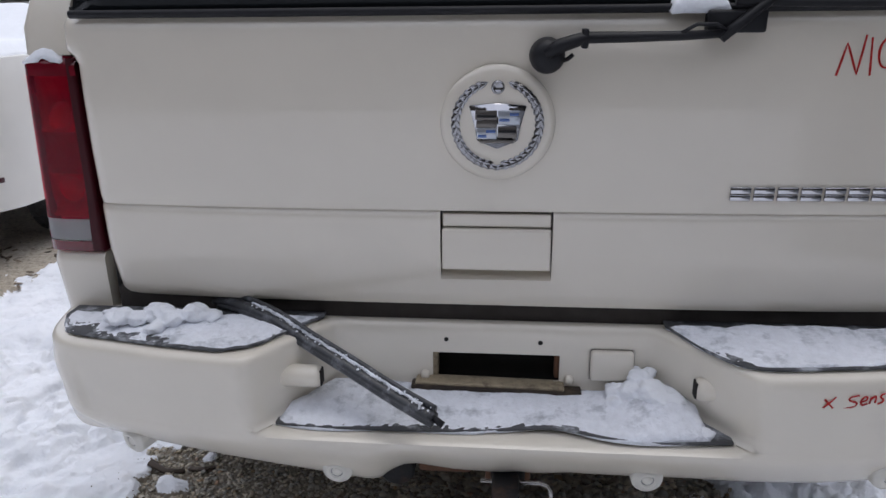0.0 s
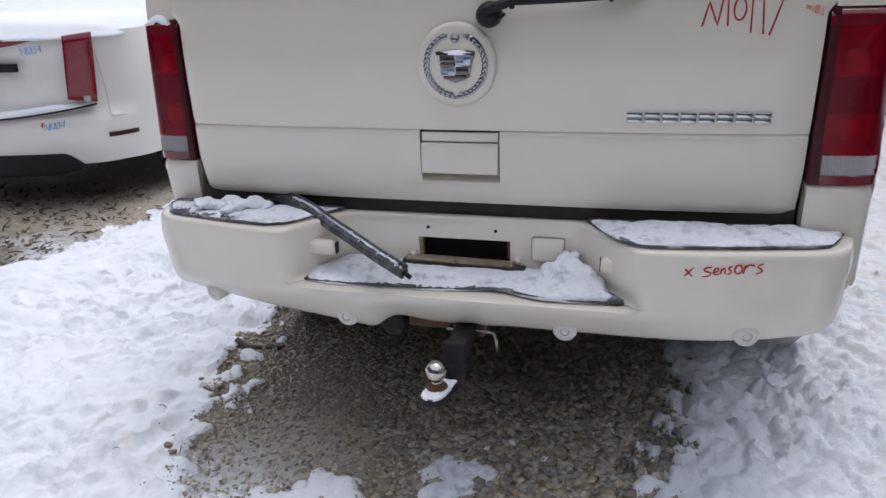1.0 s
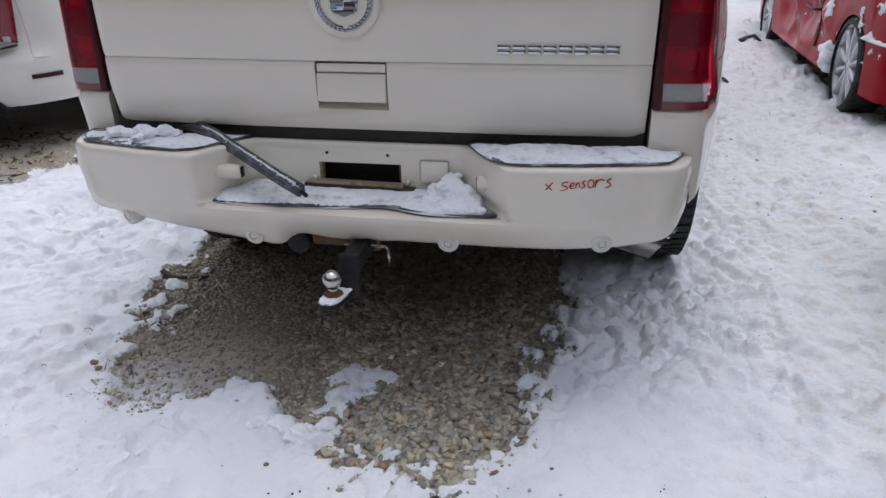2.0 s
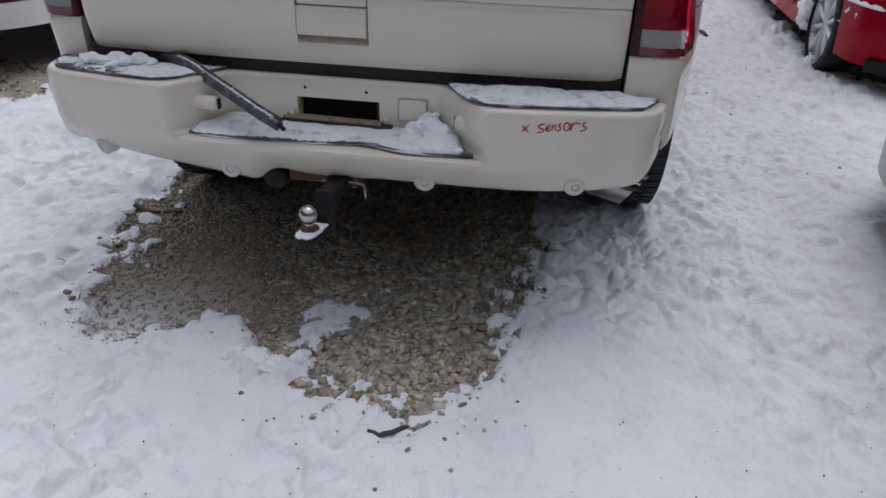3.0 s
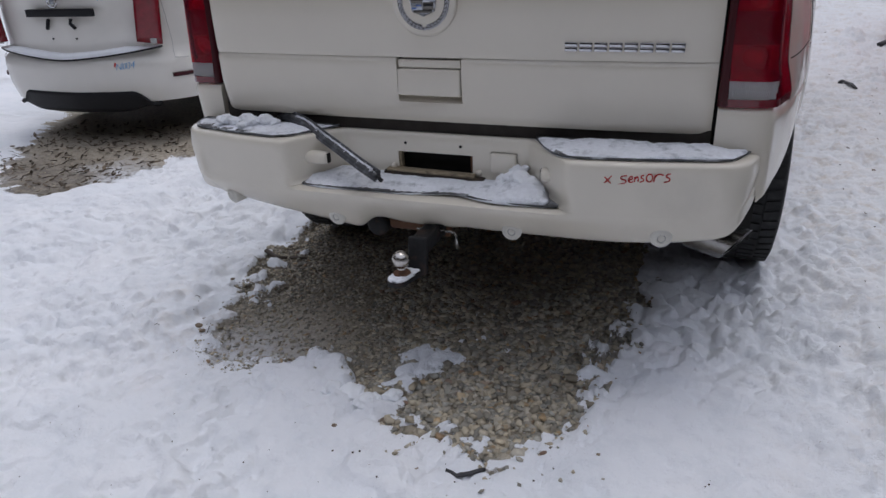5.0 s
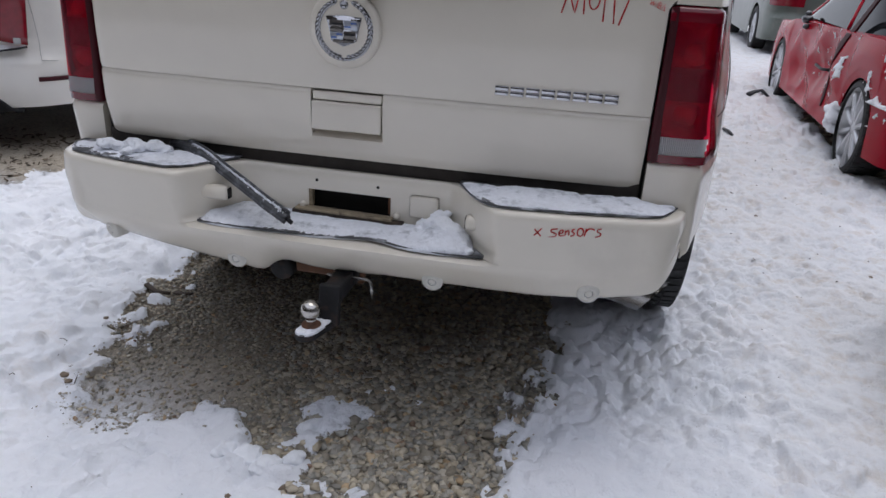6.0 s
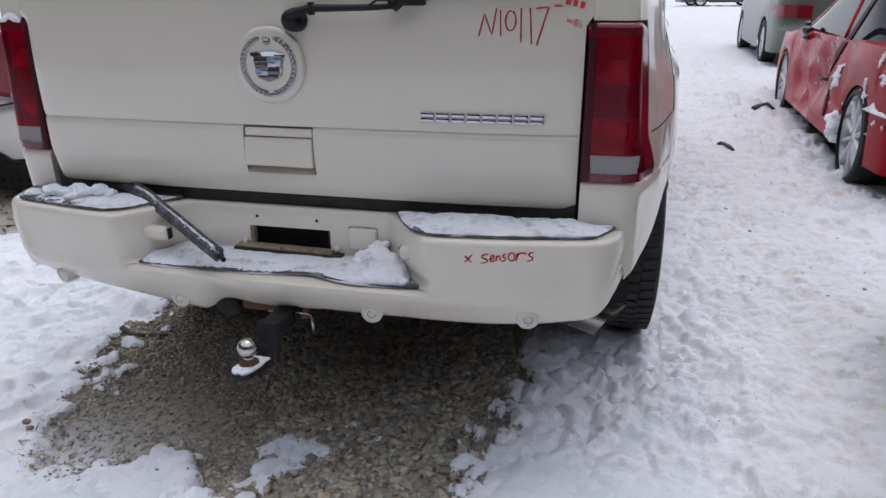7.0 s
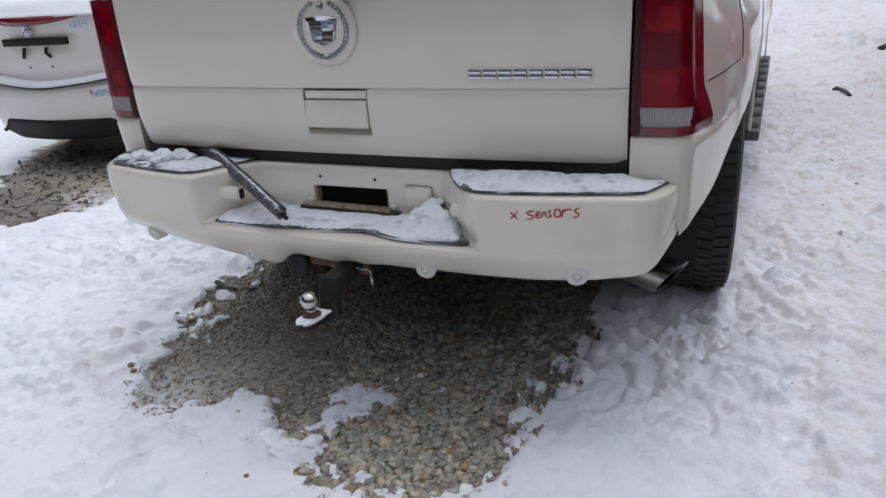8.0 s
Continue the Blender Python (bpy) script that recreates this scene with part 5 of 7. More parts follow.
def wheel(parent, at, side, r, width, rim_r, spokes, inverse, tread=44, alloy=None):
    """A wheel: hub with a tyre and a spoked rim under it. side 1: outside to +x."""
    w = width / 2

    def put(name, bm, mat, up, sharp=None):
        bmesh.ops.transform(bm, matrix=Matrix.Translation(at) @ Matrix.Rotation(radians(90) if side > 0 else radians(-90), 4, "Y"), verts=bm.verts)
        ob = part(name, bm, mat, up, "", True, inverse)
        if sharp:
            sharpen(ob, sharp)
        return ob

    hub = put("wheel", lathe_bm([(0.0, -w * 0.4), (rim_r * 0.55, -w * 0.4), (rim_r * 0.55, 0.0), (0.0, 0.0)], 24), CAVITY, parent)
    bm = lathe_bm([(rim_r * 0.98, -w * 0.80), (rim_r * 1.06, -w * 0.96), (r * 0.86, -w), (r * 0.955, -w * 0.94), (r * 0.985, -w * 0.80), (r * 0.985, w * 0.80), (r * 0.955, w * 0.94), (r * 0.86, w), (rim_r * 1.06, w * 0.96), (rim_r * 0.98, w * 0.80)], 56)
    for k in range(tread):
        a = 2 * math.pi * k / tread
        for c0, c1, skew in ((-0.88, -0.50, 0.5), (-0.44, -0.03, -0.5), (0.03, 0.44, 0.5), (0.50, 0.88, -0.5)):
            b2 = [bm.verts.new((rr * math.cos(a + da + skew * 0.02), rr * math.sin(a + da + skew * 0.02), c * w)) for rr in (r * 0.975, r) for da, c in ((-0.9 / tread * 2.4, c0), (0.9 / tread * 2.4, c0), (0.9 / tread * 2.4 + skew * 0.03, c1), (-0.9 / tread * 2.4 + skew * 0.03, c1))]
            for q in ((4, 5, 6, 7), (0, 1, 5, 4), (1, 2, 6, 5), (2, 3, 7, 6), (3, 0, 4, 7)):
                bm.faces.new([b2[i] for i in q])
    put("tyre", bm, RUBBER, hub, 40)
    bm = lathe_bm([(rim_r, -w * 0.8), (rim_r, -w * 0.6), (rim_r * 0.94, -w * 0.5), (rim_r * 0.93, w * 0.6), (rim_r * 0.99, w * 0.82), (rim_r * 1.02, w * 0.86), (rim_r * 1.02, w * 0.78)], 48)
    put("rim", bm, alloy or ALLOY, hub, 40)
    for k in range(spokes):
        a = 2 * math.pi * k / spokes
        bm = bmesh.new()
        pts = [(0.045, 0.020, 0.62), (rim_r * 0.5, 0.019, 0.70), (rim_r * 0.97, 0.026, 0.66)]
        rows = []
        for d, hw_, zz in pts:
            rows.append([(d, hw_, w * zz - 0.03), (d, hw_, w * zz), (d, hw_ * 0.5, w * zz + 0.012), (d, -hw_ * 0.5, w * zz + 0.012), (d, -hw_, w * zz), (d, -hw_, w * zz - 0.03)])
        sheet(bm, rows)
        bmesh.ops.transform(bm, matrix=Matrix.Rotation(a, 4, "Z"), verts=bm.verts)
        put("spoke", bm, alloy or ALLOY, hub, 40)
    put("hub_cap", lathe_bm([(0.0, w * 0.75), (0.03, w * 0.74), (0.055, w * 0.66), (0.06, w * 0.3)], 20), alloy or ALLOY, hub)
    return hub


for y in (REAR_AXLE, FRONT_AXLE):
    for side in (1, -1):
        wheel(suv, (GC + side * 0.888 + HEADING * (y - 1.55), y, 0.372 if side > 0 else 0.318), side, 0.388, 0.255, 0.225, 6, True, 60)

# ---- rear bumper ----
BC = -0.012
FRONT = [(0.0, 1.030), (0.30, 1.030), (0.43, 1.033), (0.60, 1.050), (0.71, 1.070), (0.79, 1.085)]
TURN_IN = [(0.0, 0.79, 1.085), (0.03, 0.820, 1.093), (0.06, 0.846, 1.108), (0.09, 0.866, 1.133), (0.12, 0.879, 1.163), (0.16, 0.890, 1.204), (0.19, 0.897, 1.236)]
CUT_X0, CUT_X1, CUT_Z0, CUT_Z1 = -0.150, 0.093, 0.588, 0.643


def eased_ramp(t, soft=0.10):
    """0 to 1 in a straight line with short rounded ends."""
    def soft_plus(v):
        return 0.0 if v < -soft else v if v > soft else (v + soft) ** 2 / (4 * soft)
    return min(1.0, max(0.0, soft_plus(t) - soft_plus(t - 1)))


def recess(x, flare=0.0):
    """How deep the step recess reaches at x; flare widens it towards the step."""
    return 0.172 * min(eased_ramp((0.402 + flare - x) / 0.138), eased_ramp((0.462 + 0.3 * flare + x) / 0.125))


def lip_low(x):
    """The height of the bumper's lower edge."""
    u = x - BC
    return line([(-0.80, 0.472), (-0.72, 0.464), (-0.60, 0.454), (-0.48, 0.443), (-0.38, 0.431), (-0.255, 0.414), (-0.232, 0.418), (-0.212, 0.438), (-0.185, 0.453), (-0.16, 0.456), (-0.09, 0.446), (0.0, 0.443), (0.03, 0.447), (0.06, 0.445), (0.12, 0.450), (0.24, 0.449), (0.36, 0.450), (0.56, 0.456), (0.73, 0.469), (0.79, 0.478)], u)


def lip_tuck(x):
    """How far the lip runs in under the bumper, in all."""
    return line([(-0.79, 0.055), (-0.60, 0.066), (-0.40, 0.074), (0.35, 0.072), (0.55, 0.052), (0.70, 0.034), (0.79, 0.030)], x)


def section(dw, zb, tuck, foot=None):
    """Inward depth and height of the bumper's skin, from the top at the back round to the underside."""
    top = 0.702
    foot = dw if foot is None else foot
    span = 0.541 - zb
    p = 1 - min(1.0, dw / 0.172)
    return [(0.235, top - 0.012), (max(0.20, dw + 0.012), top - 0.002), (dw + 0.030 if dw < 0.16 else dw + 0.012, top), (dw + 0.012 if dw < 0.16 else dw + 0.008, top - 0.001), (dw + 0.004, top - 0.006), (dw + 0.001, top - 0.014),
            (dw + 0.0005 * p, 0.675), (dw - 0.003 * p, CUT_Z1), (dw - 0.0015 * p, 0.615), ((dw + foot) / 2 + 0.002 * p, CUT_Z0), (max(foot - 0.002, 0.003), 0.572), (max(foot - 0.007, 0.0035), 0.563), (max(foot - 0.018, 0.004), 0.5575),
            (max(foot * 0.6, 0.0042), 0.556), (max(0.0044, min(0.030, foot * 0.5)), 0.555), (max(0.0046, min(0.014, foot * 0.3)), 0.553), (0.0045, 0.548), (0.0048, 0.541),
            (0.006 + tuck * 0.06, zb + span * 0.84), (0.007 + tuck * 0.22, zb + span * 0.64), (0.007 + tuck * 0.45, zb + span * 0.40), (0.007 + tuck * 0.72, zb + span * 0.16), (0.008 + tuck * 0.90, zb + span * 0.03), (0.014 + tuck, zb), (0.040 + tuck, zb + 0.004), (0.08 + tuck, zb + 0.03)]


def bumper_bm():
    rows, keys = [], []
    us = np.linspace(0.19, 0.0, 22)
    for u in us[:-1]:
        x, y = spline(TURN_IN, u)
        rows.append(("end", -0.79 - 0.93 * (x - 0.79), y, u, -1))
    xs = sorted(set(np.round(np.linspace(-0.79, 0.79, 150), 4)) | {round(CUT_X0 - BC, 4), round(CUT_X1 - BC, 4)})
    for x in xs:
        rows.append(("mid", x, spline(FRONT, abs(x)), 0.0, 0))
    for u in us[::-1][1:]:
        x, y = spline(TURN_IN, u)
        rows.append(("end", x, y, u, 1))
    grid = []
    for kind, x, y, u, side in rows:
        if kind == "mid":
            dw = recess(x + BC)
            sec = section(dw, lip_low(x + BC), lip_tuck(x), recess(x + BC, 0.022))
            ix, iy = -0.55 * smooth01((abs(x) - 0.45) / 0.34) * (1 if x > 0 else -1), 1.0
        else:
            g = smooth01(u / 0.15)
            zb = line([(0.0, 0.478), (0.03, 0.486), (0.06, 0.498), (0.09, 0.522), (0.12, 0.546), (0.16, 0.565), (0.19, 0.574)], u)
            sec = section(0.0, 0.474, lip_tuck(side * 0.79) * (1 - 0.9 * smooth01(u / 0.09)))
            hold = 1 - 0.9 * smooth01((u - 0.05) / 0.12)
            sec = [(d if k < 16 else d * hold, z) for k, (d, z) in enumerate(sec)]
            sec = [(d, 0.702 - (0.702 - z) * (0.702 - zb) / 0.228) for d, z in sec]
            ix, iy = side * -(0.55 + 0.45 * g), 1.0 - 0.82 * g
        d0 = math.hypot(ix, iy) if kind == "end" else 1.0
        row = []
        for d, z in sec:
            crown = 0.012 * math.exp(-((z - 0.600) / 0.045) ** 2) if kind == "mid" and recess(x + BC) < 0.01 else 0.0
            row.append((x + BC + ix / d0 * d * (0.8 if kind == "mid" else 1), y + iy / d0 * d + crown * 0.5, z))
        grid.append(row)
        keys.append((kind, x + BC))
    bm = bmesh.new()

    def hole(i, j):
        return keys[i][0] == "mid" and keys[i + 1][0] == "mid" and keys[i][1] >= CUT_X0 - 1e-4 and keys[i + 1][1] <= CUT_X1 + 1e-4 and j in (7, 8)

    sheet(bm, grid, skip=hole)
    return bm


bumper = sp("rear_bumper", bumper_bm(), PEARL_BUMPER, None, "pearl white rear bumper with a step recess")
thick(bumper, 0.004, -1)
split = bumper.modifiers.new("crisp_edges", "EDGE_SPLIT")
split.split_angle = radians(50)
wall_y = 1.030 + 0.172
# plate opening: near-black box paints the shade inside, with rusty jamb pieces and a hanging bracket
sp("plate_opening_shade", box_bm((0.30, 0.05, 0.12), (-0.03, wall_y + 0.075, 0.615), 0.003), CAVITY, bumper)
sp("opening_jamb", box_bm((0.012, 0.022, 0.054), (CUT_X0 + 0.004, wall_y + 0.014, 0.616), 0.003), RUST_BOARD, bumper)
sp("opening_jamb", box_bm((0.010, 0.022, 0.050), (CUT_X1 - 0.004, wall_y + 0.016, 0.616), 0.003), RUST, bumper)
bm = box_bm((0.325, 0.026, 0.013), (-0.028, wall_y - 0.016, 0.577), 0.003, Matrix.Rotation(radians(1.0), 4, "Y"))
sp("plate_bracket", bm, RUST_DARK, bumper, "corroded number plate bracket")
sp("bracket_shelf", box_bm((0.285, 0.034, 0.007), (-0.040, wall_y - 0.010, 0.5865), 0.003, Matrix.Rotation(radians(1.0), 4, "Y")), RUST_BOARD, bumper)
for x, z in ((-0.165, 0.596), (0.112, 0.594)):
    sp("bracket_nut", lathe_bm([(0.0, 0.010), (0.006, 0.010), (0.009, 0.004), (0.009, -0.004)], 12, "y", (x, wall_y - 0.004, z)), PEARL_BUMPER, bumper)
# nothing is bored here: near-black discs paint the shade of screw holes
for x, z in ((-0.1235, 0.671), (0.0555, 0.669)):
    sp("screw_hole_shade", lathe_bm([(0.0, 0.0012), (0.0042, 0.0012), (0.0050, -0.002)], 12, "y", (x, wall_y - 0.0006, z)), CAVITY, bumper)
# a slightly larger dark box paints the shadow line round the cap
sp("cap_shade_frame", box_bm((0.0850, 0.006, 0.0650), (0.190, wall_y + 0.0015, 0.628), 0.006, segments=2), SILL, bumper)
sp("blanking_cap", box_bm((0.080, 0.022, 0.060), (0.190, wall_y - 0.004, 0.628), 0.007, segments=3), PEARL_BUMPER, bumper)
# plate lamps in the side walls of the recess
for side in (1, -1):
    x0_ = BC + side * 0.335
    nub = lathe_bm([(0.0, 0.0), (0.016, 0.0), (0.020, 0.004), (0.021, 0.012), (0.022, 0.09), (0.0, 0.095)], 20, "x", (x0_, 1.112, 0.634), Matrix.Rotation(0 if side > 0 else math.pi, 4, "Z"))
    sp("plate_lamp", nub, PEARL_BUMPER, bumper)
    # the end is closed: a near-black patch paints the shade of an opening
    sp("lamp_opening_shade", box_bm((0.004, 0.020, 0.030), (x0_ - side * 0.0005, 1.112, 0.634), 0.001), CAVITY, bumper)
# parking sensors
for x, y, z, yaw in ((-0.733, 1.122, 0.475, -24), (-0.320, 1.085, 0.455, -3), (0.247, 1.085, 0.467, 3), (0.657, 1.091, 0.491, 12)):
    t = Matrix.Rotation(radians(yaw), 4, "Z") @ Matrix.Rotation(radians(6), 4, "X")
    sensor = sp("parking_sensor", lathe_bm([(0.0, 0.0125), (0.0085, 0.013), (0.0098, 0.0105), (0.0112, 0.0105), (0.0125, 0.0150), (0.018, 0.0150), (0.0195, 0.0115), (0.027, 0.010), (0.029, 0.006), (0.029, -0.030)], 32, "y", (x, y, z), t), SENSOR, bumper)
    sp("sensor_ring", lathe_bm([(0.0096, 0.0108), (0.0102, 0.0116), (0.0116, 0.0116), (0.0122, 0.0108)], 32, "y", (x, y, z), t), PALE_TRIM, sensor)


# tread pads on the bumper tops and the step
def pad_rows(x0, x1, front, back, z, n=24, m=6, bow=0.0):
    return [[(x, front(x) + (back(x) - front(x)) * v, z + bow * math.sin(x * 9)) for v in np.linspace(0, 1, m)] for x in np.linspace(x0, x1, n)]


def pod_front(x):
    u = abs(x - BC)
    if u < 0.52:
        inner = ((0.280, 1.214), (0.300, 1.176), (0.326, 1.124), (0.352, 1.086), (0.372, 1.066), (0.400, 1.055), (0.440, 1.053), (0.508, 1.0595)) if x > 0 else ((0.355, 1.214), (0.380, 1.190), (0.430, 1.118), (0.448, 1.090), (0.466, 1.076), (0.490, 1.069), (0.505, 1.0585))
        return line(inner, abs(x))
    if u < 0.79:
        return spline(FRONT, u) + 0.020
    return line([(0.79, 1.105), (0.825, 1.119), (0.85, 1.165), (0.874, 1.216)], u)


def pod_back(x):
    return 1.230


PAD_TOP = 0.7055
for x0, x1, high, seed, words in ((0.284, 0.858, 0.012, 11, "uneven snow on the bumper's top tread"), (-0.872, -0.362, 0.006, 12, "thin frozen snow on the bumper's top tread")):
    bm = bmesh.new()
    sheet(bm, pad_rows(x0, x1, pod_front, pod_back, PAD_TOP))
    thick(sp("top_tread_pad", bm, PAD, bumper), 0.004, 1)
    inner = (x0 + 0.004, x1 - 0.008)
    snow_patch("bumper_snow", pad_rows(inner[0], inner[1], lambda x: pod_front(x) + 0.004 + 0.004 * noise.noise(Vector((x * 30, 3, 1))), lambda x: max(pod_front(x) + 0.01, 1.200 + 0.016 * noise.noise(Vector((x * 13, 1, 7)))), PAD_TOP + 0.002, 150, 44), lambda u, v, h=high: h * (0.42 + 0.80 * smooth01(v / 0.8) + 0.5 * noise.noise(Vector((u * 9, v * 3, h)))) * (0.45 + 0.55 * smooth01(u / 0.45)) * (0.5 + 0.5 * smooth01((1 - u) / 0.12)), None, words, seed, 0.50, FROST, fade=30)
lumps = []
rr = random.Random(8)
for cx, cy, cz, r in ((-0.755, 1.165, 0.722, 0.022), (-0.73, 1.145, 0.728, 0.026), (-0.705, 1.150, 0.722, 0.024), (-0.665, 1.165, 0.726, 0.030), (-0.635, 1.150, 0.724, 0.026), (-0.655, 1.120, 0.718, 0.020), (-0.60, 1.175, 0.724, 0.030), (-0.685, 1.185, 0.722, 0.025), (-0.57, 1.18, 0.716, 0.022)):
    r *= 0.82
    lumps.append((cx, cy, cz, r))
    for _ in range(3):
        lumps.append((cx + rr.uniform(-1, 1) * r, cy + rr.uniform(-1, 1) * r, cz + rr.uniform(-0.3, 0.5) * r, r * rr.uniform(0.3, 0.6)))
tagged(fused(part("snow_lump", clump_bm(lumps, 4, 3), SNOW), 0.0028), "small heap of crumbled snow on the bumper", "snow")


def step_front(x):
    return spline([(-0.45, 1.070), (-0.40, 1.060), (-0.30, 1.056), (-0.15, 1.058), (0.0, 1.068), (0.075, 1.072), (0.16, 1.052), (0.25, 1.047), (0.34, 1.052), (0.40, 1.058)], x)


def step_back(x):
    return max(1.064, min(1.190, 1.030 + recess(x, 0.022) - 0.010))


bm = bmesh.new()
sheet(bm, [[(x, step_front(x) + (step_back(x) - step_front(x)) * v, 0.5595 + 0.006 * math.exp(-((x - 0.12) / 0.12) ** 2) * (1 - v)) for v in np.linspace(0, 1, 6)] for x in np.linspace(-0.425, 0.381, 44)])
thick(sp("step_tread_pad", bm, PAD, bumper), 0.0035, 1)
snow_patch("step_snow", [[(x, step_front(x) + 0.0005 + 0.004 * math.sin(x * 23) + (step_back(x) + 0.008 - step_front(x)) * v, 0.5605 + 0.006 * math.exp(-((x - 0.12) / 0.12) ** 2) * (1 - v)) for v in np.linspace(0, 1, 26)] for x in np.linspace(-0.428, 0.352, 110)],
           lambda u, v: 0.002 + 0.013 * smooth01(v / 0.7) + 0.042 * math.exp(-((u - 0.90) / 0.09) ** 2 - ((v - 0.55) / 0.5) ** 2) + 0.012 * math.exp(-((u - 0.16) / 0.12) ** 2 - ((v - 0.8) / 0.4) ** 2), None, "drift of snow lying on the bumper's step", 21, 0.30, FROST, fade=18)
lumps = []
for cx, cy, cz, r in ((0.20, 1.165, 0.590, 0.022), (0.225, 1.15, 0.600, 0.026), (0.255, 1.14, 0.606, 0.030), (0.285, 1.13, 0.596, 0.028), (0.24, 1.175, 0.615, 0.022), (0.305, 1.11, 0.580, 0.024), (0.19, 1.14, 0.580, 0.02), (0.315, 1.095, 0.572, 0.020), (0.335, 1.078, 0.565, 0.016), (0.275, 1.10, 0.575, 0.024), (0.24, 1.11, 0.570, 0.020)):
    lumps.append((cx, cy, cz, r))
    for _ in range(3):
        lumps.append((cx + rr.uniform(-1, 1) * r, cy + rr.uniform(-1, 1) * r, cz + rr.uniform(-0.3, 0.4) * r, r * rr.uniform(0.35, 0.6)))
tagged(fused(part("snow_lump", clump_bm(lumps, 6, 3), SNOW), 0.0028), "heap of crumbled snow on the step", "snow")


# marker writing on the bumper
def bumper_y(x, z):
    return spline(FRONT, abs(x - BC)) + 0.006 * math.exp(-((z - 0.600) / 0.045) ** 2)


def curved(*points):
    """A pen stroke that bends smoothly through its points, given in millimetres."""
    return [tuple(0.001 * q for q in spline([(k, *p) for k, p in enumerate(points)], t)) for t in np.linspace(0, len(points) - 1, 5 * len(points))]


def letter_s(x, z, w, h):
    return curved((x + w, z + h), (x + 0.25 * w, z + 0.88 * h), (x + 0.2 * w, z + 0.62 * h), (x + 0.85 * w, z + 0.40 * h), (x + 0.75 * w, z + 0.10 * h), (x - 0.2 * w, z - 0.06 * h))


bm = strokes_bm([curved((0, 19), (9, 9), (17, 0)), curved((18, 22), (9, 11), (0, 2)), letter_s(38, -1, 18, 23),
                 curved((61, 9), (69, 12), (69, 18), (64, 18), (60, 9), (64, 3), (72, 5)), curved((76, 18), (75, 4)), curved((75, 10), (81, 18), (84, 14), (84, 5)),
                 letter_s(90, 4, 8, 18), [(0.1115 + 0.0075 * math.sin(a), 0.014 + 0.0105 * math.cos(a)) for a in np.linspace(0.2, 6.5, 22)],
                 curved((125, 23), (124, 14), (122, 3)), curved((123, 13), (130, 22), (138, 23), (145, 20)), letter_s(150, 2, 12, 22)], 0.0040)
for v in bm.verts:
    v.co.x += 0.505
    v.co.z += 0.647 + 0.05 * (v.co.x - 0.505)
    v.co.y += bumper_y(v.co.x, v.co.z) - 0.0024
sp("marker_writing", bm, MARK_RED, bumper, "the words x sensors in red marker", False)

# hanging strip of weatherseal
strip_pts = [(-0.590, 1.245, 0.722), (-0.550, 1.228, 0.725), (-0.50, 1.200, 0.725), (-0.44, 1.168, 0.716), (-0.37, 1.133, 0.692), (-0.29, 1.093, 0.667), (-0.21, 1.048, 0.644), (-0.128, 0.998, 0.628)]
fine_pts = [spline([(k, *p) for k, p in enumerate(strip_pts)], t) for t in np.linspace(0, 7, 50)]
strip = part("trim_strip", tube_bm(fine_pts, 0.0135, 12, 0.75, 0.95), STRIP)
tagged(strip, "loose black rubber trim strip hanging out over the bumper", "trim strip")
up = [(x + 0.002, y + 0.010, z + 0.010) for x, y, z in fine_pts[6:]]
part("upper_flange", tube_bm(up, 0.0055, 8, 1.6), STRIP, strip)
dn = [(x - 0.002, y - 0.010, z - 0.007) for x, y, z in fine_pts[2:]]
part("lower_bead", tube_bm(dn, 0.0055, 8), STRIP, strip)
part("core_wire", tube_bm([fine_pts[-1], (-0.112, 0.992, 0.619)], 0.006, 8), BLACK, strip)
ridge = [(x + 0.002, y + 0.004 + 0.002 * math.sin(k * 1.7), z + 0.0100 + 0.0012 * math.sin(k * 2.9)) for k, (x, y, z) in enumerate(fine_pts[14:48])]
part("snow_line", tube_bm(ridge, 0.0042, 8, 0.7), FROST, strip, "line of snow lying along the strip")
crumbs = []
for k in range(170):
    p = fine_pts[rr.randrange(14, 49)]
    crumbs.append((p[0] + 0.002 + rr.uniform(-0.005, 0.005), p[1] + rr.uniform(-0.010, 0.010), p[2] + 0.0105 + rr.uniform(0, 0.004), rr.uniform(0.0012, 0.0032)))
part("strip_snow", clump_bm(crumbs, 9, 1), FROST, strip, "snow crumbs along the strip")

# tow hitch
BALL = material("worn_chrome", (0.50, 0.48, 0.45), 0.24, metal=1.0, vary=0.12, scale=60, dirt=(0.30, 0.25, 0.20), dirt_scale=50, dirt_amount=0.5)
HXC = -0.002
hitch = sp("tow_hitch", box_bm((0.064, 0.34, 0.064), (HXC, 1.265, 0.445), 0.008), HITCH_BLACK, None, "black drop ball mount with a chrome ball, snow on its plate")
sp("receiver_collar", box_bm((0.086, 0.03, 0.086), (HXC, 1.135, 0.447), 0.008), RUST, hitch)
sp("drop_plate", box_bm((0.058, 0.026, 0.112), (HXC - 0.010, 0.992, 0.398), 0.006, Matrix.Rotation(radians(-10), 4, "X")), HITCH_BLACK, hitch)
sp("mount_neck", box_bm((0.050, 0.15, 0.050), (HXC - 0.004, 1.070, 0.428), 0.006), HITCH_BLACK, hitch)
bm = bmesh.new()
pts = [(-0.046 + 0.032 * math.cos(a), 0.915 - 0.036 * math.sin(a)) for a in np.linspace(0, math.pi, 14)] + [(-0.050, 0.995), (0.016, 0.995)]
f = bm.faces.new([bm.verts.new((x, y, 0.338)) for x, y in pts])
got = bmesh.ops.extrude_face_region(bm, geom=[f])
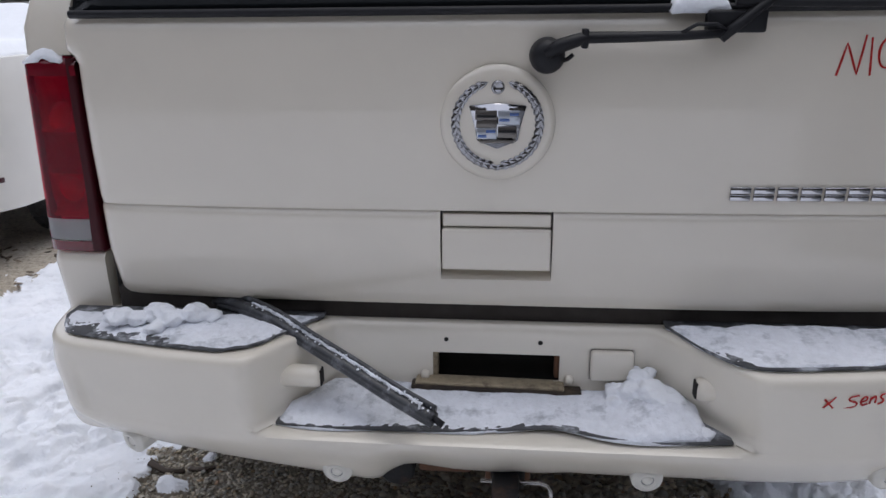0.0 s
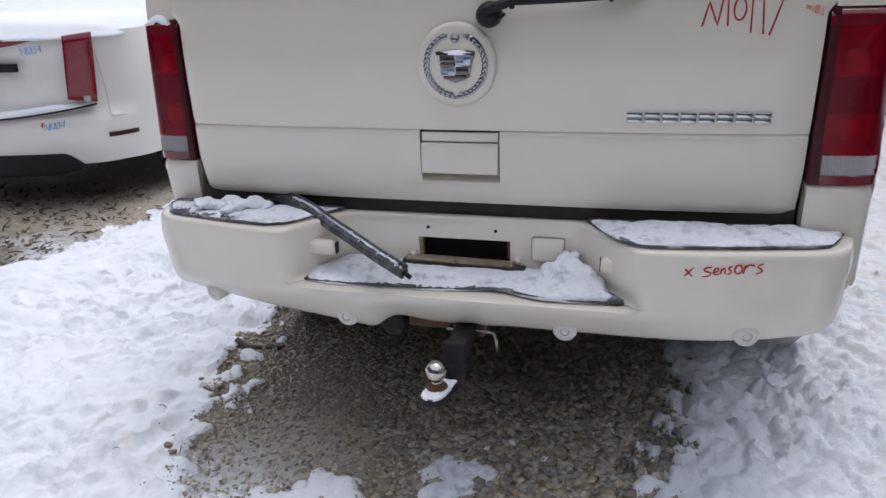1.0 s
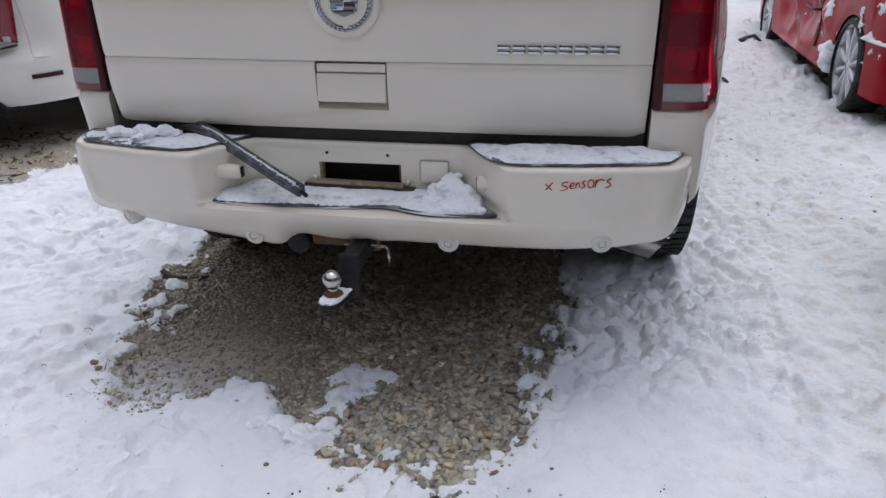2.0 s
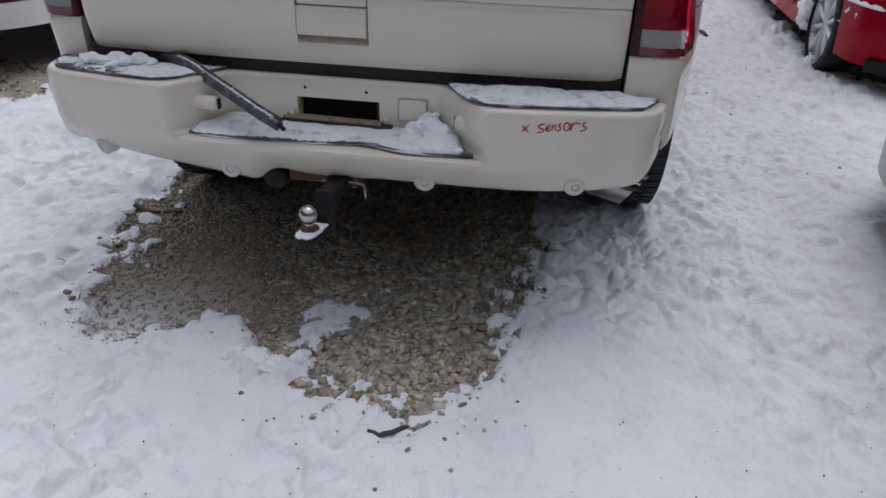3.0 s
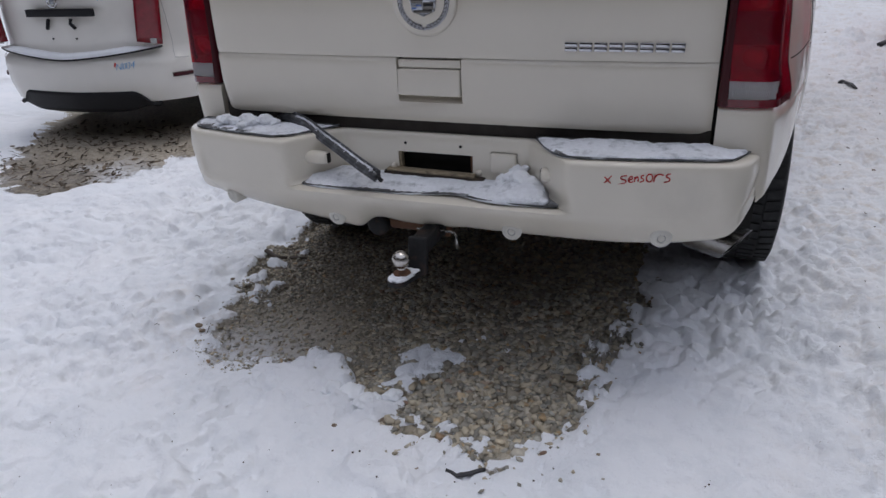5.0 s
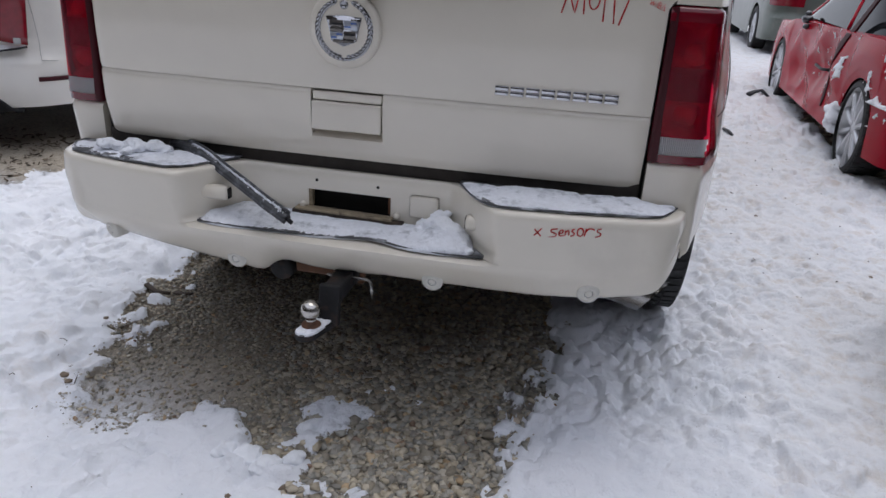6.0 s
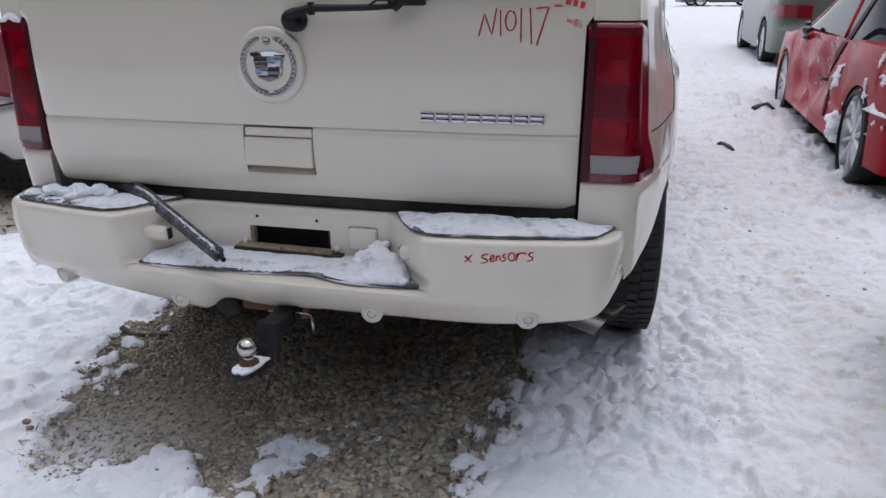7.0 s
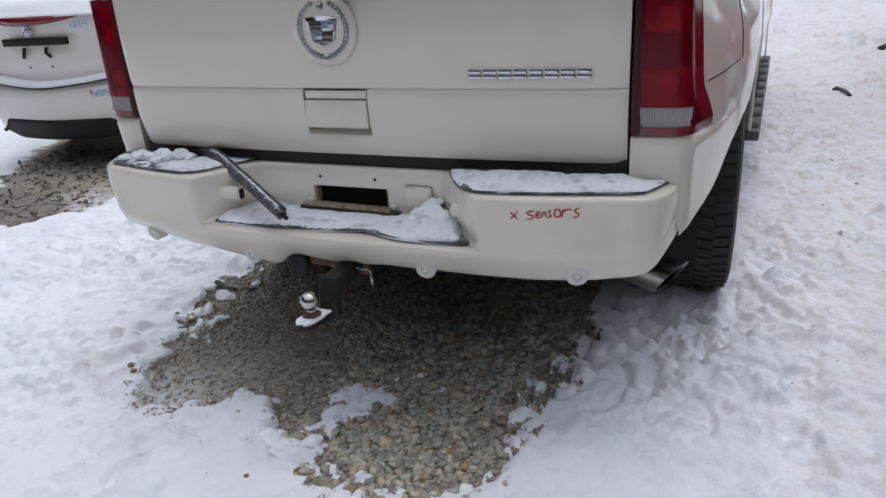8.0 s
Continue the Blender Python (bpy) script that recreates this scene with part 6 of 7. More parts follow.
bmesh.ops.translate(bm, vec=(0, 0, 0.020), verts=[v for v in got["geom"] if isinstance(v, bmesh.types.BMVert)])
bmesh.ops.bevel(bm, geom=list(bm.edges), offset=0.003, segments=2, affect="EDGES")
sp("ball_plate", bm, HITCH_BLACK, hitch, "", True, 40)
BX, BY = -0.043, 0.936
sp("hitch_ball", lathe_bm([(0.0, 0.432)] + [(0.0265 * math.sin(a), 0.4055 + 0.0265 * math.cos(a)) for a in np.linspace(0.12, 2.62, 14)] + [(0.0132, 0.378), (0.014, 0.372)], 32, "z", (BX, BY, 0)), BALL, hitch, "worn chrome tow ball")
sp("ball_collar", lathe_bm([(0.014, 0.376), (0.016, 0.372), (0.026, 0.364), (0.028, 0.358), (0.0, 0.357)], 24, "z", (BX, BY, 0)), RUST, hitch, "rusty collar under the ball")
sp("hitch_pin", tube_bm([(HXC - 0.05, 1.085, 0.440), (HXC + 0.060, 1.085, 0.440), (HXC + 0.072, 1.083, 0.438), (HXC + 0.078, 1.080, 0.428), (HXC + 0.083, 1.074, 0.392)], 0.0044, 10), TAILPIPE, hitch)
snow_patch("hitch_snow", [[(-0.046 + 0.030 * (y - 0.9) / 0.13 * (y > 0.9) + u * 0.030 * math.sqrt(max(0.02, 1 - max(0.0, (0.912 - y) / 0.032) ** 2)), y, 0.3595) for y in np.linspace(0.882, 0.978, 24)] for u in np.linspace(-1, 1, 18)], 0.003, None, "thin snow on the tow bar's plate", 31, 0.3, FROST, fade=8)
sp("cross_tube", tube_bm([(-0.60, 1.26, 0.495), (-0.2, 1.25, 0.49), (0.2, 1.25, 0.49), (0.60, 1.26, 0.495)], 0.032, 14), RUST, hitch)
sp("side_bracket", lathe_bm([(0.0, 0.045), (0.030, 0.045), (0.036, 0.040), (0.037, -0.06), (0.0, -0.06)], 28, "y", (-0.222, 1.20, 0.400)), HITCH_BLACK, hitch, "short black tube end under the bumper")
sp("tube_hanger", box_bm((0.020, 0.05, 0.10), (-0.222, 1.215, 0.455), 0.005), HITCH_BLACK, hitch)
sp("rust_gusset", box_bm((0.11, 0.05, 0.050), (-0.125, 1.185, 0.420), 0.012), RUST, hitch)

# exhaust tip: slanted oval outlet turned outwards
axis = Vector((0.90, -0.43, -0.05)).normalized()
tip = Vector((0.864, 1.400, 0.357))
side_v = axis.cross(Vector((0, 0, 1))).normalized()
up_v = side_v.cross(axis).normalized()


def pipe_ring(centre, a, b, slant=0.0, n=32):
    out = []
    for k in range(n):
        t = 2 * math.pi * k / n
        c, s = math.cos(t), math.sin(t)
        c, s = math.copysign(abs(c) ** 0.7, c), math.copysign(abs(s) ** 0.7, s)
        out.append(centre + side_v * a * c + up_v * b * s + axis * (slant * b * s))
    return out


bm = bmesh.new()
rings = [pipe_ring(tip - axis * 0.30, 0.033, 0.033), pipe_ring(tip - axis * 0.16, 0.036, 0.034), pipe_ring(tip - axis * 0.14, 0.058, 0.049), pipe_ring(tip, 0.059, 0.050, 0.6), pipe_ring(tip, 0.053, 0.044, 0.6), pipe_ring(tip - axis * 0.12, 0.049, 0.041)]
sheet(bm, [list(col) + [] for col in zip(*rings)], closed=True)
sp("exhaust_tip", bm, TAILPIPE, None, "polished oval exhaust tip", True, 40)
bm = bmesh.new()
bm.faces.new([bm.verts.new(p) for p in pipe_ring(tip - axis * 0.11, 0.046, 0.037)])
sp("exhaust_inside", bm, CAVITY)
sp("exhaust_pipe", tube_bm([tip - axis * 0.25, tip - axis * 0.45 + Vector((0, 0.05, 0.03)), (0.50, 1.9, 0.48), (0.48, 2.2, 0.52)], 0.032, 12), RUST)


# ---- the other parked cars ----
def dented(y, z, v, seed, amount):
    """How far a crushed side is pushed in: a broad hollow with sharp folds across it."""
    near, _ = noise.voronoi(Vector((y * 1.7 + 0.5 * z, z * 2.4 - 0.3 * y, seed * 1.7)))
    small, _ = noise.voronoi(Vector((y * 5.1 - z, z * 6.0, seed * 2.9)))
    hollow = 0.45 + 0.8 * noise.noise(Vector((y * 1.5, z * 1.9, seed)))
    ends = smooth01((y - 1.22) / 0.2) * smooth01((3.58 - y) / 0.6)
    return amount * ends * math.sin(math.pi * v) ** 0.7 * (hollow + 1.25 * (0.45 - near[0]) + 0.10 * (0.45 - small[0]))


def car(name, at, turn, label, paint, length, width, deck, bonnet, roof, wheel_r, axles, seed, rear_step=None, crumple=0.0, group="parked cars", rim_spokes=10, low=0.20, bow=0.0, rim=0.73, gap=0.05):
    """A saloon: swept lower body with wheel arches, bonnet and boot lids, glasshouse and wheels. Its rear centre is its origin."""
    base = empty(name, at, turn, label, "car", group)
    n = 7.0
    loop = []
    raw = []
    for k in range(1600):
        a = -math.pi / 2 + 2 * math.pi * k / 1600
        c, s = math.cos(a), math.sin(a)
        raw.append((width / 2 * math.copysign(abs(c) ** (2 / n), c), length / 2 + length / 2 * math.copysign(abs(s) ** (2 / n), s)))
    raw = np.array(raw + raw[:1])
    run = np.concatenate([[0], np.cumsum(np.hypot(*np.diff(raw, axis=0).T))])
    count = 520 if crumple else 280
    t = np.linspace(0, run[-1], count, endpoint=False)
    loop = np.stack([np.interp(t, run, raw[:, 0]), np.interp(t, run, raw[:, 1])], -1)
    tang = np.roll(loop, -1, 0) - np.roll(loop, 1, 0)
    tang /= np.linalg.norm(tang, axis=1)[:, None]
    norm = np.stack([tang[:, 1], -tang[:, 0]], -1)
    arch = wheel_r + gap

    def top(y):
        f = y / length
        return spline([(0.0, deck - 0.03), (0.04, deck), (0.20, deck + 0.0), (0.45, deck - 0.03), (0.70, (deck + bonnet) / 2), (0.80, bonnet), (0.94, bonnet - 0.05), (1.0, bonnet - 0.16)], f)

    def bottom(x, y):
        z = low + 0.02 * abs(y / length - 0.5)
        if abs(x) > 0.55 * width / 2:
            for ya in axles:
                if abs(y - ya) < arch:
                    z = max(z, wheel_r + math.sqrt(arch**2 - (y - ya) ** 2))
        return z

    def inset(v, z, y):
        i = 0.05 * max(0, v - 0.55) ** 1.5 * 2 + 0.05 * max(0, 0.25 - v) ** 1.2
        if rear_step and y < 0.35:
            i += rear_step(z) * (1 - smooth01((y - 0.10) / 0.25))
        return i

    bm = bmesh.new()
    rows = []
    for (x, y), (nx, ny) in zip(loop, norm):
        z0, z1 = bottom(x, y), top(y)
        row = []
        for v in np.linspace(0, 1, 34 if crumple else 20):
            z = z0 + (z1 - z0) * v
            i = inset(v, z, y)
            if crumple and x < 0 and axles[0] + 0.3 < y < axles[1] - 0.1:
                i += dented(y, z, v, seed, crumple)
            row.append((x - nx * i, y - ny * i + (bow * abs(2 * x / width) ** 1.5 * (1 - smooth01(y / 0.9))), z))
        rows.append(row)
    sheet(bm, rows, closed=True)
    # lids: strips from side to side along the top edge
    half = count // 2
    lid = []
    for k in range(0, half + 1):
        a, b = rows[k % count][-1], rows[(-k) % count][-1]
        crown = 0.035 * min(1.0, abs(a[0] - b[0]) / width)
        lid.append([(a[0] + (b[0] - a[0]) * u, (a[1] + b[1]) / 2, a[2] + crown * math.sin(math.pi * u)) for u in np.linspace(0, 1, 9)])
    sheet(bm, lid)
    bmesh.ops.remove_doubles(bm, verts=bm.verts, dist=0.0008)
    body = part("body", bm, paint, base)
    sharpen(body, 38)
    part("floor_pan", box_bm((width * 0.80, length * 0.84, 0.10), (0, length / 2, low + 0.09), 0.02), CAVITY, base)
    # glasshouse
    yb0, yb1, yt0, yt1 = 0.17 * length, 0.755 * length, 0.36 * length, 0.58 * length
    bm, rows = bmesh.new(), []
    for v in np.linspace(0, 1, 7):
        q = v ** 0.9
        y0_, y1_ = yb0 + (yt0 - yb0) * q, yb1 + (yt1 - yb1) * q
        w = width / 2 * (0.90 - 0.20 * v)
        z = deck - 0.02 + (roof - 0.05 - deck + 0.02) * v
        ring = []
        for k in range(64):
            a = 2 * math.pi * k / 64
            c, s = math.cos(a), math.sin(a)
            ring.append((w * math.copysign(abs(c) ** 0.28, c), (y0_ + y1_) / 2 + (y1_ - y0_) / 2 * math.copysign(abs(s) ** 0.28, s), z))
        rows.append(ring)
    cols = [list(c) for c in zip(*rows)]
    sheet(bm, cols, closed=True)
    part("glasshouse", bm, GLASS_DARK, base, "dark car windows")
    bm = bmesh.new()
    tops = [Vector(c[-1]) for c in cols]
    mid = sum(tops, Vector()) / len(tops)
    rings = [[p + Vector((0, 0, -0.02)) * 1.0 + (p - mid) * 0.02 for p in tops], [p + (p - mid) * 0.015 for p in tops], [mid + (p - mid) * 0.8 + Vector((0, 0, 0.035)) for p in tops], [mid + (p - mid) * 0.4 + Vector((0, 0, 0.05)) for p in tops], [mid + Vector((0, 0, 0.052)) for p in tops]]
    sheet(bm, [list(c) for c in zip(*rings)], closed=True)
    bmesh.ops.remove_doubles(bm, verts=bm.verts, dist=0.0005)
    part("roof", bm, paint, base)
    for sx in (-1, 1):
        for frac0, frac1 in ((0.0, 0.0), (0.36, 0.38), (0.98, 0.98)):
            pts = []
            for v in np.linspace(0, 1, 6):
                y0_, y1_ = yb0 + (yt0 - yb0) * v ** 0.9, yb1 + (yt1 - yb1) * v ** 0.9
                w = width / 2 * (0.90 - 0.20 * v) - 0.02
                f = frac0 + (frac1 - frac0) * v
                pts.append((sx * w * (1.0 if 0.1 < f < 0.9 else 0.93), y0_ + (y1_ - y0_) * (0.03 + 0.94 * f), deck - 0.02 + (roof - 0.05 - deck + 0.02) * v))
            part("pillar", tube_bm(pts, 0.032, 8), paint, base)
    for ya in axles:
        for sx in (1, -1):
            wheel(base, (sx * (width / 2 - 0.115), ya, wheel_r), sx, wheel_r, 0.215, wheel_r * rim, rim_spokes, False, 40)
    return base, rows


# white saloon
def white_step(z):
    """The rear end's relief: shelf over the bumper, boot face set in, lip under the boot's edge."""
    return line([(0.20, 0.10), (0.30, 0.03), (0.44, 0.0), (0.57, 0.0), (0.635, 0.012), (0.655, 0.060), (0.72, 0.070), (0.98, 0.060), (1.07, 0.030), (1.14, 0.03)], z)


WS_AT, WS_TURN = (-3.63, 3.14, -0.125), 6.0
white_car, _ = car("saloon_car", WS_AT, WS_TURN, "white saloon with tall red tail lamps under snow", SEDAN_WHITE, 4.85, 1.86, 1.14, 1.0, 1.48, 0.335, (1.05, 3.92), 1, white_step, low=0.30, bow=0.20)


def ws_y(x, z):
    """The white saloon's rear face, in its own place."""
    n = 7.0
    u = min(0.999, abs(x) / 0.93)
    y = 2.425 * (1 - (1 - u**n) ** (1 / n))
    return y + white_step(z) + 0.20 * u**1.5 * (1 - smooth01(y / 0.9))


def ws_part(name, rows, mat, label="", depth=0.01):
    bm = bmesh.new()
    sheet(bm, rows)
    ob = part(name, bm, mat, white_car, label)
    thick(ob, depth, 0)
    return ob


def valance_top(x):
    return 0.395 - 0.11 * smooth01((abs(x) - 0.46) / 0.14)


def valance_low(x):
    return 0.245 + 0.055 * smooth01((abs(x) - 0.30) / 0.32) ** 1.5


ws_part("lower_valance", [[(x, ws_y(x, 0.33) - 0.006 + 0.03 * (1 - v), valance_low(x) + (valance_top(x) - valance_low(x)) * v) for v in np.linspace(0, 1, 6)] for x in np.linspace(-0.62, 0.62, 40)], BLACK, "black lower valance", 0.02)
for sx in (-1, 1):
    lampw = part("tail_lamp", (lambda b: (sheet(b, [[(sx * (x + 0.035 * (z - 0.70) / 0.4), ws_y(x, 0.62) - 0.016 + 0.05 * (z - 0.70), z + 0.03 * (0.72 - x) / 0.135 * (0.3 - (z - 0.70)) / 0.3) for z in np.linspace(0.715, 1.145, 10)] for x in np.linspace(0.572, 0.712, 10)]), b)[1])(bmesh.new()), LENS_SOLID, white_car, "tall red tail lamp")
    thick(lampw, 0.05, 0)
    bm = box_bm((0.10, 0.012, 0.035), (sx * 0.66, ws_y(0.66, 0.62) - 0.036, 0.745), 0.004)
    part("clear_lens", bm, LENS_CLEAR, lampw)
    ws_part("rear_reflector", [[(sx * x, ws_y(x, 0.50) - 0.008, z - 0.02 * (x - 0.76)) for z in np.linspace(0.480, 0.508, 3)] for x in np.linspace(0.735, 0.845, 9)], LENS_DARK)
for sx in (-1, 1):
    part("wing_seam", tube_bm([(sx * x, ws_y(x, z) - 0.0005, z) for x, z in [(0.720, 1.10), (0.724, 0.90), (0.730, 0.72), (0.736, 0.650), (0.755, 0.614), (0.800, 0.606), (0.885, 0.612)]], 0.0018, 6), PALE_TRIM, white_car)
ws_part("high_brake_lamp", [[(x, -0.010 + 0.05 * (abs(x) / 0.40) ** 2 + ws_y(x, 1.07), 1.088 + 0.030 * v + 0.02 * (abs(x) / 0.4) ** 2) for v in (-1 + 0.9 * (abs(x) / 0.40) ** 2, 0, 1 - 0.9 * (abs(x) / 0.40) ** 2)] for x in np.linspace(-0.42, 0.42, 20)], LENS_SOLID, "wide red brake lamp", 0.02)
part("plate_bar", box_bm((0.56, 0.03, 0.052), (0.02, ws_y(0, 0.94) - 0.006, 0.948), 0.006), BLACK, white_car)
for x in (-0.095, 0.095):
    part("plate_clip", tube_bm([(x, ws_y(0, 0.87) - 0.004, 0.905), (x, ws_y(0, 0.87) - 0.018, 0.875), (x + (0.03 if x > 0 else -0.02), ws_y(0, 0.87) - 0.010, 0.840)], 0.013, 8), BLACK, white_car)
    # near-black disc paints the shade of a screw hole
    part("screw_hole_shade", lathe_bm([(0.0, 0.003), (0.007, 0.002), (0.007, -0.004)], 10, "y", (x * 1.05, ws_y(0, 0.77) - 0.002, 0.770)), CAVITY, white_car)
badge_w = part("badge", lathe_bm([(0.026, 0.004), (0.032, 0.010), (0.039, 0.010), (0.042, 0.002)], 28, "y", (-0.01, ws_y(0, 1.02) - 0.004, 1.022)), CHROME, white_car)
part("badge_shield", box_bm((0.036, 0.008, 0.032), (-0.01, ws_y(0, 1.02) - 0.006, 1.024), 0.006), BADGE_PALE, badge_w)
def shelf_z(x):
    return 0.628 + 0.070 * min(1, abs(x) / 0.7) ** 1.5


ws_part("shelf_trim", [[(x, ws_y(x, 0.60) - 0.012 + d, shelf_z(x)) for d in (0.0, 0.04, 0.085)] for x in np.linspace(-0.67, 0.67, 40)], BLACK, "", 0.014)
for x0_, z0_, hgt in ((0.330, 1.020, 0.048), (0.385, 0.550, 0.048)):
    bm = writing_bm("N10134", hgt, 0.15, 0.06, -0.012, 0.5)
    for v in bm.verts:
        v.co.x += x0_
        v.co.z += z0_ + 0.10 * (v.co.x - x0_)
        v.co.y += ws_y(v.co.x, v.co.z) - 0.004
    part("marker_number", bm, MARK_BLUE, white_car, "stock number N10134 in blue marker", False)
part("marker_bar", box_bm((0.012, 0.003, 0.05), (0.375, ws_y(0.375, 0.6) - 0.003, 0.58), 0, Matrix.Rotation(radians(25), 4, "Y")), MARK_RED, white_car, "", False)
M_WS = pose(*WS_AT, 0, 0, WS_TURN)


def placed(m, rows):
    return [[m @ Vector(p) for p in row] for row in rows]


snow_patch("shelf_snow", placed(M_WS, [[(x, ws_y(x, 0.60) - 0.010 + d, shelf_z(x) + 0.008) for d in np.linspace(0.0, 0.085, 8)] for x in np.linspace(-0.665, 0.665, 60)]), 0.030, None, "line of snow on the white saloon's bumper shelf", 41, 0.12)
snow_patch("boot_snow", placed(M_WS, [[(x, ws_y(x, 1.10) - 0.004 + d, 1.112 + 0.026 * smooth01(d / 0.12) + 0.035 * (1 - (x / 0.9) ** 2) * smooth01((d + 0.03) / 0.15) + 0.38 * max(0, d - 0.80)) for d in np.linspace(0.0, 1.4, 60)] for x in np.linspace(-0.84, 0.84, 60)]), lambda u, v: 0.075 * (0.35 + 0.65 * smooth01(v / 0.2)), None, "deep snow on the white saloon's boot and window", 42, 0.12, fade=9)
snow_patch("roof_snow", placed(M_WS, [[(x, y, 1.46 + 0.03 * (1 - (x / 0.7) ** 2)) for y in np.linspace(1.75, 2.85, 24)] for x in np.linspace(-0.60, 0.60, 26)]), 0.08, None, "snow on the white saloon's roof", 43, 0.12)

# red crashed saloon
TEAR = [(0, 1.36, 1.20, 0.04), (1, 1.58, 0.88, 0.06), (2, 1.67, 0.70, 0.06), (3, 1.75, 0.46, 0.04), (4, 1.78, 0.32, 0.012)]
RED_AT, RED_TURN, RED_DENT = (3.275, 3.754, -0.035), -3.0, 0.115


def red_step(z):
    return line([(0.2, 0.10), (0.3, 0.02), (0.45, 0.0), (0.54, 0.0), (0.58, 0.05), (0.86, 0.06), (0.92, 0.04)], z)


red_car, _ = car("crashed_car", RED_AT, RED_TURN, "crashed red saloon with crumpled doors and patches of snow", RED, 4.85, 1.83, 0.93, 0.83, 1.37, 0.325, (0.92, 3.85), 7, red_step, RED_DENT, rim=0.88, gap=0.015)
M_RED = pose(*RED_AT, 0, 0, RED_TURN)
for sx in (-1, 1):
    part("tail_lamp", (lambda b: (sheet(b, [[(sx * x, 2.375 * (1 - (1 - min(0.999, x / 0.915) ** 7) ** (1 / 7)) + 0.035 + 0.2 * max(0, x - 0.8), z) for z in np.linspace(0.765, 0.83, 5)] for x in np.linspace(0.45, 0.735, 12)]), b)[1])(bmesh.new()), LENS_SOLID, red_car, "red tail lamp")
thick(part("rear_valance", (lambda b: (sheet(b, [[(x, 2.375 * (1 - (1 - min(0.999, abs(x) / 0.915) ** 7) ** (1 / 7)) + 0.03, z) for z in (0.19, 0.23, 0.26)] for x in np.linspace(-0.8, 0.8, 24)]), b)[1])(bmesh.new()), BLACK, red_car), 0.03)
part("torn_trim", tube_bm([(-0.90, 1.80, 0.60), (-0.92, 1.95, 0.585), (-0.91, 2.20, 0.59)], 0.012, 8), BLACK, red_car)
part("wing_mirror", clump_bm([(-0.89, 3.00, 0.90, 0.050), (-0.90, 2.95, 0.84, 0.036), (-0.88, 3.06, 0.95, 0.032)], 3, 2), DARK_PAINT, red_car, "dark broken wing mirror stub")
for k, (y0_, y1_, x0_, x1_, z, hgt) in enumerate(((0.06, 0.80, -0.84, 0.84, 0.925, 0.07), (0.80, 1.60, -0.70, 0.70, 1.00, 0.07), (1.75, 2.75, -0.62, 0.62, 1.36, 0.06))):
    slope = 0.40 if k == 1 else 0.0
    snow_patch("car_snow", placed(M_RED, [[(x, y, z + 0.035 * (1 - (x / 0.9) ** 2) + slope * (y - 0.85)) for y in np.linspace(y0_, y1_, 26)] for x in np.linspace(x0_, x1_, 40)]), hgt, None, "thick snow lying on the crashed red car", 50 + k, 0.55)


def red_side(y, z):
    """The red car's left side, dents included."""
    v = max(0.0, min(1.0, (z - 0.21) / 0.72))
    x = 0.915 * (1 - min(0.999, abs(y - 2.425) / 2.425) ** 7) ** (1 / 7) - 0.10 * max(0, v - 0.55) ** 1.5
    if 1.22 < y < 3.62:
        x -= dented(y, z, v, 7, RED_DENT)
    return -x


def splashes_bm():
    """Thin ragged snow left on the side, thickest on the shoulder."""
    bm = bmesh.new()
    ys, zs = np.arange(0.12, 2.5, 0.0066), np.arange(0.40, 0.925, 0.0062)
    held = {}
    grid = [[None] * len(zs) for _ in ys]
    for i, y in enumerate(ys):
        for j, z in enumerate(zs):
            n1 = noise.noise(Vector((y * 6.0, z * 7.0, 2.2))) + 0.8 * noise.noise(Vector((y * 15 + z * 4, z * 17, 5.1))) + 0.5 * noise.noise(Vector((y * 42, z * 42, 9.1)))
            want = 0.62 - 0.62 * math.exp(-((z - 0.88) / 0.11) ** 2) * math.exp(-((y - 0.60) / 0.50) ** 2) - 0.42 * math.exp(-((z - 0.64) / 0.10) ** 2 - ((y - 1.45) / 0.20) ** 2) - 0.30 * math.exp(-((z - 0.84) / 0.07) ** 2 - ((y - 2.0) / 0.3) ** 2) - 0.18 * math.exp(-((z - 0.66) / 0.12) ** 2 - ((y - 0.6) / 0.3) ** 2)
            if n1 > want:
                grid[i][j] = n1 - want
    for i in range(len(ys) - 1):
        for j in range(len(zs) - 1):
            four = ((i, j), (i + 1, j), (i + 1, j + 1), (i, j + 1))
            if all(grid[p][q] is not None for p, q in four):
                for p, q in four:
                    if (p, q) not in held:
                        held[p, q] = bm.verts.new((red_side(ys[p], zs[q]) + 0.002 - 0.035 * min(0.45, grid[p][q]), ys[p], zs[q]))
                bm.faces.new([held[k] for k in four])
    for _ in range(5):
        bmesh.ops.smooth_vert(bm, verts=bm.verts, factor=0.5, use_axis_y=True, use_axis_z=True)
    return bm


bm = bmesh.new()
sheet(bm, [[((red_side(y + w * u, z) if z < 0.90 else -0.87 + 0.25 * (z - 0.90)) - 0.006, y + w * u, z) for u in np.linspace(-1, 1, 7)] for y, z, w in [spline(TEAR, t) for t in np.linspace(0, 4, 26)]])
thick(part("torn_door_edge", bm, DARK_RED, red_car, "dark torn edge of a door"), 0.012)
stuck = part("stuck_snow", splashes_bm(), SNOW, red_car, "ragged snow stuck on the red paint")
tagged(stuck, kind="stuff")
bm = bmesh.new()
rows = []
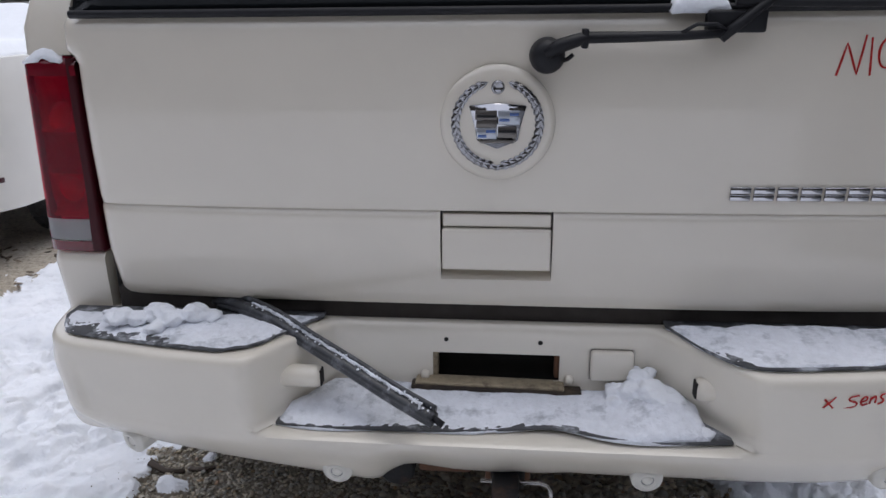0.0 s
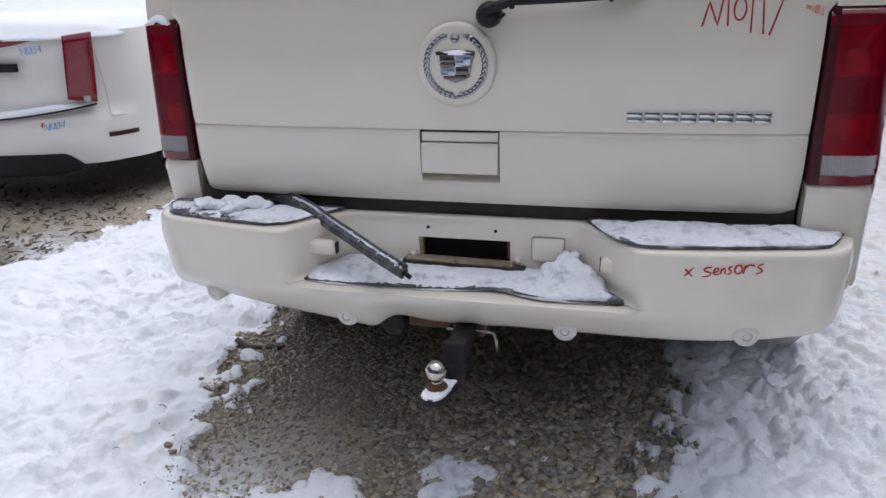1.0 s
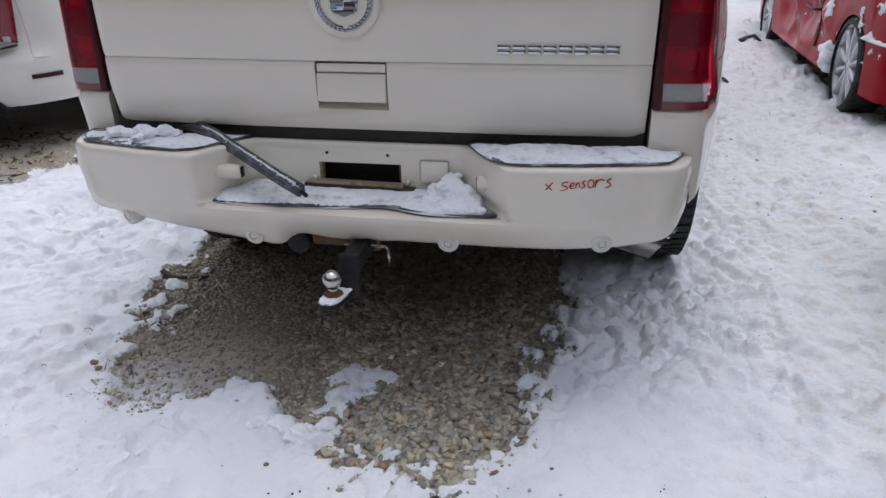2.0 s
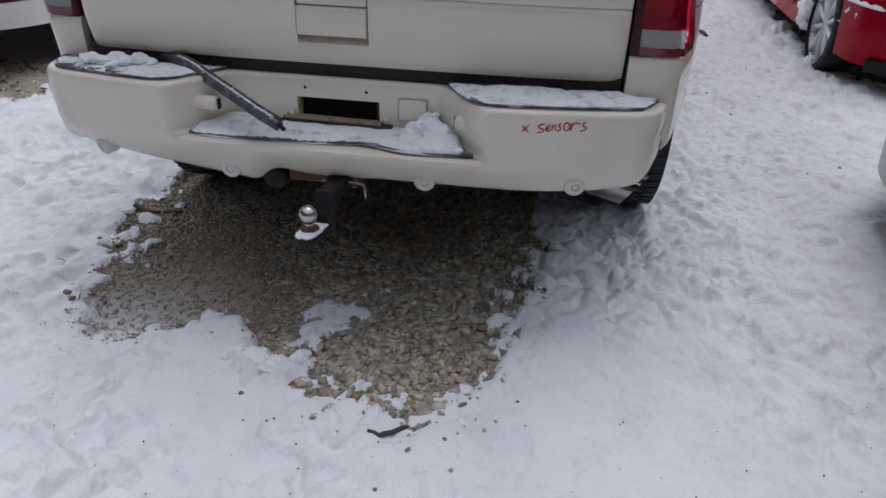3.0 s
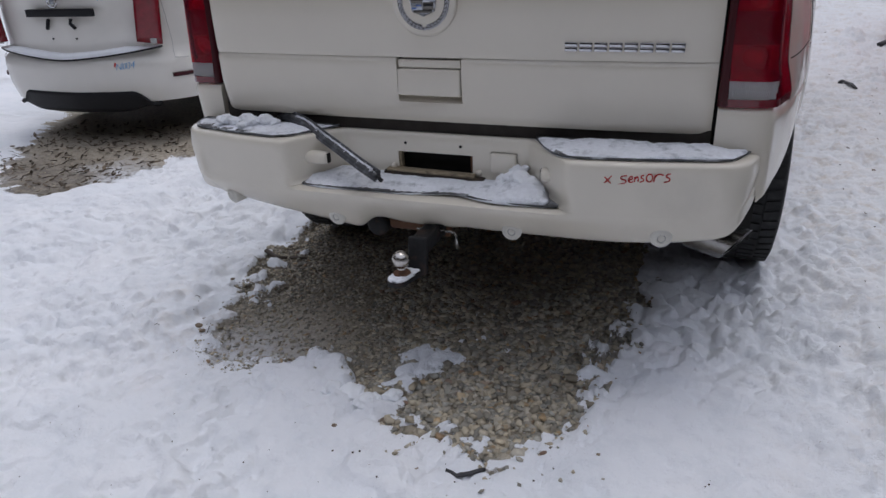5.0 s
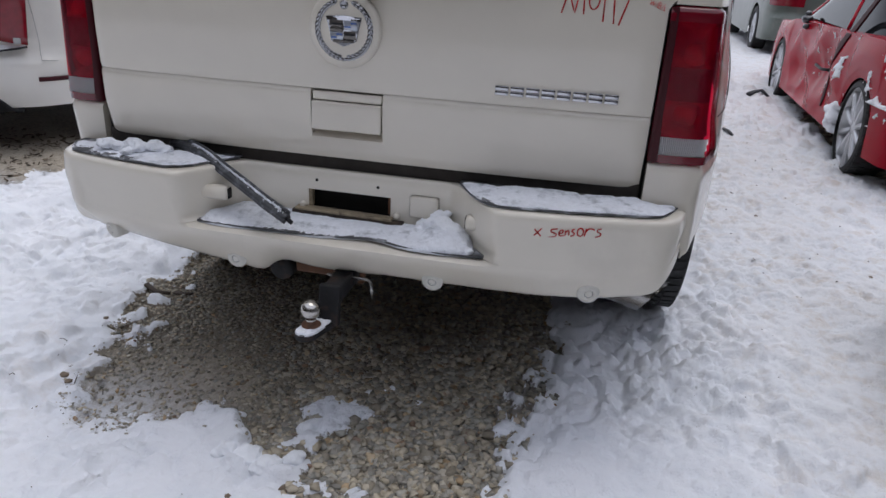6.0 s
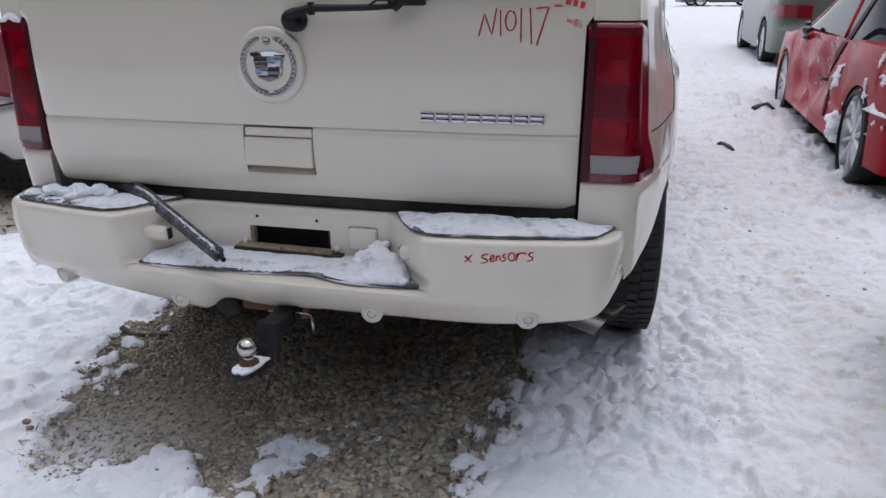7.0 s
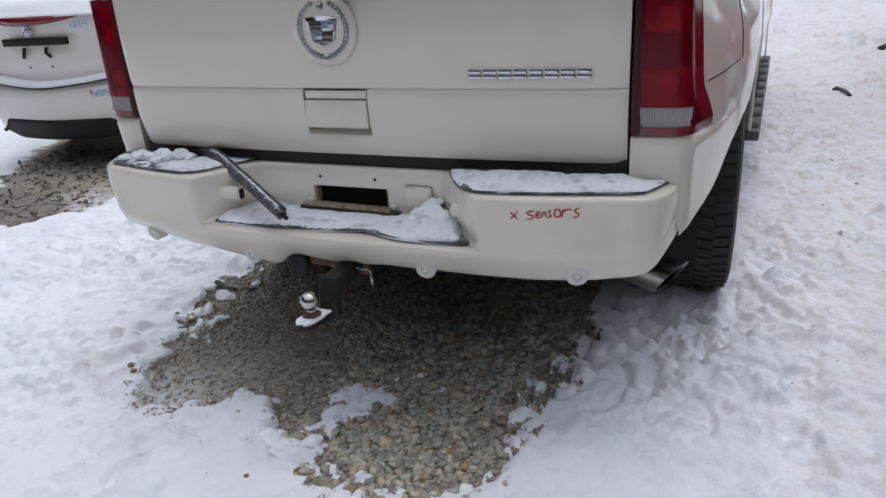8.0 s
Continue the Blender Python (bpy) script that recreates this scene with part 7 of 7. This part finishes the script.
for y in np.linspace(0.15, 0.66, 60):
    h = (0.014 + 0.040 * math.exp(-(((y - 0.56) / 0.035) ** 2)) + 0.010 * noise.noise(Vector((y * 20, 1, 2)))) * smooth01((y - 0.15) / 0.05) * smooth01((0.66 - y) / 0.03) + 0.001
    x = red_side(y, 0.56)
    rows.append([(x + 0.01, y, 0.550), (x - 0.022, y, 0.551), (x - 0.024, y, 0.555), (x - 0.016, y, 0.555 + 0.6 * h), (x - 0.002, y, 0.555 + h), (x + 0.015, y, 0.555 + 0.8 * h)])
sheet(bm, rows)
part("ledge_snow", bm, SNOW, red_car, "ledge of snow over the bumper seam")
lump_at = [tuple(M_RED @ Vector((x, y, z))) + (r,) for x, y, z, r in ((-0.90, 1.30, 0.40, 0.055), (-0.91, 1.36, 0.37, 0.065), (-0.91, 1.28, 0.33, 0.060), (-0.90, 1.40, 0.31, 0.055), (-0.91, 1.33, 0.27, 0.060), (-0.90, 1.27, 0.24, 0.045))]
tagged(fused(part("snow_lump", clump_bm(lump_at, 7, 3), SNOW), 0.010), "lump of snow stuck on the red car's sill", "snow")

for k, (x, y, r, long) in enumerate(((0.077, 1.315, 0.020, 1.5), (0.010, 1.278, 0.014, 1.0), (0.186, 1.250, 0.013, 1.0), (0.020, 1.470, 0.015, 1.0), (-0.148, 0.927, 0.021, 1.0), (-0.225, 0.870, 0.038, 1.0), (-0.285, 0.880, 0.034, 1.0), (-0.150, 0.845, 0.034, 1.0), (-0.085, 0.890, 0.024, 1.2), (-0.48, 1.01, 0.022, 1.3), (-0.345, 1.045, 0.022, 1.2))):
    z = height_at(x, y)
    z -= 0.70 * r * (r > 0.03)
    bits = [(x, y, z + 0.2 * r, r), (x + 0.5 * r, y + 0.5 * r * long, z + 0.15 * r, 0.75 * r), (x - 0.6 * r, y - 0.35 * r * long, z + 0.12 * r, 0.7 * r), (x + 0.7 * r, y - 0.3 * r, z + 0.1 * r, 0.55 * r)]
    tagged(fused(part("snow_lump", clump_bm(bits, 60 + k, 3), SNOW), 0.003), "rounded lump of snow lying on the gravel", "snow", "snow lumps on the gravel")

# silver green saloon behind it, grey car beside the lane, far dark car
silver_car, _ = car("saloon_car", (3.88, 10.6, 0.10), -2.0, "silver green saloon parked in the row", SILVER, 4.6, 1.76, 0.98, 0.88, 1.42, 0.32, (1.0, 3.7), 9, red_step)
for sx in (-1, 1):
    part("tail_lamp", (lambda b: (sheet(b, [[(sx * x, 2.3 * (1 - (1 - min(0.999, x / 0.88) ** 7) ** (1 / 7)) + 0.03, z) for z in np.linspace(0.70, 0.87, 5)] for x in np.linspace(0.40, 0.86, 12)]), b)[1])(bmesh.new()), LENS_SOLID, silver_car, "red tail lamp")
car("saloon_car", (2.70, -2.10, 0.0), 0.0, "grey car with snow on its bonnet", GREY, 4.5, 1.76, 0.92, 0.80, 1.42, 0.32, (0.9, 3.6), 12, None)
snow_patch("bonnet_snow", [[(2.70 + x, -2.10 + y, 0.80 - 0.16 * ((y - 3.5) / 1.0) ** 2 * 0.6 + 0.05 * (1 - (x / 0.85) ** 2)) for y in np.linspace(3.35, 4.25, 24)] for x in np.linspace(-0.72, 0.72, 30)], 0.05, None, "snow on the grey car's bonnet", 61, 0.15)
car("saloon_car", (-20.4, 11.0, 0.05), -38.0, "red car far off behind the white saloon", RED, 4.6, 1.80, 1.0, 0.92, 1.48, 0.33, (0.95, 3.7), 18, None)
car("saloon_car", (4.0, 41.0, 0.10), -78.0, "dark car standing across the far end of the lane", DARK_PAINT, 4.6, 1.80, 1.0, 0.95, 1.50, 0.34, (0.95, 3.7), 15, None)


# ---- litter on the snow ----
def on_ground(x, y, lift=0.0):
    return (x, y, height_at(x, y) + lift)


def litter(name, places, thickness, mat, label, category):
    pts = [on_ground(x, y, thickness * 0.5) for x, y in places]
    return tagged(part(name, tube_bm(pts, thickness, 8, 0.6, 0.6), mat), label, category)


litter("plastic_shard", [(0.185, 0.632), (0.215, 0.640), (0.25, 0.637), (0.275, 0.655), (0.285, 0.668)], 0.010, DEBRIS, "black broken plastic shard on the snow", "debris")
litter("plastic_shard", [(1.735, 5.60), (1.75, 5.66), (1.775, 5.60), (1.795, 5.50), (1.815, 5.40)], 0.023, DEBRIS, "black broken plastic piece on the snow", "debris")
litter("plastic_shard", [(2.26, 7.20), (2.32, 7.27), (2.39, 7.24), (2.46, 7.19)], 0.034, DEBRIS, "black broken plastic piece on the snow", "debris")
litter("bark_piece", [(-1.10, 1.735), (-1.05, 1.725), (-0.99, 1.73)], 0.014, TWIG, "dark piece of bark at the snow's edge", "debris")
litter("bark_piece", [(-0.98, 1.75), (-0.94, 1.74), (-0.90, 1.755)], 0.011, TWIG, "dark piece of bark at the snow's edge", "debris")
leaf_spots = [(-2.768, 2.919, 0.020), (-2.995, 2.956, 0.024), (-0.07, 0.79, 0.017), (-0.96, 1.07, 0.016), (-0.93, 1.05, 0.012), (0.332, 0.44, 0.006), (0.25, 0.45, 0.006), (0.565, 0.79, 0.006), (-1.09, 1.46, 0.010), (1.95, 2.6, 0.010), (1.62, 3.4, 0.010), (-0.20, 0.72, 0.008), (0.02, 0.36, 0.006)]
for k, (x, y, r) in enumerate(leaf_spots):
    z = height_at(x, y)
    ob = part("dead_leaf", clump_bm([(x, y, z + r * 0.25, r)], 20 + k, 2), LEAF)
    for v in ob.data.vertices:
        v.co.z = z + (v.co.z - z) * 0.55
    tagged(ob, "dark curled dead leaf lying on the snow", "leaf", "dead leaves")
rng = np.random.default_rng(21)
twigs = bmesh.new()
for k in range(96):
    zone = k % 12
    if zone < 11:
        x, y = rng.uniform(-4.2, -2.85), rng.uniform(2.35, 3.5)
    else:
        x, y = rng.normal(-0.92, 0.10), rng.normal(1.08, 0.12)
    a, ln = rng.uniform(0, 6.3), rng.uniform(0.02, 0.10 if zone < 11 else 0.03)
    p, q = on_ground(x, y, 0.006), on_ground(x + ln * math.cos(a), y + ln * math.sin(a), 0.006)
    b2 = tube_bm([p, ((p[0] + q[0]) / 2, (p[1] + q[1]) / 2 + 0.004, (p[2] + q[2]) / 2 + 0.004), q], rng.uniform(0.0010, 0.0032 if zone < 11 else 0.0014), 5)
    tmp = bpy.data.meshes.new("tmp")
    b2.to_mesh(tmp)
    b2.free()
    twigs.from_mesh(tmp)
    bpy.data.meshes.remove(tmp)
tagged(part("twigs", twigs, TWIG), "scattered twigs and stalks on thawed ground", "twigs", kind="stuff")
rng = np.random.default_rng(23)
spots = []
edge_line = [(0, -1.10, 1.75), (1, -1.0, 1.38), (2, -0.95, 1.12), (3, -0.82, 0.86)]
for k in range(240):
    if k % 9 == 2:
        ex, ey = spline(edge_line, rng.uniform(0, 3))
        x, y = ex + rng.normal(-0.02, 0.05), ey + rng.normal(0, 0.05)
    elif k % 3:
        x, y = rng.normal(0.2, 0.9), rng.uniform(-0.4, 0.8)
    else:
        x, y = rng.uniform(0.95, 2.4), rng.uniform(0.3, 6.0)
    spots.append((x, y, height_at(x, y) + 0.001, rng.uniform(0.0012, 0.0036) * (1 + 0.3 * (y > 2.5))))
tagged(part("grit_specks", clump_bm(spots, 31, 1), TWIG), "dark grit and seed specks on the snow", "grit", kind="stuff")
rng = np.random.default_rng(22)
leaf_co, leaf_fa = [], []
for k in range(650):
    x, y = rng.uniform(-4.4, -2.45), rng.uniform(2.1, 3.9)
    lane = k % 25 == 3
    if lane:
        x, y = rng.normal(1.8, 0.35), rng.uniform(2.6, 9.0)
    elif bareness(np.array([x]), np.array([y]))[0] < 0.15:
        continue
    ln, wd, curl = rng.uniform(0.008, 0.030), rng.uniform(0.005, 0.014), rng.uniform(-0.6, 0.9)
    if lane:
        ln, wd = ln * 0.45, wd * 0.45
    turn = np.array(Euler((rng.normal(0, 0.3), rng.normal(0, 0.3), rng.uniform(0, 6.3))).to_matrix())
    base_k, zl = len(leaf_co), height_at(x, y) + (0.004 if lane else 0.010)
    for i in range(4):
        for j in range(3):
            u, v = i / 1.5 - 1, j - 1.0
            leaf_co.append(np.array((u * ln, v * wd * (1 - 0.8 * u * u), curl * wd * (v * v - 0.3) + 0.3 * curl * ln * u * u)) @ turn.T + (x, y, zl))
    for i in range(3):
        for j in range(2):
            q = base_k + i * 3 + j
            leaf_fa.append((q, q + 1, q + 4, q + 3))
leaves = link_part("leaf_litter", numpy_mesh("leaf_litter", np.array(leaf_co), np.array(leaf_fa)), LEAF)
tagged(leaves, "brown dead leaves scattered over thawed ground and snow", "leaves", kind="stuff")


# ---- unseen dark screen added behind and beside the camera's lane to block low sky ----
def sky_screen():
    bm = bmesh.new()
    rows = []
    for a in np.linspace(radians(150), radians(390), 160):
        r = 23 + 3 * noise.noise(Vector((a * 4, 0, 0)))
        h = 14.5 + 3.0 * noise.noise(Vector((a * 9, 3, 0))) + 1.2 * noise.noise(Vector((a * 40, 5, 0)))
        rows.append([(r * math.cos(a) + 0.4 * noise.noise(Vector((a * 60, z, 1))), 4 + r * math.sin(a), z) for z in np.linspace(-0.3, h, 10)])
    sheet(bm, rows)
    return thick(part("backdrop", bm, SCREEN_DARK), 0.5)


tagged(sky_screen(), "unseen dark screen added round the yard to block low sky light", "backdrop", kind="structure")
